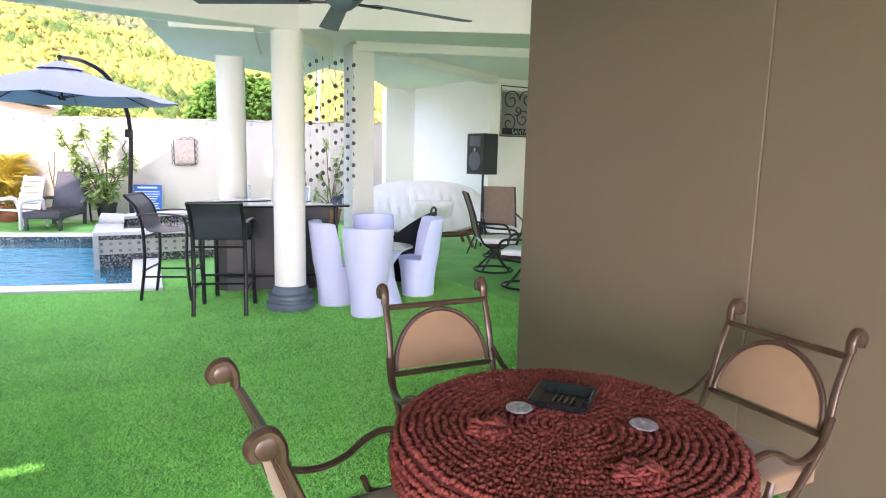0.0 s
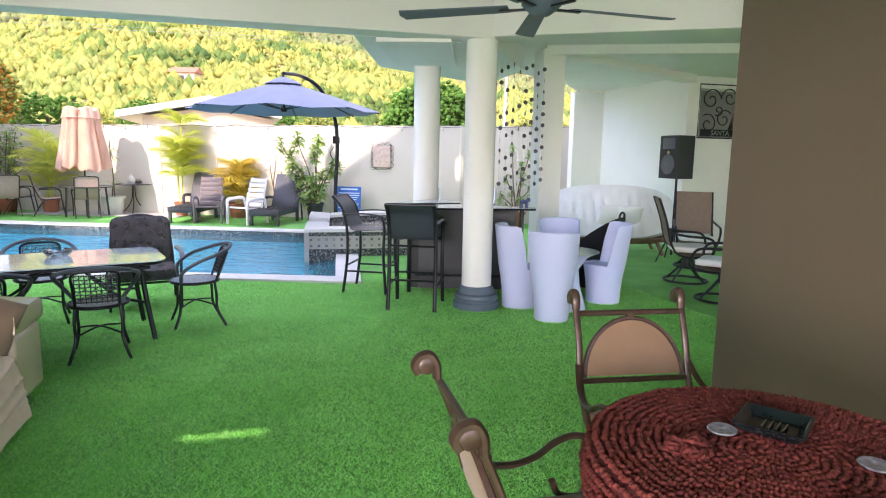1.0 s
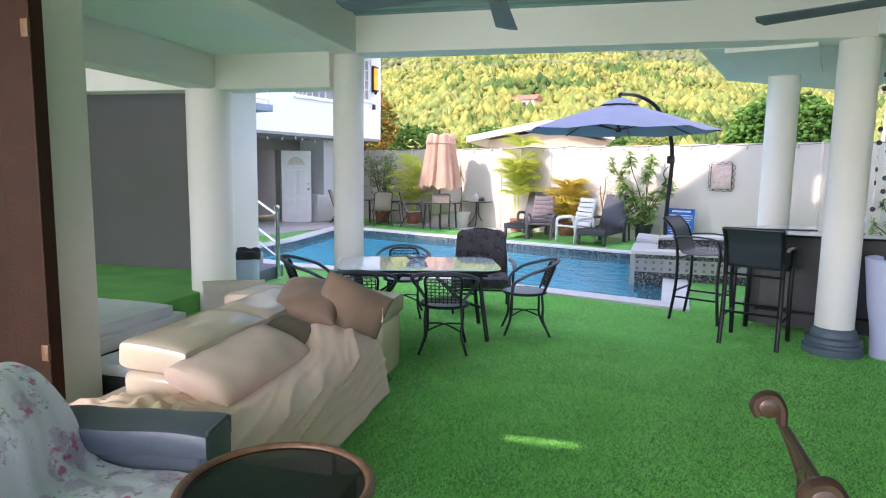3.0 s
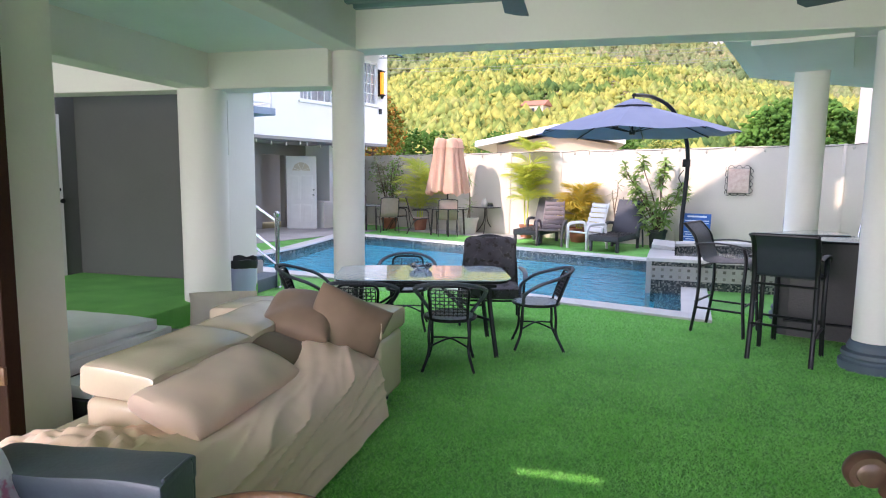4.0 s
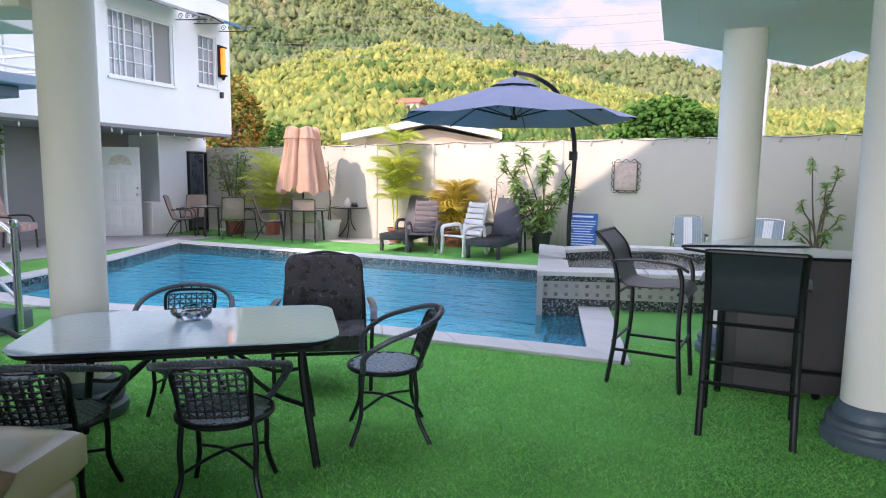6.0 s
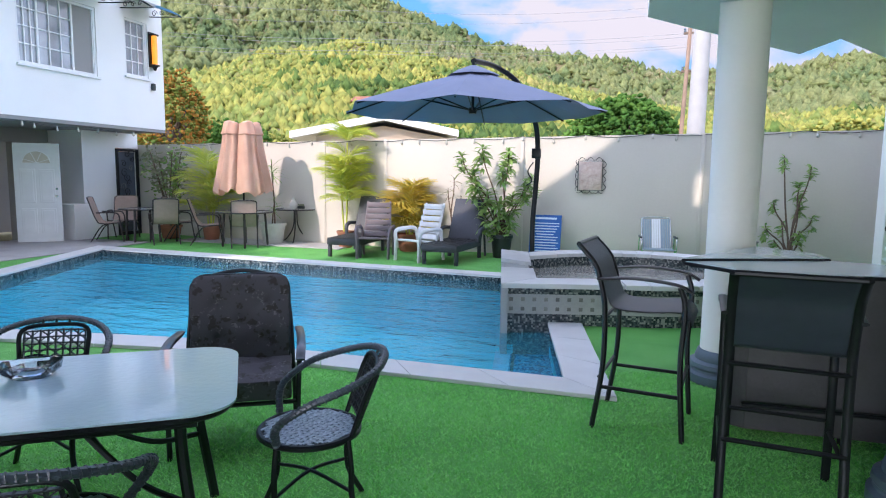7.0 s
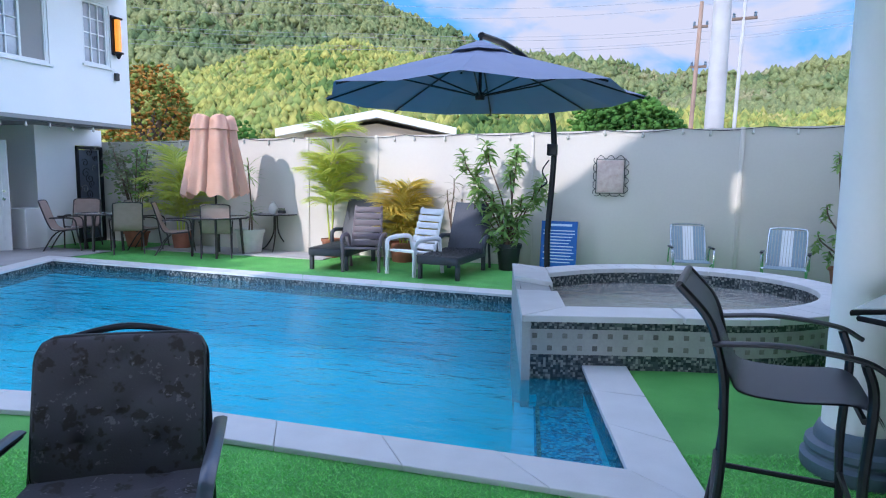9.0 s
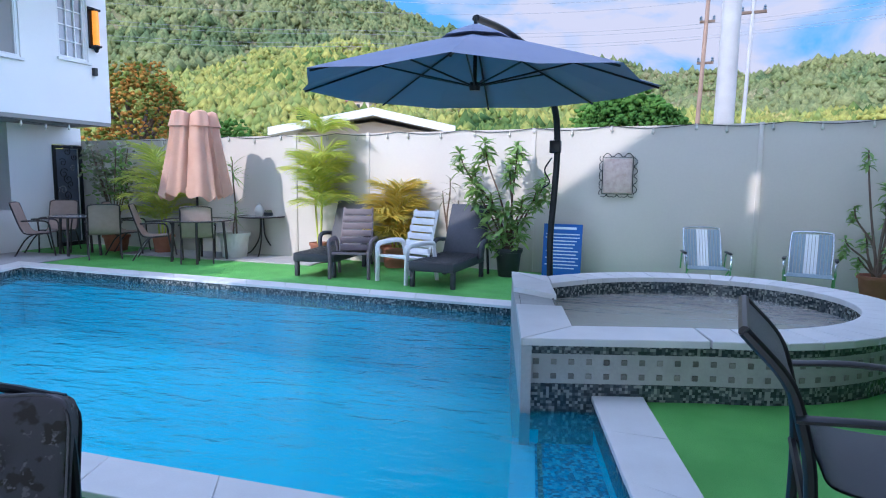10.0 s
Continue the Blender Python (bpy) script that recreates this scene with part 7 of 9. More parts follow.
def lawn_chair(x, y, rz):
    th = thing("lawn_chair", pose(x, y, 0, 0, 0, rz), "folding aluminium lawn chair with striped grey and white webbing", "chair", "folding lawn chairs")
    for sx in (-1, 1):
        bm = B()
        tube(bm, smooth_path([(sx * 0.27, 0.28, 0.0), (sx * 0.27, 0.0, 0.20), (sx * 0.27, -0.28, 0.36)], 4), 0.012, 6)
        part("leg", bm, M["chrome"], th)
        bm = B()
        tube(bm, smooth_path([(sx * 0.30, 0.18, 0.30), (sx * 0.30, 0.1, 0.54), (sx * 0.30, -0.18, 0.56), (sx * 0.29, -0.26, 0.46), (sx * 0.28, -0.22, 0.0)], 5), 0.013, 6)
        part("arm", bm, M["chrome"], th)
    bm = B()
    tube(bm, smooth_path([(-0.25, 0.10, 0.36), (-0.25, 0.34, 0.84), (-0.19, 0.38, 0.92), (0.19, 0.38, 0.92), (0.25, 0.34, 0.84), (0.25, 0.10, 0.36)], 5), 0.013, 8)
    part("back_frame", bm, M["chrome"], th)
    for k in range(12):
        x0 = -0.235 + 0.0396 * k
        bm = B()
        box(bm, x0, -0.004, 0.0, x0 + 0.033, 0.004, 0.60, 0.002, T(0, 0.10, 0.35, -25, 0, 0))
        part("strap", bm, M["white_paint"] if k in (4, 5, 6, 7) else M["webbing"], th, smooth=False)
    for k in range(7):
        bm = B()
        box(bm, -0.262, -0.29 + 0.054 * k, 0.350, 0.262, -0.248 + 0.054 * k, 0.358, 0.002)
        part("seat_strap", bm, M["webbing"], th, smooth=False)
    for sx in (-1, 1):
        bm = B()
        box(bm, sx * 0.30 - 0.025, -0.17, 0.565, sx * 0.30 + 0.025, 0.12, 0.59, 0.008)
        part("arm_rest", bm, M["black_plastic"], th, "dark plastic arm rest")
    for ob in th.children:
        ob.data.transform(Matrix.Diagonal((0.93, 0.93, 0.88, 1)))


lawn_chair(-1.0, 14.9, 6)
lawn_chair(0.17, 14.62, -14)


# ---- plants ----
def leaf_blade(L, w, droop, fold=0.25, n=5):
    """A pointed leaf along +x that bends down; rows of three points."""
    V, F = [], []
    for i in range(n + 1):
        t = i / n
        ww = w * math.sin(math.pi * (0.12 + 0.88 * t)) if i < n else 0.001
        x, z = L * t * (1 - 0.25 * droop * t), -droop * L * t * t * 0.6
        V += [(x, -ww / 2, z + fold * ww), (x, 0, z), (x, ww / 2, z + fold * ww)]
    for i in range(n):
        a = 3 * i
        F += [(a, a + 1, a + 4, a + 3), (a + 1, a + 2, a + 5, a + 4)]
    return np.array(V), F


class Leaves:
    """Gathers many leaves into one mesh."""

    def __init__(self):
        self.V, self.F, self.k = [], [], 0

    def add(self, blade, m, s=1.0):
        v, f = blade
        a = np.array(m.to_3x3()) * s
        self.V.append(v @ a.T + np.array(m.translation))
        self.F += [tuple(i + self.k for i in q) for q in f]
        self.k += len(v)

    def mesh(self):
        return shade(pydata(np.concatenate(self.V).tolist(), self.F))


def pot(parent, r, h, material, label="", m=None):
    bm = B()
    lathe(bm, [(0, 0), (r * 0.72, 0), (r * 0.76, 0.01), (r * 0.95, h * 0.86), (r * 1.05, h * 0.87), (r * 1.06, h), (r * 0.94, h), (r * 0.88, h * 0.85), (0, h * 0.85)], 28, m)
    return part("pot", bm, M[material], parent, label)


def frond(lv, m, L, n, R, wide=0.2):
    """A feather-shaped palm frond along +x from m, drooping."""
    bl = leaf_blade(0.31, 0.016, 0.45, 0.3, 3)
    for i in range(n):
        t = 0.12 + 0.88 * i / n
        p = Vector((L * t * (1 - 0.15 * t), 0, L * 0.45 * t - L * 0.62 * t * t))
        sl = 0.45 - 1.24 * t
        ln = (0.55 + 1.0 * math.sin(math.pi * min(1, t * 0.95 + 0.05))) * wide / 0.2
        for sg in (-1, 1):
            lv.add(bl, m @ Matrix.Translation(p) @ pose(0, 0, 0, 0, -math.degrees(math.atan(sl)) * 0.6, sg * (58 - 25 * t + R.uniform(-8, 8))) @ pose(0, 0, 0, sg * 20, R.uniform(-10, 14), 0), ln)


def palm(x, y, h, seed, n_fronds, pot_r, label, material="leaf_palm", L=0.75, tiers=1):
    R = random.Random(seed)
    th = thing("potted_palm", T(x, y, 0), label, "potted plant", "potted plants along the far wall")
    pot(th, pot_r, 0.34, "terracotta")
    for k in range(3 if tiers > 1 else 4):
        bm = B()
        hh = h * (1.0 if k == 0 else R.uniform(0.35, 0.7))
        dx, dy = R.uniform(-0.1, 0.1), R.uniform(-0.08, 0.08)
        tube(bm, smooth_path([(dx * 0.4, dy * 0.4, 0.25), (dx, dy, hh * 0.6), (dx * 1.3, dy, hh)], 5), 0.016, 7)
        part("stem", bm, M["leaf_palm"], th)
        lv = Leaves()
        zs = [hh] if k else [hh, hh * 0.78, hh * 0.55, hh * 0.42][:2 * tiers]
        for z in zs:
            for i in range(n_fronds):
                a = 360 * i / n_fronds + R.uniform(-20, 20)
                frond(lv, T(dx * 1.2, dy, z - 0.02, 0, 0, a) @ T(0, 0, 0, 0, R.uniform(-68, -28), 0), L * R.uniform(0.75, 1.1), 24, R)
        part("crown", lv.mesh(), M[material], th, "arching feathered fronds")
    return th


palm(-7.02, 15.45, 2.12, 5, 6, 0.17, "tall yellow-green palm in a terracotta pot", tiers=2, L=0.62)
palm(-10.35, 15.55, 1.45, 9, 6, 0.2, "wide golden palm in a terracotta pot", "leaf_palm", L=0.9)
palm(-5.62, 15.42, 0.98, 12, 7, 0.24, "bushy yellowing palm in a low pot", "leaf_yellow", L=0.65)


def rosette_shrub(x, y, seed, tips, pot_args, label, material, leaf=(0.26, 0.045), stems="bark", n=26, group="potted plants along the far wall"):
    """Bare branching stems, each with a whorl of long leaves."""
    R = random.Random(seed)
    th = thing("potted_shrub", T(x, y, 0), label, "potted plant", group)
    z0 = 0.1
    if pot_args:
        pot(th, *pot_args)
        z0 = pot_args[1] * 0.8
    bl = leaf_blade(leaf[0], leaf[1], 0.55, 0.2, 4)
    for tx, ty, tz, s in tips:
        bm = B()
        pts = smooth_path([(R.uniform(-0.04, 0.04), R.uniform(-0.03, 0.03), z0), (tx * 0.35 + R.uniform(-0.05, 0.05), ty * 0.4, z0 + (tz - z0) * 0.45), (tx * 0.85, ty * 0.9, z0 + (tz - z0) * 0.8), (tx, ty, tz)], 5)
        tube(bm, pts, [0.017 - 0.009 * i / (len(pts) - 1) for i in range(len(pts))], 6)
        part("stem", bm, M[stems], th)
        lv = Leaves()
        for i in range(int(n * s)):
            a = i * 137.5 + R.uniform(-15, 15)
            up = R.uniform(-65, 40)
            lv.add(bl, T(tx, ty, tz - R.uniform(0, 0.34) * s, 0, 0, a) @ T(0, 0, 0, 0, up * 0.8 - 5, 0) @ T(0, 0, 0, R.uniform(-30, 30), 0, 0), s * R.uniform(0.7, 1.1))
        part("leaf_whorl", lv.mesh(), M[material], th)
    return th


rosette_shrub(-3.70, 15.14, 21, [(-0.80, 0.05, 1.86, 1.0), (-0.42, 0.1, 2.0, 1.2), (-0.56, 0.0, 1.62, 1.1), (0.08, 0.1, 2.0, 1.2), (0.0, 0.0, 1.72, 1.1), (0.52, 0.05, 1.48, 1.1), (0.40, 0.0, 1.30, 1.0), (-0.5, -0.1, 1.38, 1.2), (-0.28, -0.05, 1.25, 1.2), (-0.03, -0.1, 1.0, 1.3), (0.2, -0.05, 1.15, 1.2), (-0.3, -0.1, 0.78, 1.1), (0.16, -0.1, 0.75, 1.1), (-0.1, -0.05, 0.62, 1.1)], (0.2, 0.42, "black_plastic"), "tall leafy shrub with whorled leaves in a black pot", "leaf_green", (0.21, 0.05), n=46)
rosette_shrub(-4.75, 15.55, 22, [(0, 0, 1.45, 0.9), (-0.12, 0, 1.25, 0.8), (0.15, 0, 1.1, 0.8)], (0.12, 0.2, "black_plastic"), "thin dracaena with few leaves in a pot", "leaf_grey", (0.3, 0.022), n=14)
rosette_shrub(-8.72, 15.45, 23, [(0.0, 0, 1.72, 1.2), (0.08, -0.05, 0.95, 0.9)], (0.27, 0.45, "white_pot"), "slim dracaena with narrow leaves in a white pot", "leaf_green", (0.34, 0.018), n=26)
rosette_shrub(0.95, 14.80, 24, [(-0.10, 0.35, 1.85, 0.7), (-0.22, 0.3, 1.15, 0.7), (-0.35, 0.1, 0.75, 0.7), (0.28, 0.3, 1.7, 0.7), (0.12, 0.25, 1.4, 0.9), (0.15, 0.25, 1.15, 0.8), (-0.1, 0.2, 0.8, 0.7), (0.3, 0.1, 0.9, 0.7), (0.1, -0.1, 0.7, 0.8), (-0.25, -0.1, 0.55, 0.6)], (0.21, 0.32, "terracotta"), "sparse grey-stemmed shrub in a terracotta pot", "leaf_green", (0.19, 0.065), n=40)


def bushy_shrub(x, y, seed, label):
    R = random.Random(seed)
    th = thing("potted_shrub", T(x, y, 0), label, "potted plant", "potted plants along the far wall")
    pot(th, 0.24, 0.3, "terracotta")
    bl = leaf_blade(0.10, 0.045, 0.4, 0.2, 3)
    for k in range(9):
        bm = B()
        a = R.uniform(0, 6.28)
        r = R.uniform(0.15, 0.5)
        tz = R.uniform(1.3, 2.0)
        tube(bm, smooth_path([(0, 0, 0.24), (r * 0.3 * math.cos(a), r * 0.3 * math.sin(a), 0.9), (r * math.cos(a), r * 0.6 * math.sin(a), tz)], 5), 0.011, 6)
        part("stem", bm, M["bark"], th)
        lv = Leaves()
        for i in range(85):
            t = R.random() ** 0.7
            px, py, pz = r * math.cos(a) * (0.4 + 0.6 * t) + R.gauss(0, 0.11), r * 0.6 * math.sin(a) * t + R.gauss(0, 0.09), 0.9 + (tz - 0.85) * t + R.gauss(0, 0.09)
            lv.add(bl, T(px, py, pz, R.uniform(0, 360), R.uniform(-40, 40), R.uniform(0, 360)), R.uniform(0.7, 1.4))
        part("foliage", lv.mesh(), M["leaf_grey" if k % 3 else "leaf_green"], th)


bushy_shrub(-11.45, 15.55, 31, "airy grey-green shrub in a terracotta pot in the corner")


# ---- plaque, sign, string lights ----
def plaque():
    x, z = -2.19, 1.507
    y = wall_at(x)[1]
    th = thing("wall_plaque", T(x, y - 0.02, z), "pink relief tile in a scrolled iron frame on the wall", "plaque")
    bm = B()
    box(bm, -0.20, -0.02, -0.25, 0.20, 0.012, 0.25, 0.008)
    part("tile", bm, M["relief"], th)
    bm = B()
    tube(bm, [(-0.215, -0.02, -0.265), (0.215, -0.02, -0.265), (0.215, -0.02, 0.265), (-0.215, -0.02, 0.265)], 0.008, 6, True)
    part("frame", bm, M["black_metal"], th)

    def scroll(cx, cz, flip, horiz):
        pts = []
        for t in np.linspace(0, 1, 22):
            a = flip * (t - 0.5) * 2 * math.pi * 1.25
            r = 0.038 * (1 - abs(2 * t - 1) * 0.75)
            u, v = (t - 0.5) * 0.15 + r * math.sin(a) * 0.6, r * math.cos(a) * 0.9
            pts.append((cx + (u if horiz else v), -0.02, cz + (v if horiz else u)))
        return pts
    for k in range(3):
        for sg in (-1, 1):
            bm = B()
            tube(bm, scroll(-0.15 + 0.15 * k, sg * 0.295, sg, True), 0.006, 5)
            part("scroll", bm, M["black_metal"], th)
    for k in range(4):
        for sg in (-1, 1):
            bm = B()
            tube(bm, scroll(sg * 0.245, -0.2 + 0.135 * k, sg, False), 0.006, 5)
            part("scroll", bm, M["black_metal"], th)


plaque()


def notice_sign():
    th = thing("notice_sign", T(-2.93, 15.22, 0.0, -8, 0, -3), "blue notice board with white writing leaning on the wall", "sign")
    bm = B()
    box(bm, -0.285, -0.012, 0.0, 0.285, 0.012, 0.80, 0.004)
    b = part("board", bm, M["sign_blue"], th, smooth=False)
    R = random.Random(6)
    for k in range(12):
        bm = B()
        z = 0.69 - 0.05 * k if k else 0.72
        w = 0.2 if k == 0 else R.uniform(0.16, 0.27)
        box(bm, -w, -0.0145, z, w, -0.0115, z + (0.035 if k == 0 else 0.016))
        part("text_line", bm, M["sign_ink"], b, smooth=False)


notice_sign()


def string_lights(name, pts, n, label):
    th = thing(name, T(), label, "string lights", "string lights")
    bm = B()
    path = []
    for p, q in zip(pts, pts[1:]):
        p, q = Vector(p), Vector(q)
        path += [p.lerp(q, t / 6) - Vector((0, 0, 0.045 * math.sin(math.pi * t / 6))) for t in range(6)]
    path.append(Vector(pts[-1]))
    tube(bm, path, 0.006, 5)
    part("cable", bm, M["black_plastic"], th)
    for i in range(n):
        p = path[int((i + 0.5) * (len(path) - 1) / n)]
        bm = B()
        lathe(bm, [(0.012, 0.0), (0.013, -0.03), (0.022, -0.05), (0.024, -0.07), (0.012, -0.09), (0, -0.093)], 10, T(p.x, p.y, p.z))
        part("bulb", bm, M["bulb"], th)


M["bulb"] = mat("clear_bulb", (0.5, 0.48, 0.42), 0.15, var=0.1, bump=0, spec=0.8)
string_lights("string_lights", [(x, wall_at(x, 0.015)[1], wall_top(x) + 0.01) for x in np.arange(-11.5, 3.4, 1.15)], 26, "string of small bulbs along the top of the far wall")
string_lights("string_lights", [(HX + 0.02, y, 2.36) for y in (9.6, 11.0, 12.4, 13.8, 15.2)], 13, "string of small bulbs under the house overhang")


# ---- house fittings ----
def sash_window(y0, y1, z0, z1, cols, rows, label, part_cols):
    th = thing("window", T(HX, 0, 0), label, "window", kind="structure")
    bm = B()
    w = 0.05
    for a, b, c, d in ((y0, y1, z0, z0 + w), (y0, y1, z1 - w, z1), (y0, y0 + w, z0 + w, z1 - w), (y1 - w, y1, z0 + w, z1 - w)):
        box(bm, -0.10, a, c, -0.02, b, d, 0.004)
    part("window_frame", bm, M["white_paint"], th, smooth=False)
    bm = B()
    box(bm, -0.075, y0 + w, z0 + w, -0.068, y1 - w, z1 - w)
    part("pane", bm, M["window_pane"], th, smooth=False)
    bm = B()
    box(bm, -0.10, y0 - 0.04, z0 - 0.05, 0.05, y1 + 0.04, z0 - 0.004, 0.006)
    part("window_sill", bm, M["white_paint"], th, smooth=False)
    n = len(part_cols)
    for k, (a, b, glazed) in enumerate(part_cols):
        ya, yb = y0 + w + (y1 - y0 - 2 * w) * a, y0 + w + (y1 - y0 - 2 * w) * b
        bm = B()
        box(bm, -0.066, yb - 0.02, z0 + w, -0.03, yb + 0.02, z1 - w, 0.003)
        part("mullion", bm, M["white_paint"], th, smooth=False)
        if glazed:
            for i in range(1, cols):
                bm = B()
                y = ya + (yb - ya) * i / cols
                box(bm, -0.066, y - 0.011, z0 + w, -0.04, y + 0.011, z1 - w)
                part("glazing_bar", bm, M["white_paint"], th, smooth=False)
            for j in range(1, rows):
                bm = B()
                z = z0 + w + (z1 - z0 - 2 * w) * j / rows
                box(bm, -0.066, ya, z - 0.011, -0.042, yb, z + 0.011)
                part("glazing_bar", bm, M["white_paint"], th, smooth=False)
        else:
            bm = B()
            box(bm, -0.066, ya + 0.02, z0 + w, -0.055, yb - 0.02, z1 - w)
            part("shutter", bm, M["grey_wall"], th, smooth=False)


sash_window(12.42, 14.12, 3.38, 4.72, 3, 4, "white-framed house window with small panes and a sliding side", [(0.0, 0.24, True), (0.24, 0.70, True), (0.70, 1.0, False)])
sash_window(14.85, 15.49, 3.53, 4.72, 3, 4, "white sash window with small panes", [(0.0, 0.98, True)])


def awning(y0, y1, z):
    th = thing("awning", T(HX, 0, z), "clear awning on black scrolled iron brackets over the window", "awning", "window awnings")
    bm = B()
    prof = smooth_path([(0.0, 0, 0.30), (0.45, 0, 0.20), (0.85, 0, 0.0)], 6)
    for off in (0, 0.012):
        g = [[bm.verts.new((p.x, y, p.z + off)) for p in prof] for y in (y0, y1)]
        for j in range(len(prof) - 1):
            bm.faces.new((g[0][j], g[1][j], g[1][j + 1], g[0][j + 1]))
    part("sheet", bm, M["smoke_glass"], th)
    for y in (y0 + 0.03, y1 - 0.03):
        bm = B()
        tube(bm, prof, 0.013, 6, m=T(0, y, -0.012))
        tube(bm, smooth_path([(0, y, 0.05), (0.4, y, 0.02), (0.82, y, 0.0)], 5), 0.012, 6)
        for cx, r in ((0.14, 0.075), (0.33, 0.06), (0.5, 0.045)):
            tube(bm, [(cx + r * (1 - 0.8 * t) * math.cos(8 * t), y, 0.12 - 0.05 * cx + r * (1 - 0.8 * t) * math.sin(8 * t)) for t in np.linspace(0, 1, 18)], 0.008, 5)
        part("bracket", bm, M["black_metal"], th, "scrolled iron bracket")


awning(12.35, 14.25, 4.80)
awning(14.75, 15.62, 4.84)


def lantern():
    th = thing("wall_lantern", T(HX + 0.02, 15.60, 3.72), "black wall lantern with glowing amber glass", "lantern")
    bm = B()
    box(bm, 0.0, -0.075, 0.76, 0.14, 0.075, 0.80, 0.01)
    box(bm, 0.0, -0.075, 0.10, 0.14, 0.075, 0.14, 0.01)
    lathe(bm, [(0, 0.0), (0.03, 0.02), (0.05, 0.08), (0.09, 0.11)], 12, T(0.07, 0, 0))
    box(bm, -0.02, -0.09, 0.08, 0.012, 0.09, 0.84, 0.006)
    part("body", bm, M["black_metal"], th)
    bm = B()
    lathe(bm, [(0, 0.14), (0.055, 0.14), (0.06, 0.45), (0.055, 0.76), (0, 0.76)], 16, T(0.075, 0, 0))
    part("glass", bm, M["amber"], th, "amber glass, lit")


M["amber"] = mat("amber_glass", (0.85, 0.30, 0.02), 0.3, var=0.4, scale=9, bump=0.2)
_n, _l, _b = nodes_of(M["amber"])
_b.inputs["Emission Color"].default_value, _b.inputs["Emission Strength"].default_value = (1.0, 0.33, 0.02, 1), 0.12
lantern()
bm = B()
box(bm, HX, 15.55, 3.30, HX + 0.07, 15.63, 3.45, 0.01)
tagged(part("wall_box", bm, M["black_plastic"], smooth=False), "small black box on the house corner", "junction box")


def gate():
    th = thing("iron_gate", T(GX + 0.02, 15.88, 0), "dark wrought-iron gate with scrollwork in the doorway", "gate")
    bm = B()
    for a, b, c, d in ((-0.33, -0.28, 0, 2.02), (0.28, 0.33, 0, 2.02), (-0.28, 0.28, 1.96, 2.02), (-0.28, 0.28, 0.0, 0.08)):
        box(bm, -0.03, a, c, 0.03, b, d, 0.004)
    part("gate_frame", bm, M["black_metal"], th, smooth=False)
    R = random.Random(14)
    for k in range(16):
        cy, cz, r = R.uniform(-0.17, 0.17), 0.25 + 0.11 * k, R.uniform(0.06, 0.12)
        sg, a0 = R.choice((-1, 1)), R.uniform(0, 6)
        bm = B()
        tube(bm, [(0, cy + r * (1 - 0.8 * t) * math.cos(a0 + sg * 8 * t), cz + r * (1 - 0.8 * t) * math.sin(a0 + sg * 8 * t)) for t in np.linspace(0, 1, 20)], 0.009, 5)
        part("scroll", bm, M["chrome"] if k % 4 == 0 else M["black_metal"], th)
    bm = B()
    box(bm, -0.06, -0.27, 0.08, -0.05, 0.27, 1.95)
    part("backing", bm, M["grey_vinyl"], th, smooth=False)


gate()


def balcony():
    th = thing("balcony", T(), "house balcony with blue-grey edge and white tube rails", "balcony", kind="structure")
    x1, y1, z = -9.3, 9.3, 2.62
    bm = B()
    box(bm, HX, 4.5, z, x1, y1, z + 0.13, 0.01)
    part("floor_slab", bm, M["balcony_blue"], th, smooth=False)
    bm = B()
    box(bm, HX, 4.5, z - 0.16, x1 - 0.25, y1 - 0.3, z - 0.004, 0.01)
    part("joist_box", bm, M["base_grey"], th, smooth=False)
    for p, q in ((((x1 - 0.06), 4.6), (x1 - 0.06, y1 - 0.06)), ((x1 - 0.06, y1 - 0.06), (HX + 0.1, y1 - 0.06))):
        for zz in (0.22, 0.45, 0.95):
            bm = B()
            tube(bm, [(*p, z + zz), (*q, z + zz)], 0.022, 8)
            part("rail", bm, M["white_paint"], th)
        n = 5 if p[0] == q[0] else 3
        for k in range(n):
            t = k / n
            bm = B()
            tube(bm, [(q[0] + (p[0] - q[0]) * t, q[1] + (p[1] - q[1]) * t, z + 0.13), (q[0] + (p[0] - q[0]) * t, q[1] + (p[1] - q[1]) * t, z + 0.95)], 0.022, 8)
            part("post", bm, M["white_paint"], th)


M["balcony_blue"] = mat("blue_grey_balcony_paint", (0.26, 0.33, 0.42), 0.5, var=0.2, scale=4, bump=0.1)
balcony()
copy_thing(bs, pose(-10.6, 8.9, 2.752, 0, 0, 120))
copy_thing(pc, pose(-10.2, 8.2, 2.752, 0, 0, 60))

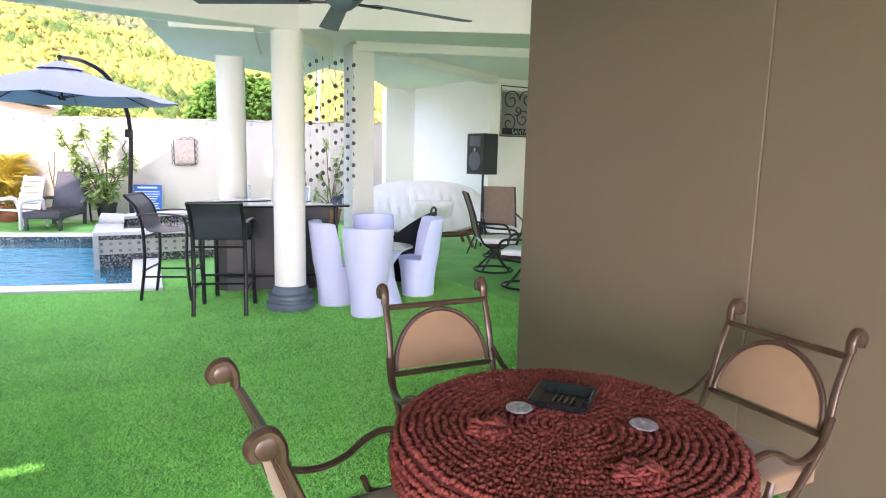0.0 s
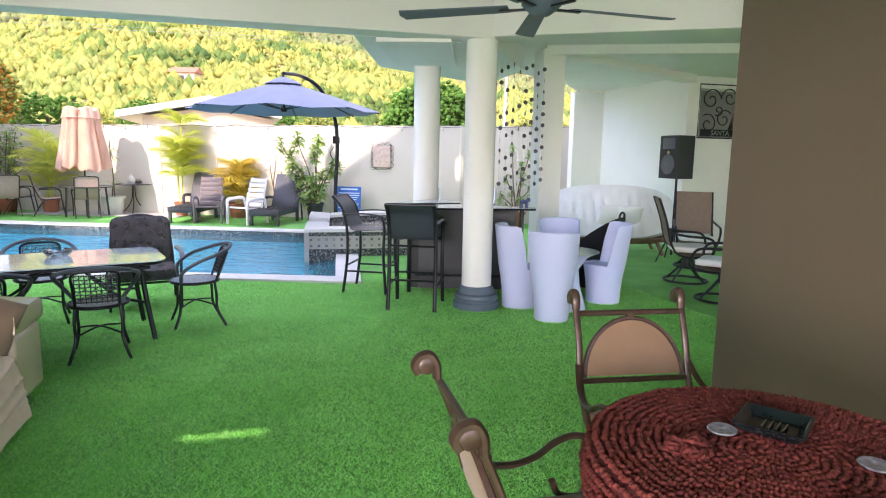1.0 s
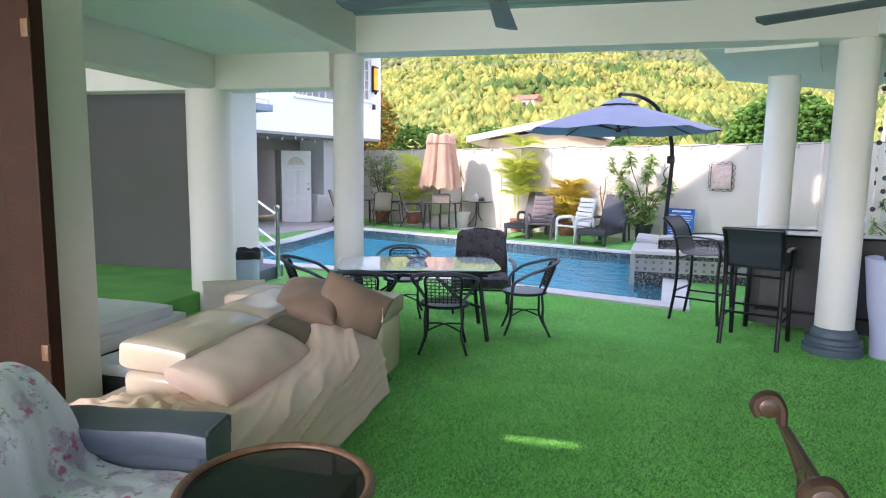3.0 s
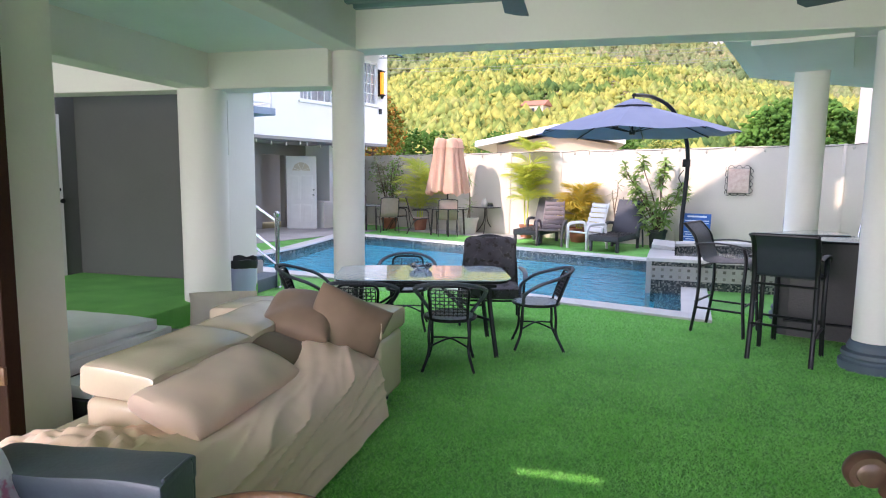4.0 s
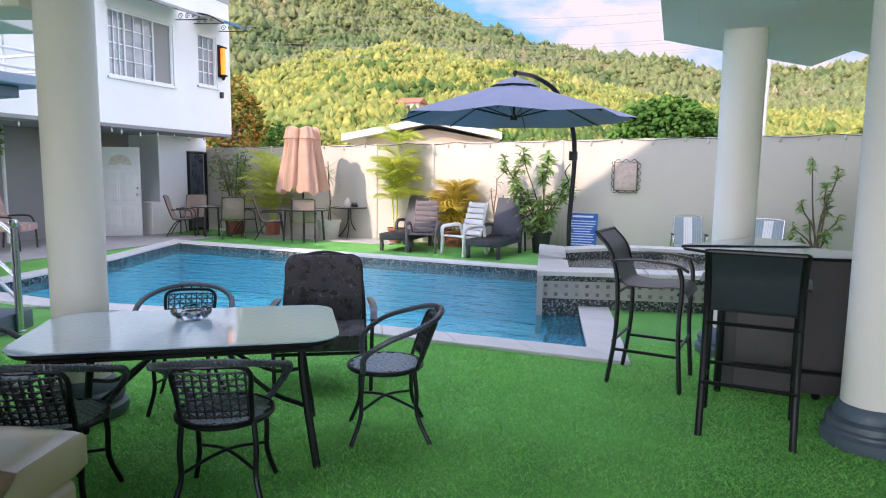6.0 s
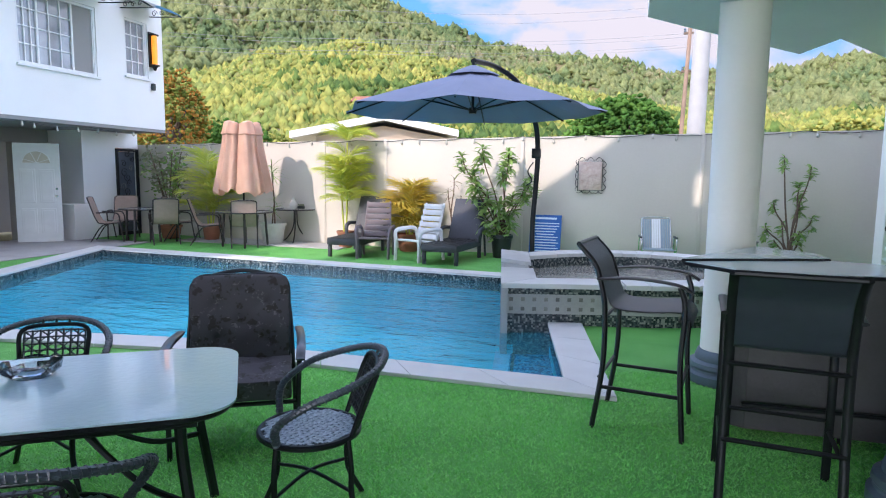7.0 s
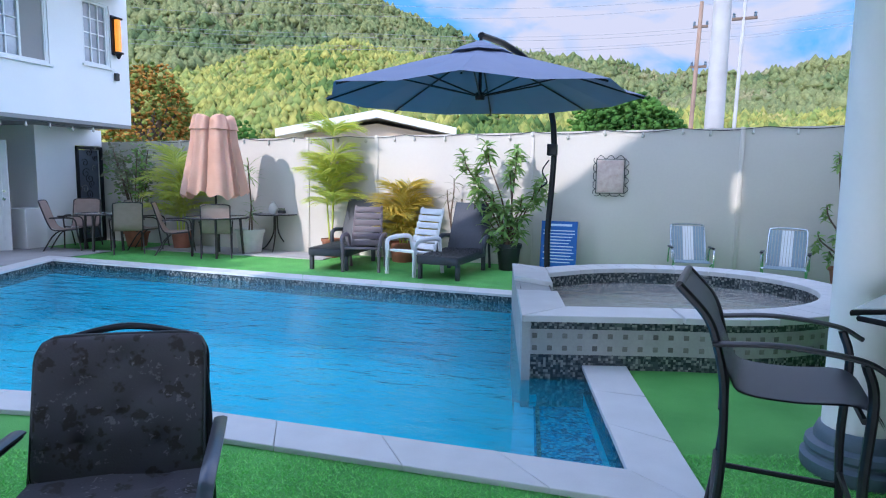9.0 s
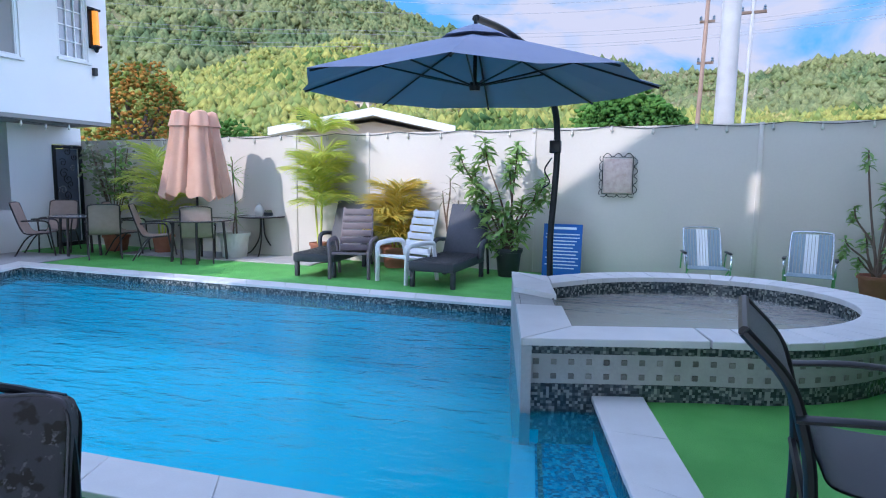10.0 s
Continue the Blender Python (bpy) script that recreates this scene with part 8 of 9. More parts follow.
# floral armchair, hedge panel and floodlight on the porch side
th = thing("floral_armchair", pose(-12.7, 10.85, 0.02, 0, 0, -60), "pink floral cushioned patio armchair with a dark frame", "armchair")
bm = B()
cushion(bm, 0.60, 0.58, 0.16, T(0, 0.04, 0.42), 16, 16, puff=0.25, edge=0.6, wob=0.01, seed=81)
part("seat_cushion", bm, M["pink_floral"], th)
bm = B()
cushion(bm, 0.60, 0.62, 0.16, T(0, -0.28, 0.74, 76, 0, 180), 16, 16, puff=0.25, edge=0.55, wob=0.01, seed=82)
part("back_cushion", bm, M["pink_floral"], th)
for sx in (-1, 1):
    bm = B()
    tube(bm, smooth_path([(sx * 0.32, 0.30, 0.0), (sx * 0.33, 0.28, 0.35), (sx * 0.34, 0.22, 0.58), (sx * 0.34, 0.05, 0.62), (sx * 0.32, -0.28, 0.60)], 5), 0.018, 8)
    part("arm", bm, M["metal_bronze"], th)
    bm = B()
    tube(bm, smooth_path([(sx * 0.31, -0.30, 0.0), (sx * 0.30, -0.28, 0.40), (sx * 0.28, -0.42, 1.0)], 5), 0.018, 8)
    part("leg", bm, M["metal_bronze"], th)


def hedge_panel():
    th = thing("hedge_panel", T(-13.6, 10.9, 1.75), "dark green artificial hedge panel on the porch wall", "hedge panel")
    R = random.Random(17)
    lv = Leaves()
    bl = leaf_blade(0.07, 0.04, 0.4, 0.2, 3)
    for i in range(900):
        lv.add(bl, T(R.uniform(-0.05, 0.1), R.uniform(-0.45, 0.45), R.uniform(0, 0.62), R.uniform(0, 360), R.uniform(-60, 60), R.uniform(0, 360)), R.uniform(0.8, 1.4))
    part("foliage", lv.mesh(), M["leaf_green"], th)
    bm = B()
    box(bm, -0.08, -0.45, 0.0, -0.05, 0.45, 0.62)
    part("backing", bm, M["black_plastic"], th, smooth=False)


hedge_panel()
bm = B()
tube(bm, [(-13.75, 11.5, 0.0), (-13.75, 11.5, 2.38)], 0.03, 10)
tagged(part("downpipe", bm, M["white_paint"]), "white downpipe on the porch wall", "pipe")


# ---- beyond the wall: hills, trees, house, poles ----
EYE0 = Vector((-1.9, 5.9, 1.5))


def bearing(az, dist, z=0.0):
    """A point at that bearing (degrees left of +y) and distance from the poolside."""
    az = radians(az + 15)
    return Vector((EYE0.x - dist * math.sin(az), EYE0.y + dist * math.cos(az), z))


def crest(table, az):
    xs, ys = [p[0] for p in table], [p[1] for p in table]
    return float(np.interp(az, xs, ys))


FAR = [(-60, 6.5), (-45, 6.5), (-38, 6.2), (-33, 8.0), (-30, 9.1), (-27, 8.6), (-22, 8.0), (-17.7, 8.5), (-14, 8.8), (-10, 10.0), (-4, 10.8), (0.7, 11.7), (4.3, 13.3), (10.4, 15.5), (16, 18.2), (22, 20.0), (28, 20.3), (34, 18.5), (42, 16.5), (55, 13), (75, 10)]
NEAR = [(-60, 4.5), (-40, 4.8), (-30, 5.2), (-22, 5.2), (-14, 6.2), (-8.6, 7.6), (-3.6, 9.0), (4, 10.4), (12, 11.3), (18, 10.3), (24, 8.2), (30, 7.2), (38, 7.0), (55, 6), (75, 5)]


def hill(name, table, d0, d1, z0, steps, label, material, rough_amp, seed):
    """A slope that climbs from distance d0 to its crest at d1, then falls away behind."""
    V, F = [], []
    azs = np.arange(-60, 75.1, 1.0)
    off = Vector((seed * 7.3, seed * 2.1, 0))
    for i, az in enumerate(azs):
        top = math.tan(radians(crest(table, az))) * d1 + 1.5
        for j in range(steps + 3):
            t = j / steps
            d = d0 + (d1 - d0) * t
            p = bearing(az, d)
            z = z0 + (top - z0) * min(1, t) ** 1.15
            if t > 1:
                z = top - (t - 1) * steps * 12
            z += rough_amp * min(t * 3, 1) * noise.noise(Vector((p.x, p.y, 0)) * (3.0 / (d1 - d0) * 6) + off) * (0.3 if t >= 1 else 1)
            V.append((p.x, p.y, z))
    m = steps + 3
    for i in range(len(azs) - 1):
        for j in range(m - 1):
            F.append((i * m + j, i * m + j + 1, (i + 1) * m + j + 1, (i + 1) * m + j))
    me = shade(pydata(V, F))
    ob = part(name, me, material)
    tagged(ob, label, "hill", kind="structure")
    return ob, V, m, len(azs)


M["hill_soil"] = mat("green_brown_hillside", (0.13, 0.15, 0.05), 0.95, var=0.6, scale=0.02, bump=0.3, bscale=0.2, col2=(0.22, 0.17, 0.08), depth=1.0)


def crown_mat(name, stops, patch):
    """Tree crowns: each clump takes its own shade from the list, mottled within."""
    m = mat(name, stops[0], 0.9, var=0.5, scale=0.35, bump=0, spec=0.15)
    n, l, b = nodes_of(m)
    g, rp = n.new("ShaderNodeNewGeometry"), n.new("ShaderNodeValToRGB")
    els = rp.color_ramp.elements
    els[0].color, els[1].color = (*stops[0], 1), (*stops[-1], 1)
    for i, c in enumerate(stops[1:-1]):
        e = els.new((i + 1) / (len(stops) - 1))
        e.color = (*c, 1)
    pc, pz, pm = n.new("ShaderNodeTexCoord"), n.new("ShaderNodeTexNoise"), n.new("ShaderNodeMath")
    pz.inputs["Scale"].default_value, pz.inputs["Detail"].default_value = patch, 3
    l.new(pc.outputs["Object"], pz.inputs["Vector"])
    pr = n.new("ShaderNodeMapRange")
    pr.inputs["From Min"].default_value, pr.inputs["From Max"].default_value = 0.36, 0.64
    pr.inputs["To Max"].default_value = 0.7
    l.new(pz.outputs[0], pr.inputs["Value"])
    pm.operation, pm.inputs[1].default_value = "MULTIPLY_ADD", 0.3
    l.new(g.outputs["Random Per Island"], pm.inputs[0])
    l.new(pr.outputs[0], pm.inputs[2])
    l.new(pm.outputs[0], rp.inputs[0])
    co, nz, mx = n.new("ShaderNodeTexCoord"), n.new("ShaderNodeTexNoise"), n.new("ShaderNodeMixRGB")
    nz.inputs["Scale"].default_value, nz.inputs["Detail"].default_value = 0.7, 4
    l.new(co.outputs["Object"], nz.inputs["Vector"])
    mx.blend_type, mx.inputs[0].default_value = "MULTIPLY", 0.8
    mr = n.new("ShaderNodeMapRange")
    mr.inputs["From Min"].default_value, mr.inputs["From Max"].default_value = 0.3, 0.7
    mr.inputs["To Min"].default_value, mr.inputs["To Max"].default_value = 0.65, 1.35
    l.new(nz.outputs[0], mr.inputs["Value"])
    l.new(rp.outputs[0], mx.inputs[1])
    l.new(mr.outputs[0], mx.inputs[2])
    l.new(mx.outputs[0], b.inputs["Base Color"])
    tl, ms = n.new("ShaderNodeBsdfTranslucent"), n.new("ShaderNodeMixShader")
    l.new(mx.outputs[0], tl.inputs[0])
    ms.inputs[0].default_value = 0.45
    l.new(b.outputs[0], ms.inputs[1])
    l.new(tl.outputs[0], ms.inputs[2])
    l.new(ms.outputs[0], n["Material Output"].inputs["Surface"])
    return m


# far greens are desaturated, with distance haze put into the colour
M["wood_far"] = crown_mat("far_woodland", [(0.13, 0.19, 0.08), (0.20, 0.26, 0.10), (0.31, 0.33, 0.13), (0.22, 0.27, 0.11), (0.42, 0.36, 0.20)], 0.012)
M["wood_near"] = crown_mat("near_woodland", [(0.06, 0.13, 0.04), (0.18, 0.26, 0.06), (0.48, 0.45, 0.11), (0.27, 0.34, 0.09), (0.54, 0.46, 0.16)], 0.045)
M["tree_dark"] = crown_mat("dark_green_crown", [(0.06, 0.15, 0.03), (0.10, 0.22, 0.04), (0.15, 0.28, 0.05)], 0.6)
M["tree_orange"] = crown_mat("orange_flowering_crown", [(0.12, 0.20, 0.04), (0.22, 0.27, 0.05), (0.55, 0.24, 0.05), (0.24, 0.28, 0.06), (0.20, 0.26, 0.05), (0.62, 0.26, 0.05)], 1.2)

_ico = bmesh.new()
bmesh.ops.create_icosphere(_ico, subdivisions=1, radius=1)
ICO1_V = np.array([v.co[:] for v in _ico.verts])
ICO1_F = np.array([[v.index for v in f.verts] for f in _ico.faces])
_ico.free()
OCT_V = np.array([(1, 0, 0), (0, 1, 0), (-1, 0, 0), (0, -1, 0), (0, 0, 1), (0, 0, -0.6)], float)
OCT_F = np.array([(0, 1, 4), (1, 2, 4), (2, 3, 4), (3, 0, 4), (1, 0, 5), (2, 1, 5), (3, 2, 5), (0, 3, 5)])
rng = np.random.default_rng(11)


def clumps(places, sizes, fine=False, rough=0.3, tall=0.8):
    """Ragged low clumps at the given places, joined."""
    bv, bf = (ICO1_V, ICO1_F) if fine else (OCT_V, OCT_F)
    n, k = len(sizes), len(bv)
    j = 1 + rough * (rng.random((n, k, 1)) - 0.5) * 2
    a = rng.uniform(0, 6.28, n)
    c, sn = np.cos(a)[:, None], np.sin(a)[:, None]
    v = bv[None] * j * np.array((1, 1, tall)) * np.array(sizes)[:, None, None]
    v = np.stack((v[..., 0] * c - v[..., 1] * sn, v[..., 0] * sn + v[..., 1] * c, v[..., 2]), -1) + np.array(places)[:, None, :]
    f = bf[None] + (np.arange(n) * k)[:, None, None]
    return pydata(v.reshape(-1, 3).tolist(), f.reshape(-1, 3).tolist())


def wooded(name, V, m, n, count, size, material, label, az_lim=(8, 128)):
    places, sizes = [], []
    A = np.array(V).reshape(n, m, 3)
    for _ in range(count):
        i, j = rng.uniform(*az_lim), rng.uniform(0, 1) ** 0.8 * (m - 3)
        i0, j0 = min(int(i), n - 2), min(int(j), m - 2)
        fi, fj = i - i0, j - j0
        p = (A[i0, j0] * (1 - fi) + A[i0 + 1, j0] * fi) * (1 - fj) + (A[i0, j0 + 1] * (1 - fi) + A[i0 + 1, j0 + 1] * fi) * fj
        s = size * min(2.2, math.exp(rng.normal(-0.15, 0.42)))
        places.append(p + np.array((0, 0, s * 0.3)))
        sizes.append(s)
    ob = part(name, shade(clumps(places, sizes, rough=0.6, tall=1.15)), material)
    tagged(ob, label, "woodland", kind="stuff")


_, _V, _m, _n = hill("hill_far", FAR, 260, 620, 18, 22, "high wooded mountain ridge in the distance", M["hill_soil"], 16, 1)
wooded("far_woodland", _V, _m, _n, 72000, 2.0, M["wood_far"], "dense green woodland on the far mountainside", (20, 115))
_, _V, _m, _n = hill("hill_near", NEAR, 62, 200, -1, 16, "lower green hillside behind the houses", M["hill_soil"], 4, 2)
wooded("near_woodland", _V, _m, _n, 66000, 0.68, M["wood_near"], "sunlit yellow-green bamboo and trees on the near hillside", (20, 112))


def leafy_tree(az, dist, h, w, seed, label, material, trunk_h, squash=0.8, leaves=260):
    """A trunk with limbs and a crown of many ragged clumps with gaps between."""
    R = random.Random(seed)
    p0 = bearing(az, dist)
    th = thing("tree", Matrix.Translation((p0.x, p0.y, -0.05)), label, "tree", "trees beyond the wall")
    bm = B()
    tube(bm, smooth_path([(0, 0, 0), (0.15, 0.1, trunk_h * 0.5), (0.05, -0.1, trunk_h)], 5), [0.38 - 0.02 * i for i in range(11)], 8)
    tr = part("trunk", bm, M["bark"], th)
    for k in range(6):
        a = k * 1.05 + R.uniform(-0.3, 0.3)
        bm = B()
        r = w * 0.36
        tube(bm, smooth_path([(0.05, -0.1, trunk_h * 0.92), (r * 0.4 * math.cos(a), r * 0.4 * math.sin(a), trunk_h + (h - trunk_h) * 0.35), (r * math.cos(a), r * math.sin(a), trunk_h + (h - trunk_h) * 0.6)], 4), [0.2 - 0.017 * i for i in range(9)], 6)
        part("limb", bm, M["bark"], th)
    pl, sz = [], []
    cz, hz_ = (h + trunk_h * 0.75) / 2, (h - trunk_h * 0.75) / 2
    for i in range(leaves):
        v = Vector((R.gauss(0, 1), R.gauss(0, 1), R.gauss(0, 1))).normalized() * R.uniform(0.62, 1.0)
        f = 1 + 0.22 * noise.noise(v * 2.2 + Vector((seed, 0, 0)))
        pl.append((v.x * w / 2 * f, v.y * w / 2 * f, cz + v.z * hz_ * f))
        sz.append(w * R.uniform(0.012, 0.03))
    me = clumps(pl, sz, fine=True, rough=0.5)
    part("crown", shade(me), M[material], th)


leafy_tree(-13.5, 36, 6.2, 6.6, 3, "broad dark green tree behind the far wall", "tree_dark", 1.5, leaves=3600)
leafy_tree(28.0, 30, 6.3, 4.0, 4, "tree with orange blossom behind the house", "tree_orange", 1.6, leaves=2600)
for az, d, h, w, sd, mt in ((22, 34, 4.4, 4.5, 6, "tree_dark"), (18.5, 44, 4.6, 4, 7, "wood_near"), (13.5, 52, 5.8, 5, 8, "tree_dark"), (6, 48, 5.5, 5, 9, "tree_dark"), (2.5, 42, 5.0, 4.2, 10, "tree_dark"), (-2.2, 40, 4.2, 4.4, 12, "wood_near"), (-24, 44, 4.7, 5.5, 13, "wood_near"), (-31, 38, 4.8, 5.5, 14, "wood_near"), (-37, 34, 5.0, 5, 15, "tree_dark"), (25, 55, 6.5, 6, 16, "wood_near")):
    leafy_tree(az, d, h, w, sd, "green tree among the houses behind the wall", mt, 1.4, leaves=1300)


def neighbour_house():
    """Low gabled house just behind the wall; its white gable faces the pool."""
    p = bearing(8.6, 20.5)
    th = thing("neighbour_house", T(p.x, p.y, 0, 0, 0, 21), "low neighbouring house with a white gabled roof", "house")
    w, d, e, r = 2.6, 8.0, 2.85, 3.38
    bm = B()
    box(bm, -w + 0.2, 0.1, 0, w - 0.3, d, e - 0.02)
    s = bmesh.new()
    v = [s.verts.new(c) for c in ((-w + 0.2, 0.1, e - 0.03), (w - 0.3, 0.1, e - 0.03), (0, 0.1, r - 0.16), (-w + 0.2, d, e - 0.03), (w - 0.3, d, e - 0.03), (0, d, r - 0.16))]
    for f in ((0, 1, 2), (3, 5, 4), (0, 2, 5, 3), (1, 4, 5, 2), (0, 3, 4, 1)):
        s.faces.new([v[i] for i in f])
    join(bm, s)
    part("wall", bm, M["house_tan"], th, smooth=False)
    for sg, run in ((-1, 1.25), (1, 1.0)):
        bm = B()
        x1 = sg * w * run
        z1 = r - (r - e) * run
        s = bmesh.new()
        pts = [(0, -0.35, r), (x1, -0.35, z1), (x1, d + 0.3, z1), (0, d + 0.3, r)]
        lo = [s.verts.new(c) for c in pts]
        hi = [s.verts.new((c[0], c[1], c[2] + 0.24)) for c in pts]
        s.faces.new(lo)
        s.faces.new(hi)
        for i in range(4):
            s.faces.new((lo[i], lo[(i + 1) % 4], hi[(i + 1) % 4], hi[i]))
        join(bm, s)
        part("roof", bm, M["white_paint"], th, "white painted roof with broad fascia", smooth=False)


M["house_tan"] = mat("tan_house_plaster", (0.62, 0.49, 0.36), 0.85, var=0.2, scale=1, bump=0.2)
neighbour_house()


def hillside_house(az, dist, z, w, d, h, seed, roof):
    R = random.Random(seed)
    p = bearing(az, dist)
    th = thing("hillside_house", T(p.x, p.y, z, 0, 0, 15 + R.uniform(-25, 25)), "small distant house with a " + ("rust-red" if roof == "terracotta" else "pale") + " roof among the trees", "house", "houses on the hillside")
    bm = B()
    box(bm, -w / 2, -d / 2, -1.5, w / 2, d / 2, h)
    wl = part("wall", bm, M["house_tan"], th, smooth=False)
    for k in range(3):
        bm = B()
        box(bm, -w / 2 + w * (0.15 + 0.28 * k), -d / 2 - 0.04, h * 0.35, -w / 2 + w * (0.30 + 0.28 * k), -d / 2 + 0.02, h * 0.75)
        part("window", bm, M["glass_dark"], wl, smooth=False)
    bm = B()
    s = bmesh.new()
    o = 0.4
    v = [s.verts.new(c) for c in ((-w / 2 - o, -d / 2 - o, h), (w / 2 + o, -d / 2 - o, h), (w / 2 + o, d / 2 + o, h), (-w / 2 - o, d / 2 + o, h), (-w / 2 - o, 0, h + 1.1), (w / 2 + o, 0, h + 1.1))]
    for f in ((0, 1, 5, 4), (2, 3, 4, 5), (0, 4, 3), (1, 2, 5), (0, 3, 2, 1)):
        s.faces.new([v[i] for i in f])
    join(bm, s)
    part("roof", bm, M[roof], th, smooth=False)


for az, dist, z, w, sd, roof in ((22.0, 60, 0.4, 7, 1, "terracotta"), (9.8, 120, 14.5, 6, 4, "terracotta"), (3.0, 68, 1.4, 6, 5, "white_paint"), (26.5, 64, 1.6, 6, 7, "concrete"), (-1.0, 75, 2.2, 7, 9, "white_paint"), (12.0, 62, 0.5, 6, 6, "concrete"), (-6.0, 150, 16.0, 5, 11, "white_paint"), (30, 70, 2.2, 6, 8, "terracotta")):
    hillside_house(az, dist, z - 1.2, w * 0.7, 3.5, 1.9, sd, roof)


M["pole_wood"] = mat("weathered_pole_wood", (0.30, 0.20, 0.14), 0.85, var=0.4, scale=2, bump=0.3)


def pole(az, dist, top_el, r0, r1, material, arms, label, lean=0.0):
    p = bearing(az, dist)
    top = 1.5 + dist * math.tan(radians(top_el))
    th = thing("utility_pole", T(p.x, p.y, -0.05, 0, 0, az + 15), label, "utility pole", "utility poles along the street")
    bm = B()
    tube(bm, [(0, 0, 0), (lean, 0, top)], [r0, r1], 14)
    part("shaft", bm, M[material], th)
    for z, L in arms:
        bm = B()
        box(bm, -L / 2 + lean, -0.05, top - z, L / 2 + lean, 0.05, top - z + 0.09, 0.01)
        arm = part("crossarm", bm, M["bark"], th, smooth=False)
        for sx in (-1, 1):
            bm = B()
            lathe(bm, [(0.045, 0), (0.06, 0.05), (0.03, 0.08), (0.055, 0.12), (0.02, 0.17)], 10, T(sx * L * 0.42 + lean, 0, top - z + 0.09))
            part("insulator", bm, M["base_grey"], arm)
    return th


pole(-19.0, 27, 14.6, 0.10, 0.075, "pole_wood", [(1.0, 0.55), (2.55, 0.6)], "slim wooden utility pole with crossarms", 0.28)
pole(-21.2, 18, 19.5, 0.27, 0.22, "concrete", [], "thick grey concrete utility pole", 0.1)
pole(-22.5, 24, 15.0, 0.075, 0.055, "concrete", [(0.9, 0.8)], "slim pale utility pole with insulators", 0.2)



def wires():
    th = thing("overhead_wires", T(), "thin overhead power lines crossing the sky", "power lines")
    for el0, el1, k in ((12.7, 14.9, 0), (11.7, 13.1, 1), (10.5, 12.2, 2), (11.4, 12.8, 3), (10.1, 12.0, 4), (14.2, 15.4, 5)):
        pts = []
        for t in np.linspace(0, 1, 30):
            az = 62 - 105 * t
            d = 30 + 12 * abs(t - 0.55)
            el = el0 + (el1 - el0) * min(1, t * 1.15) - (0.5 * math.sin(math.pi * ((t * 2.0) % 1)))
            q = bearing(az, d)
            pts.append((q.x, q.y, 1.5 + d * math.tan(radians(el))))
        bm = B()
        tube(bm, pts, 0.008, 4)
        part("wire", bm, M["wire"], th)


M["wire"] = mat("grey_aluminium_wire", (0.22, 0.23, 0.24), 0.6, 0.2, var=0.1, bump=0)
wires()


# ---- the open sky behind the mountain ----
def sky_material():
    m = bpy.data.materials.new("bright_cloudy_sky")
    m.use_nodes = True
    n, l = m.node_tree.nodes, m.node_tree.links
    n.clear()
    out, em = n.new("ShaderNodeOutputMaterial"), n.new("ShaderNodeEmission")
    geo, mp, nz = n.new("ShaderNodeNewGeometry"), n.new("ShaderNodeMapping"), n.new("ShaderNodeTexNoise")
    sep, rng, add = n.new("ShaderNodeSeparateXYZ"), n.new("ShaderNodeMapRange"), n.new("ShaderNodeMath")
    ramp, mix = n.new("ShaderNodeValToRGB"), n.new("ShaderNodeMixRGB")
    mp.inputs["Scale"].default_value = (0.0075, 0.0075, 0.014)
    nz.inputs["Scale"].default_value, nz.inputs["Detail"].default_value, nz.inputs["Roughness"].default_value = 1.0, 8, 0.55
    nz.inputs["Distortion"].default_value = 0.4
    # the clouds lie thicker towards the valley's mouth
    rng.inputs["From Min"].default_value, rng.inputs["From Max"].default_value = -420, -60
    rng.inputs["To Min"].default_value, rng.inputs["To Max"].default_value = -0.13, 0.12
    add.operation = "ADD"
    ramp.color_ramp.elements[0].position, ramp.color_ramp.elements[1].position = 0.44, 0.64
    mix.inputs[1].default_value, mix.inputs[2].default_value = (0.024, 0.064, 0.100, 1), (0.096, 0.090, 0.083, 1)
    l.new(geo.outputs["Position"], mp.inputs["Vector"])
    l.new(geo.outputs["Position"], sep.inputs[0])
    l.new(mp.outputs[0], nz.inputs["Vector"])
    l.new(sep.outputs["X"], rng.inputs["Value"])
    l.new(nz.outputs["Fac"], add.inputs[0])
    l.new(rng.outputs[0], add.inputs[1])
    l.new(add.outputs[0], ramp.inputs[0])
    l.new(ramp.outputs[0], mix.inputs[0])
    l.new(mix.outputs[0], em.inputs[0])
    l.new(em.outputs[0], out.inputs[0])
    return m


def sky_backdrop():
    V, F = [], []
    for i in range(46):
        for j in range(5):
            V.append(tuple(bearing(-60 + 3 * i, 820 - 10 * j * j, -30 + 125 * j)))
    for i in range(45):
        for j in range(4):
            F.append((i * 5 + j, i * 5 + j + 1, i * 5 + j + 6, i * 5 + j + 5))
    tagged(part("backdrop", shade(pydata(V, F)), sky_material()), "blue afternoon sky with white clouds behind the mountain", "sky", kind="structure")


sky_backdrop()


# ---- turf pile: blades over the near lawn ----
def blade_material():
    m = leaf_mat("turf_blade", (0.46, 0.95, 0.27), (0.15, 0.60, 0.08), 0.36)
    b = nodes_of(m)[2]
    b.inputs["Sheen Weight"].default_value, b.inputs["Sheen Roughness"].default_value = 0.5, 0.4
    return m


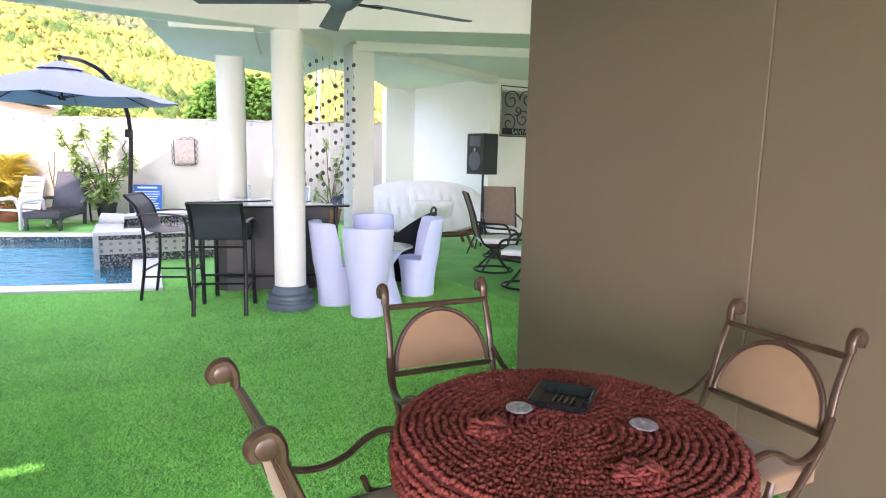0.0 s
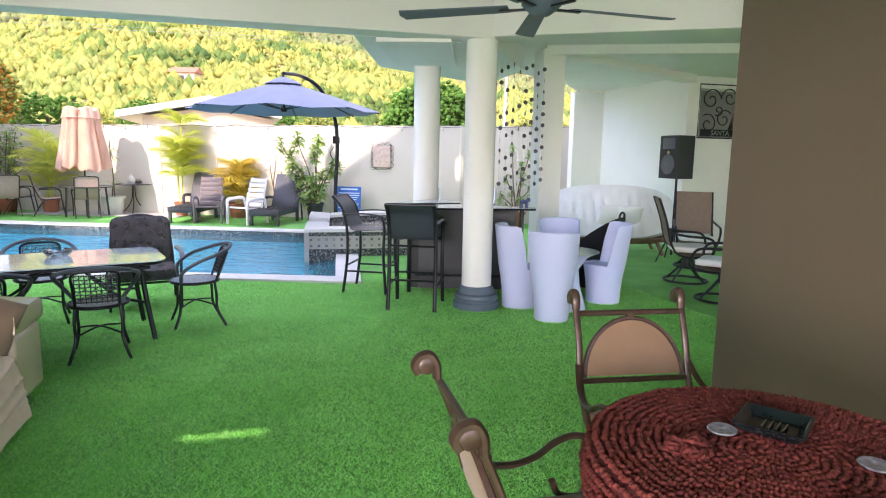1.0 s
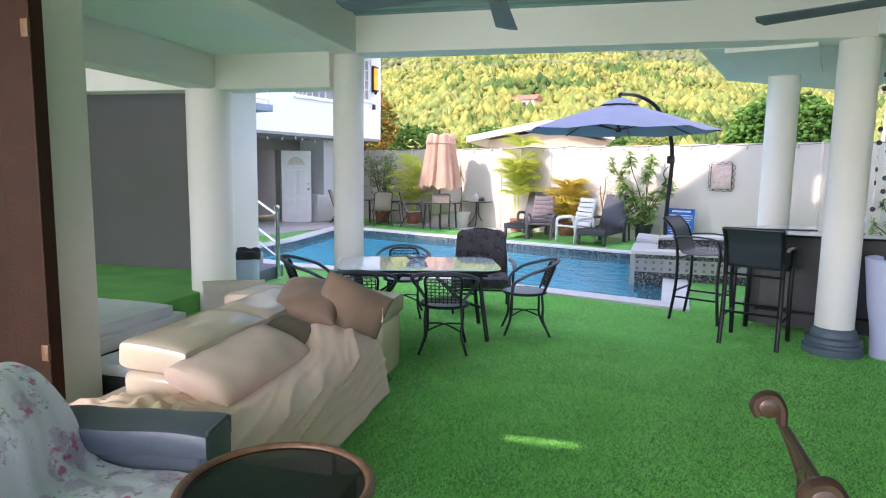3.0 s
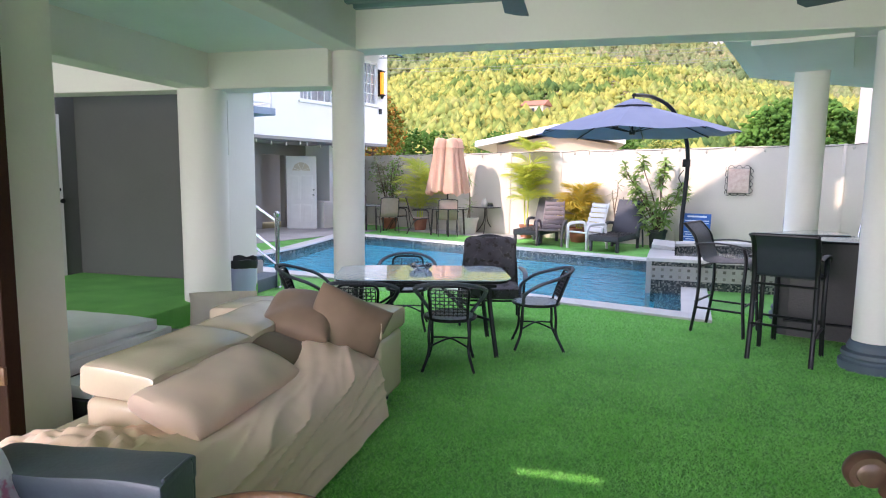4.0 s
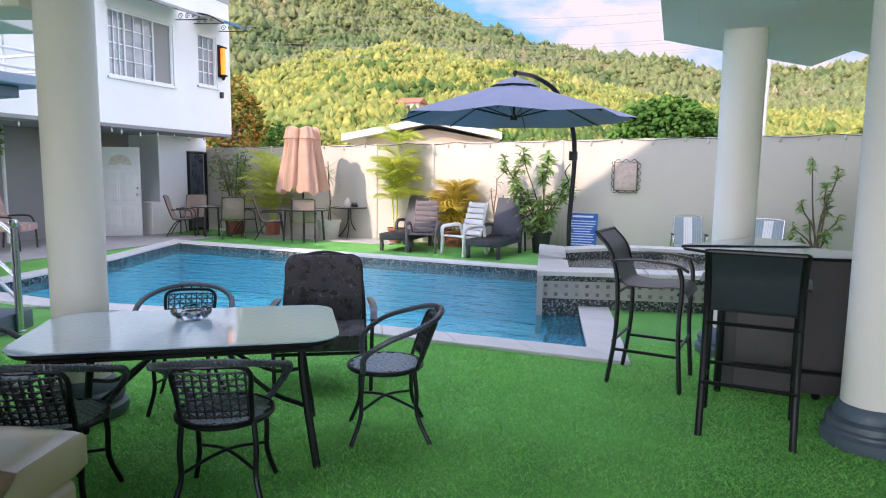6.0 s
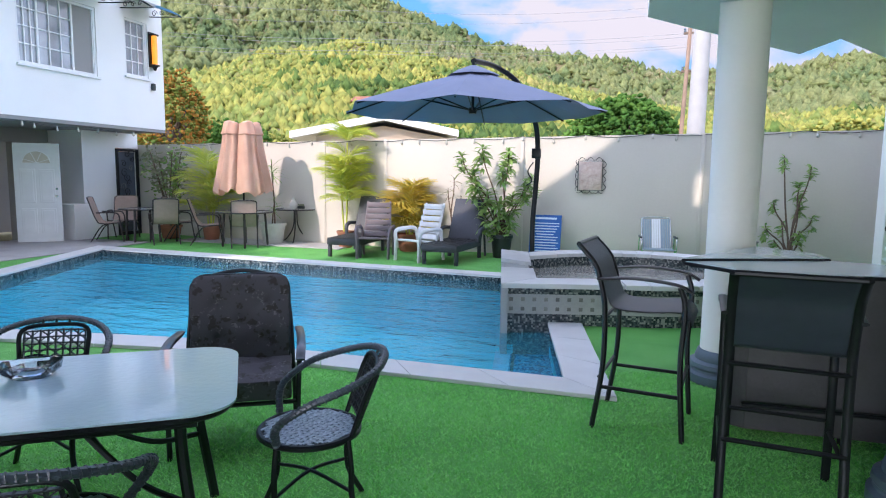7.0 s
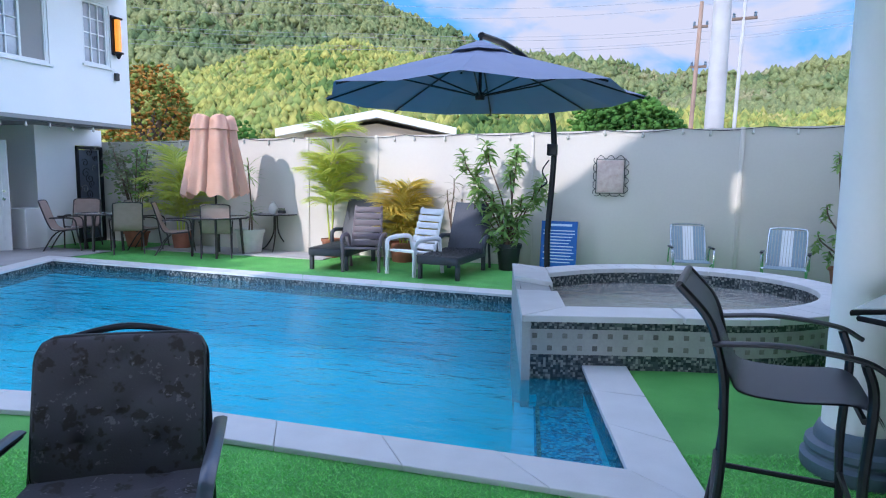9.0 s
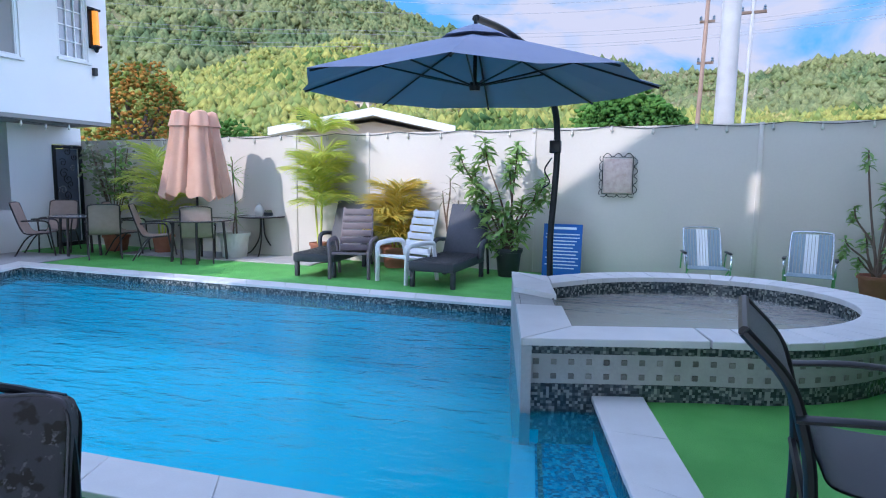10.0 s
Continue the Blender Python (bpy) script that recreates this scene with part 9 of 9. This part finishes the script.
def inside(px, py, poly):
    """Which of the points lie inside the outline."""
    hit = np.zeros(len(px), bool)
    n = len(poly)
    for k in range(n):
        (x0, y0), (x1, y1) = poly[k], poly[(k + 1) % n]
        c = (y0 > py) != (y1 > py)
        d = (y1 - y0) if abs(y1 - y0) > 1e-9 else 1e-9
        hit ^= c & (px < (x1 - x0) * (py - y0) / d + x0)
    return hit


def turf_pile(name, a0, a1, b0, b1, per_m2, height, label):
    g = np.random.default_rng(5)
    n = int((a1 - a0) * (b1 - b0) * per_m2)
    a, b = g.uniform(a0, a1, n), g.uniform(b0, b1, n)
    c, s = math.cos(radians(17.84)), math.sin(radians(17.84))
    x, y = 0.042 + a * c - b * s, 7.085 + a * s + b * c
    keep = ~inside(x, y, offset(POOL, 0.31)) & ~inside(x, y, spa_outline(30))
    x, y = x[keep], y[keep]
    n = len(x)
    tuft = np.sin(x * 41 + 2 * np.sin(y * 17)) * np.sin(y * 37 + 2 * np.sin(x * 19))
    lean = g.uniform(0, 2 * math.pi, n)
    yaw = g.uniform(0, 2 * math.pi, n)
    h = height * g.uniform(0.6, 1.15, n) * (1 + 0.25 * tuft)
    out = height * g.uniform(0.4, 1.9, n)
    w = g.uniform(0.0022, 0.0042, n) * (1 if per_m2 > 5000 else 1.7)
    V = np.empty((n, 3, 3))
    V[:, 0] = np.column_stack((x - w * np.cos(yaw), y - w * np.sin(yaw), np.zeros(n)))
    V[:, 1] = np.column_stack((x + w * np.cos(yaw), y + w * np.sin(yaw), np.zeros(n)))
    V[:, 2] = np.column_stack((x + out * np.cos(lean), y + out * np.sin(lean), h))
    me = bpy.data.meshes.new(name)
    me.vertices.add(3 * n)
    me.vertices.foreach_set("co", V.ravel())
    me.loops.add(3 * n)
    me.loops.foreach_set("vertex_index", np.arange(3 * n, dtype=np.int32))
    me.polygons.add(n)
    me.polygons.foreach_set("loop_start", np.arange(0, 3 * n, 3, dtype=np.int32))
    me.update(calc_edges=True)
    ob = part(name, me, M["blade"])
    tagged(ob, label, "turf", kind="stuff")


M["blade"] = blade_material()
turf_pile("turf_pile", -4.4, 1.6, -5.2, -1.6, 13000, 0.019, "dense green blades of artificial turf under the pavilion")
turf_pile("turf_pile_front", -6.2, 2.2, -1.6, 2.0, 8000, 0.018, "green blades of artificial turf beside the pool")
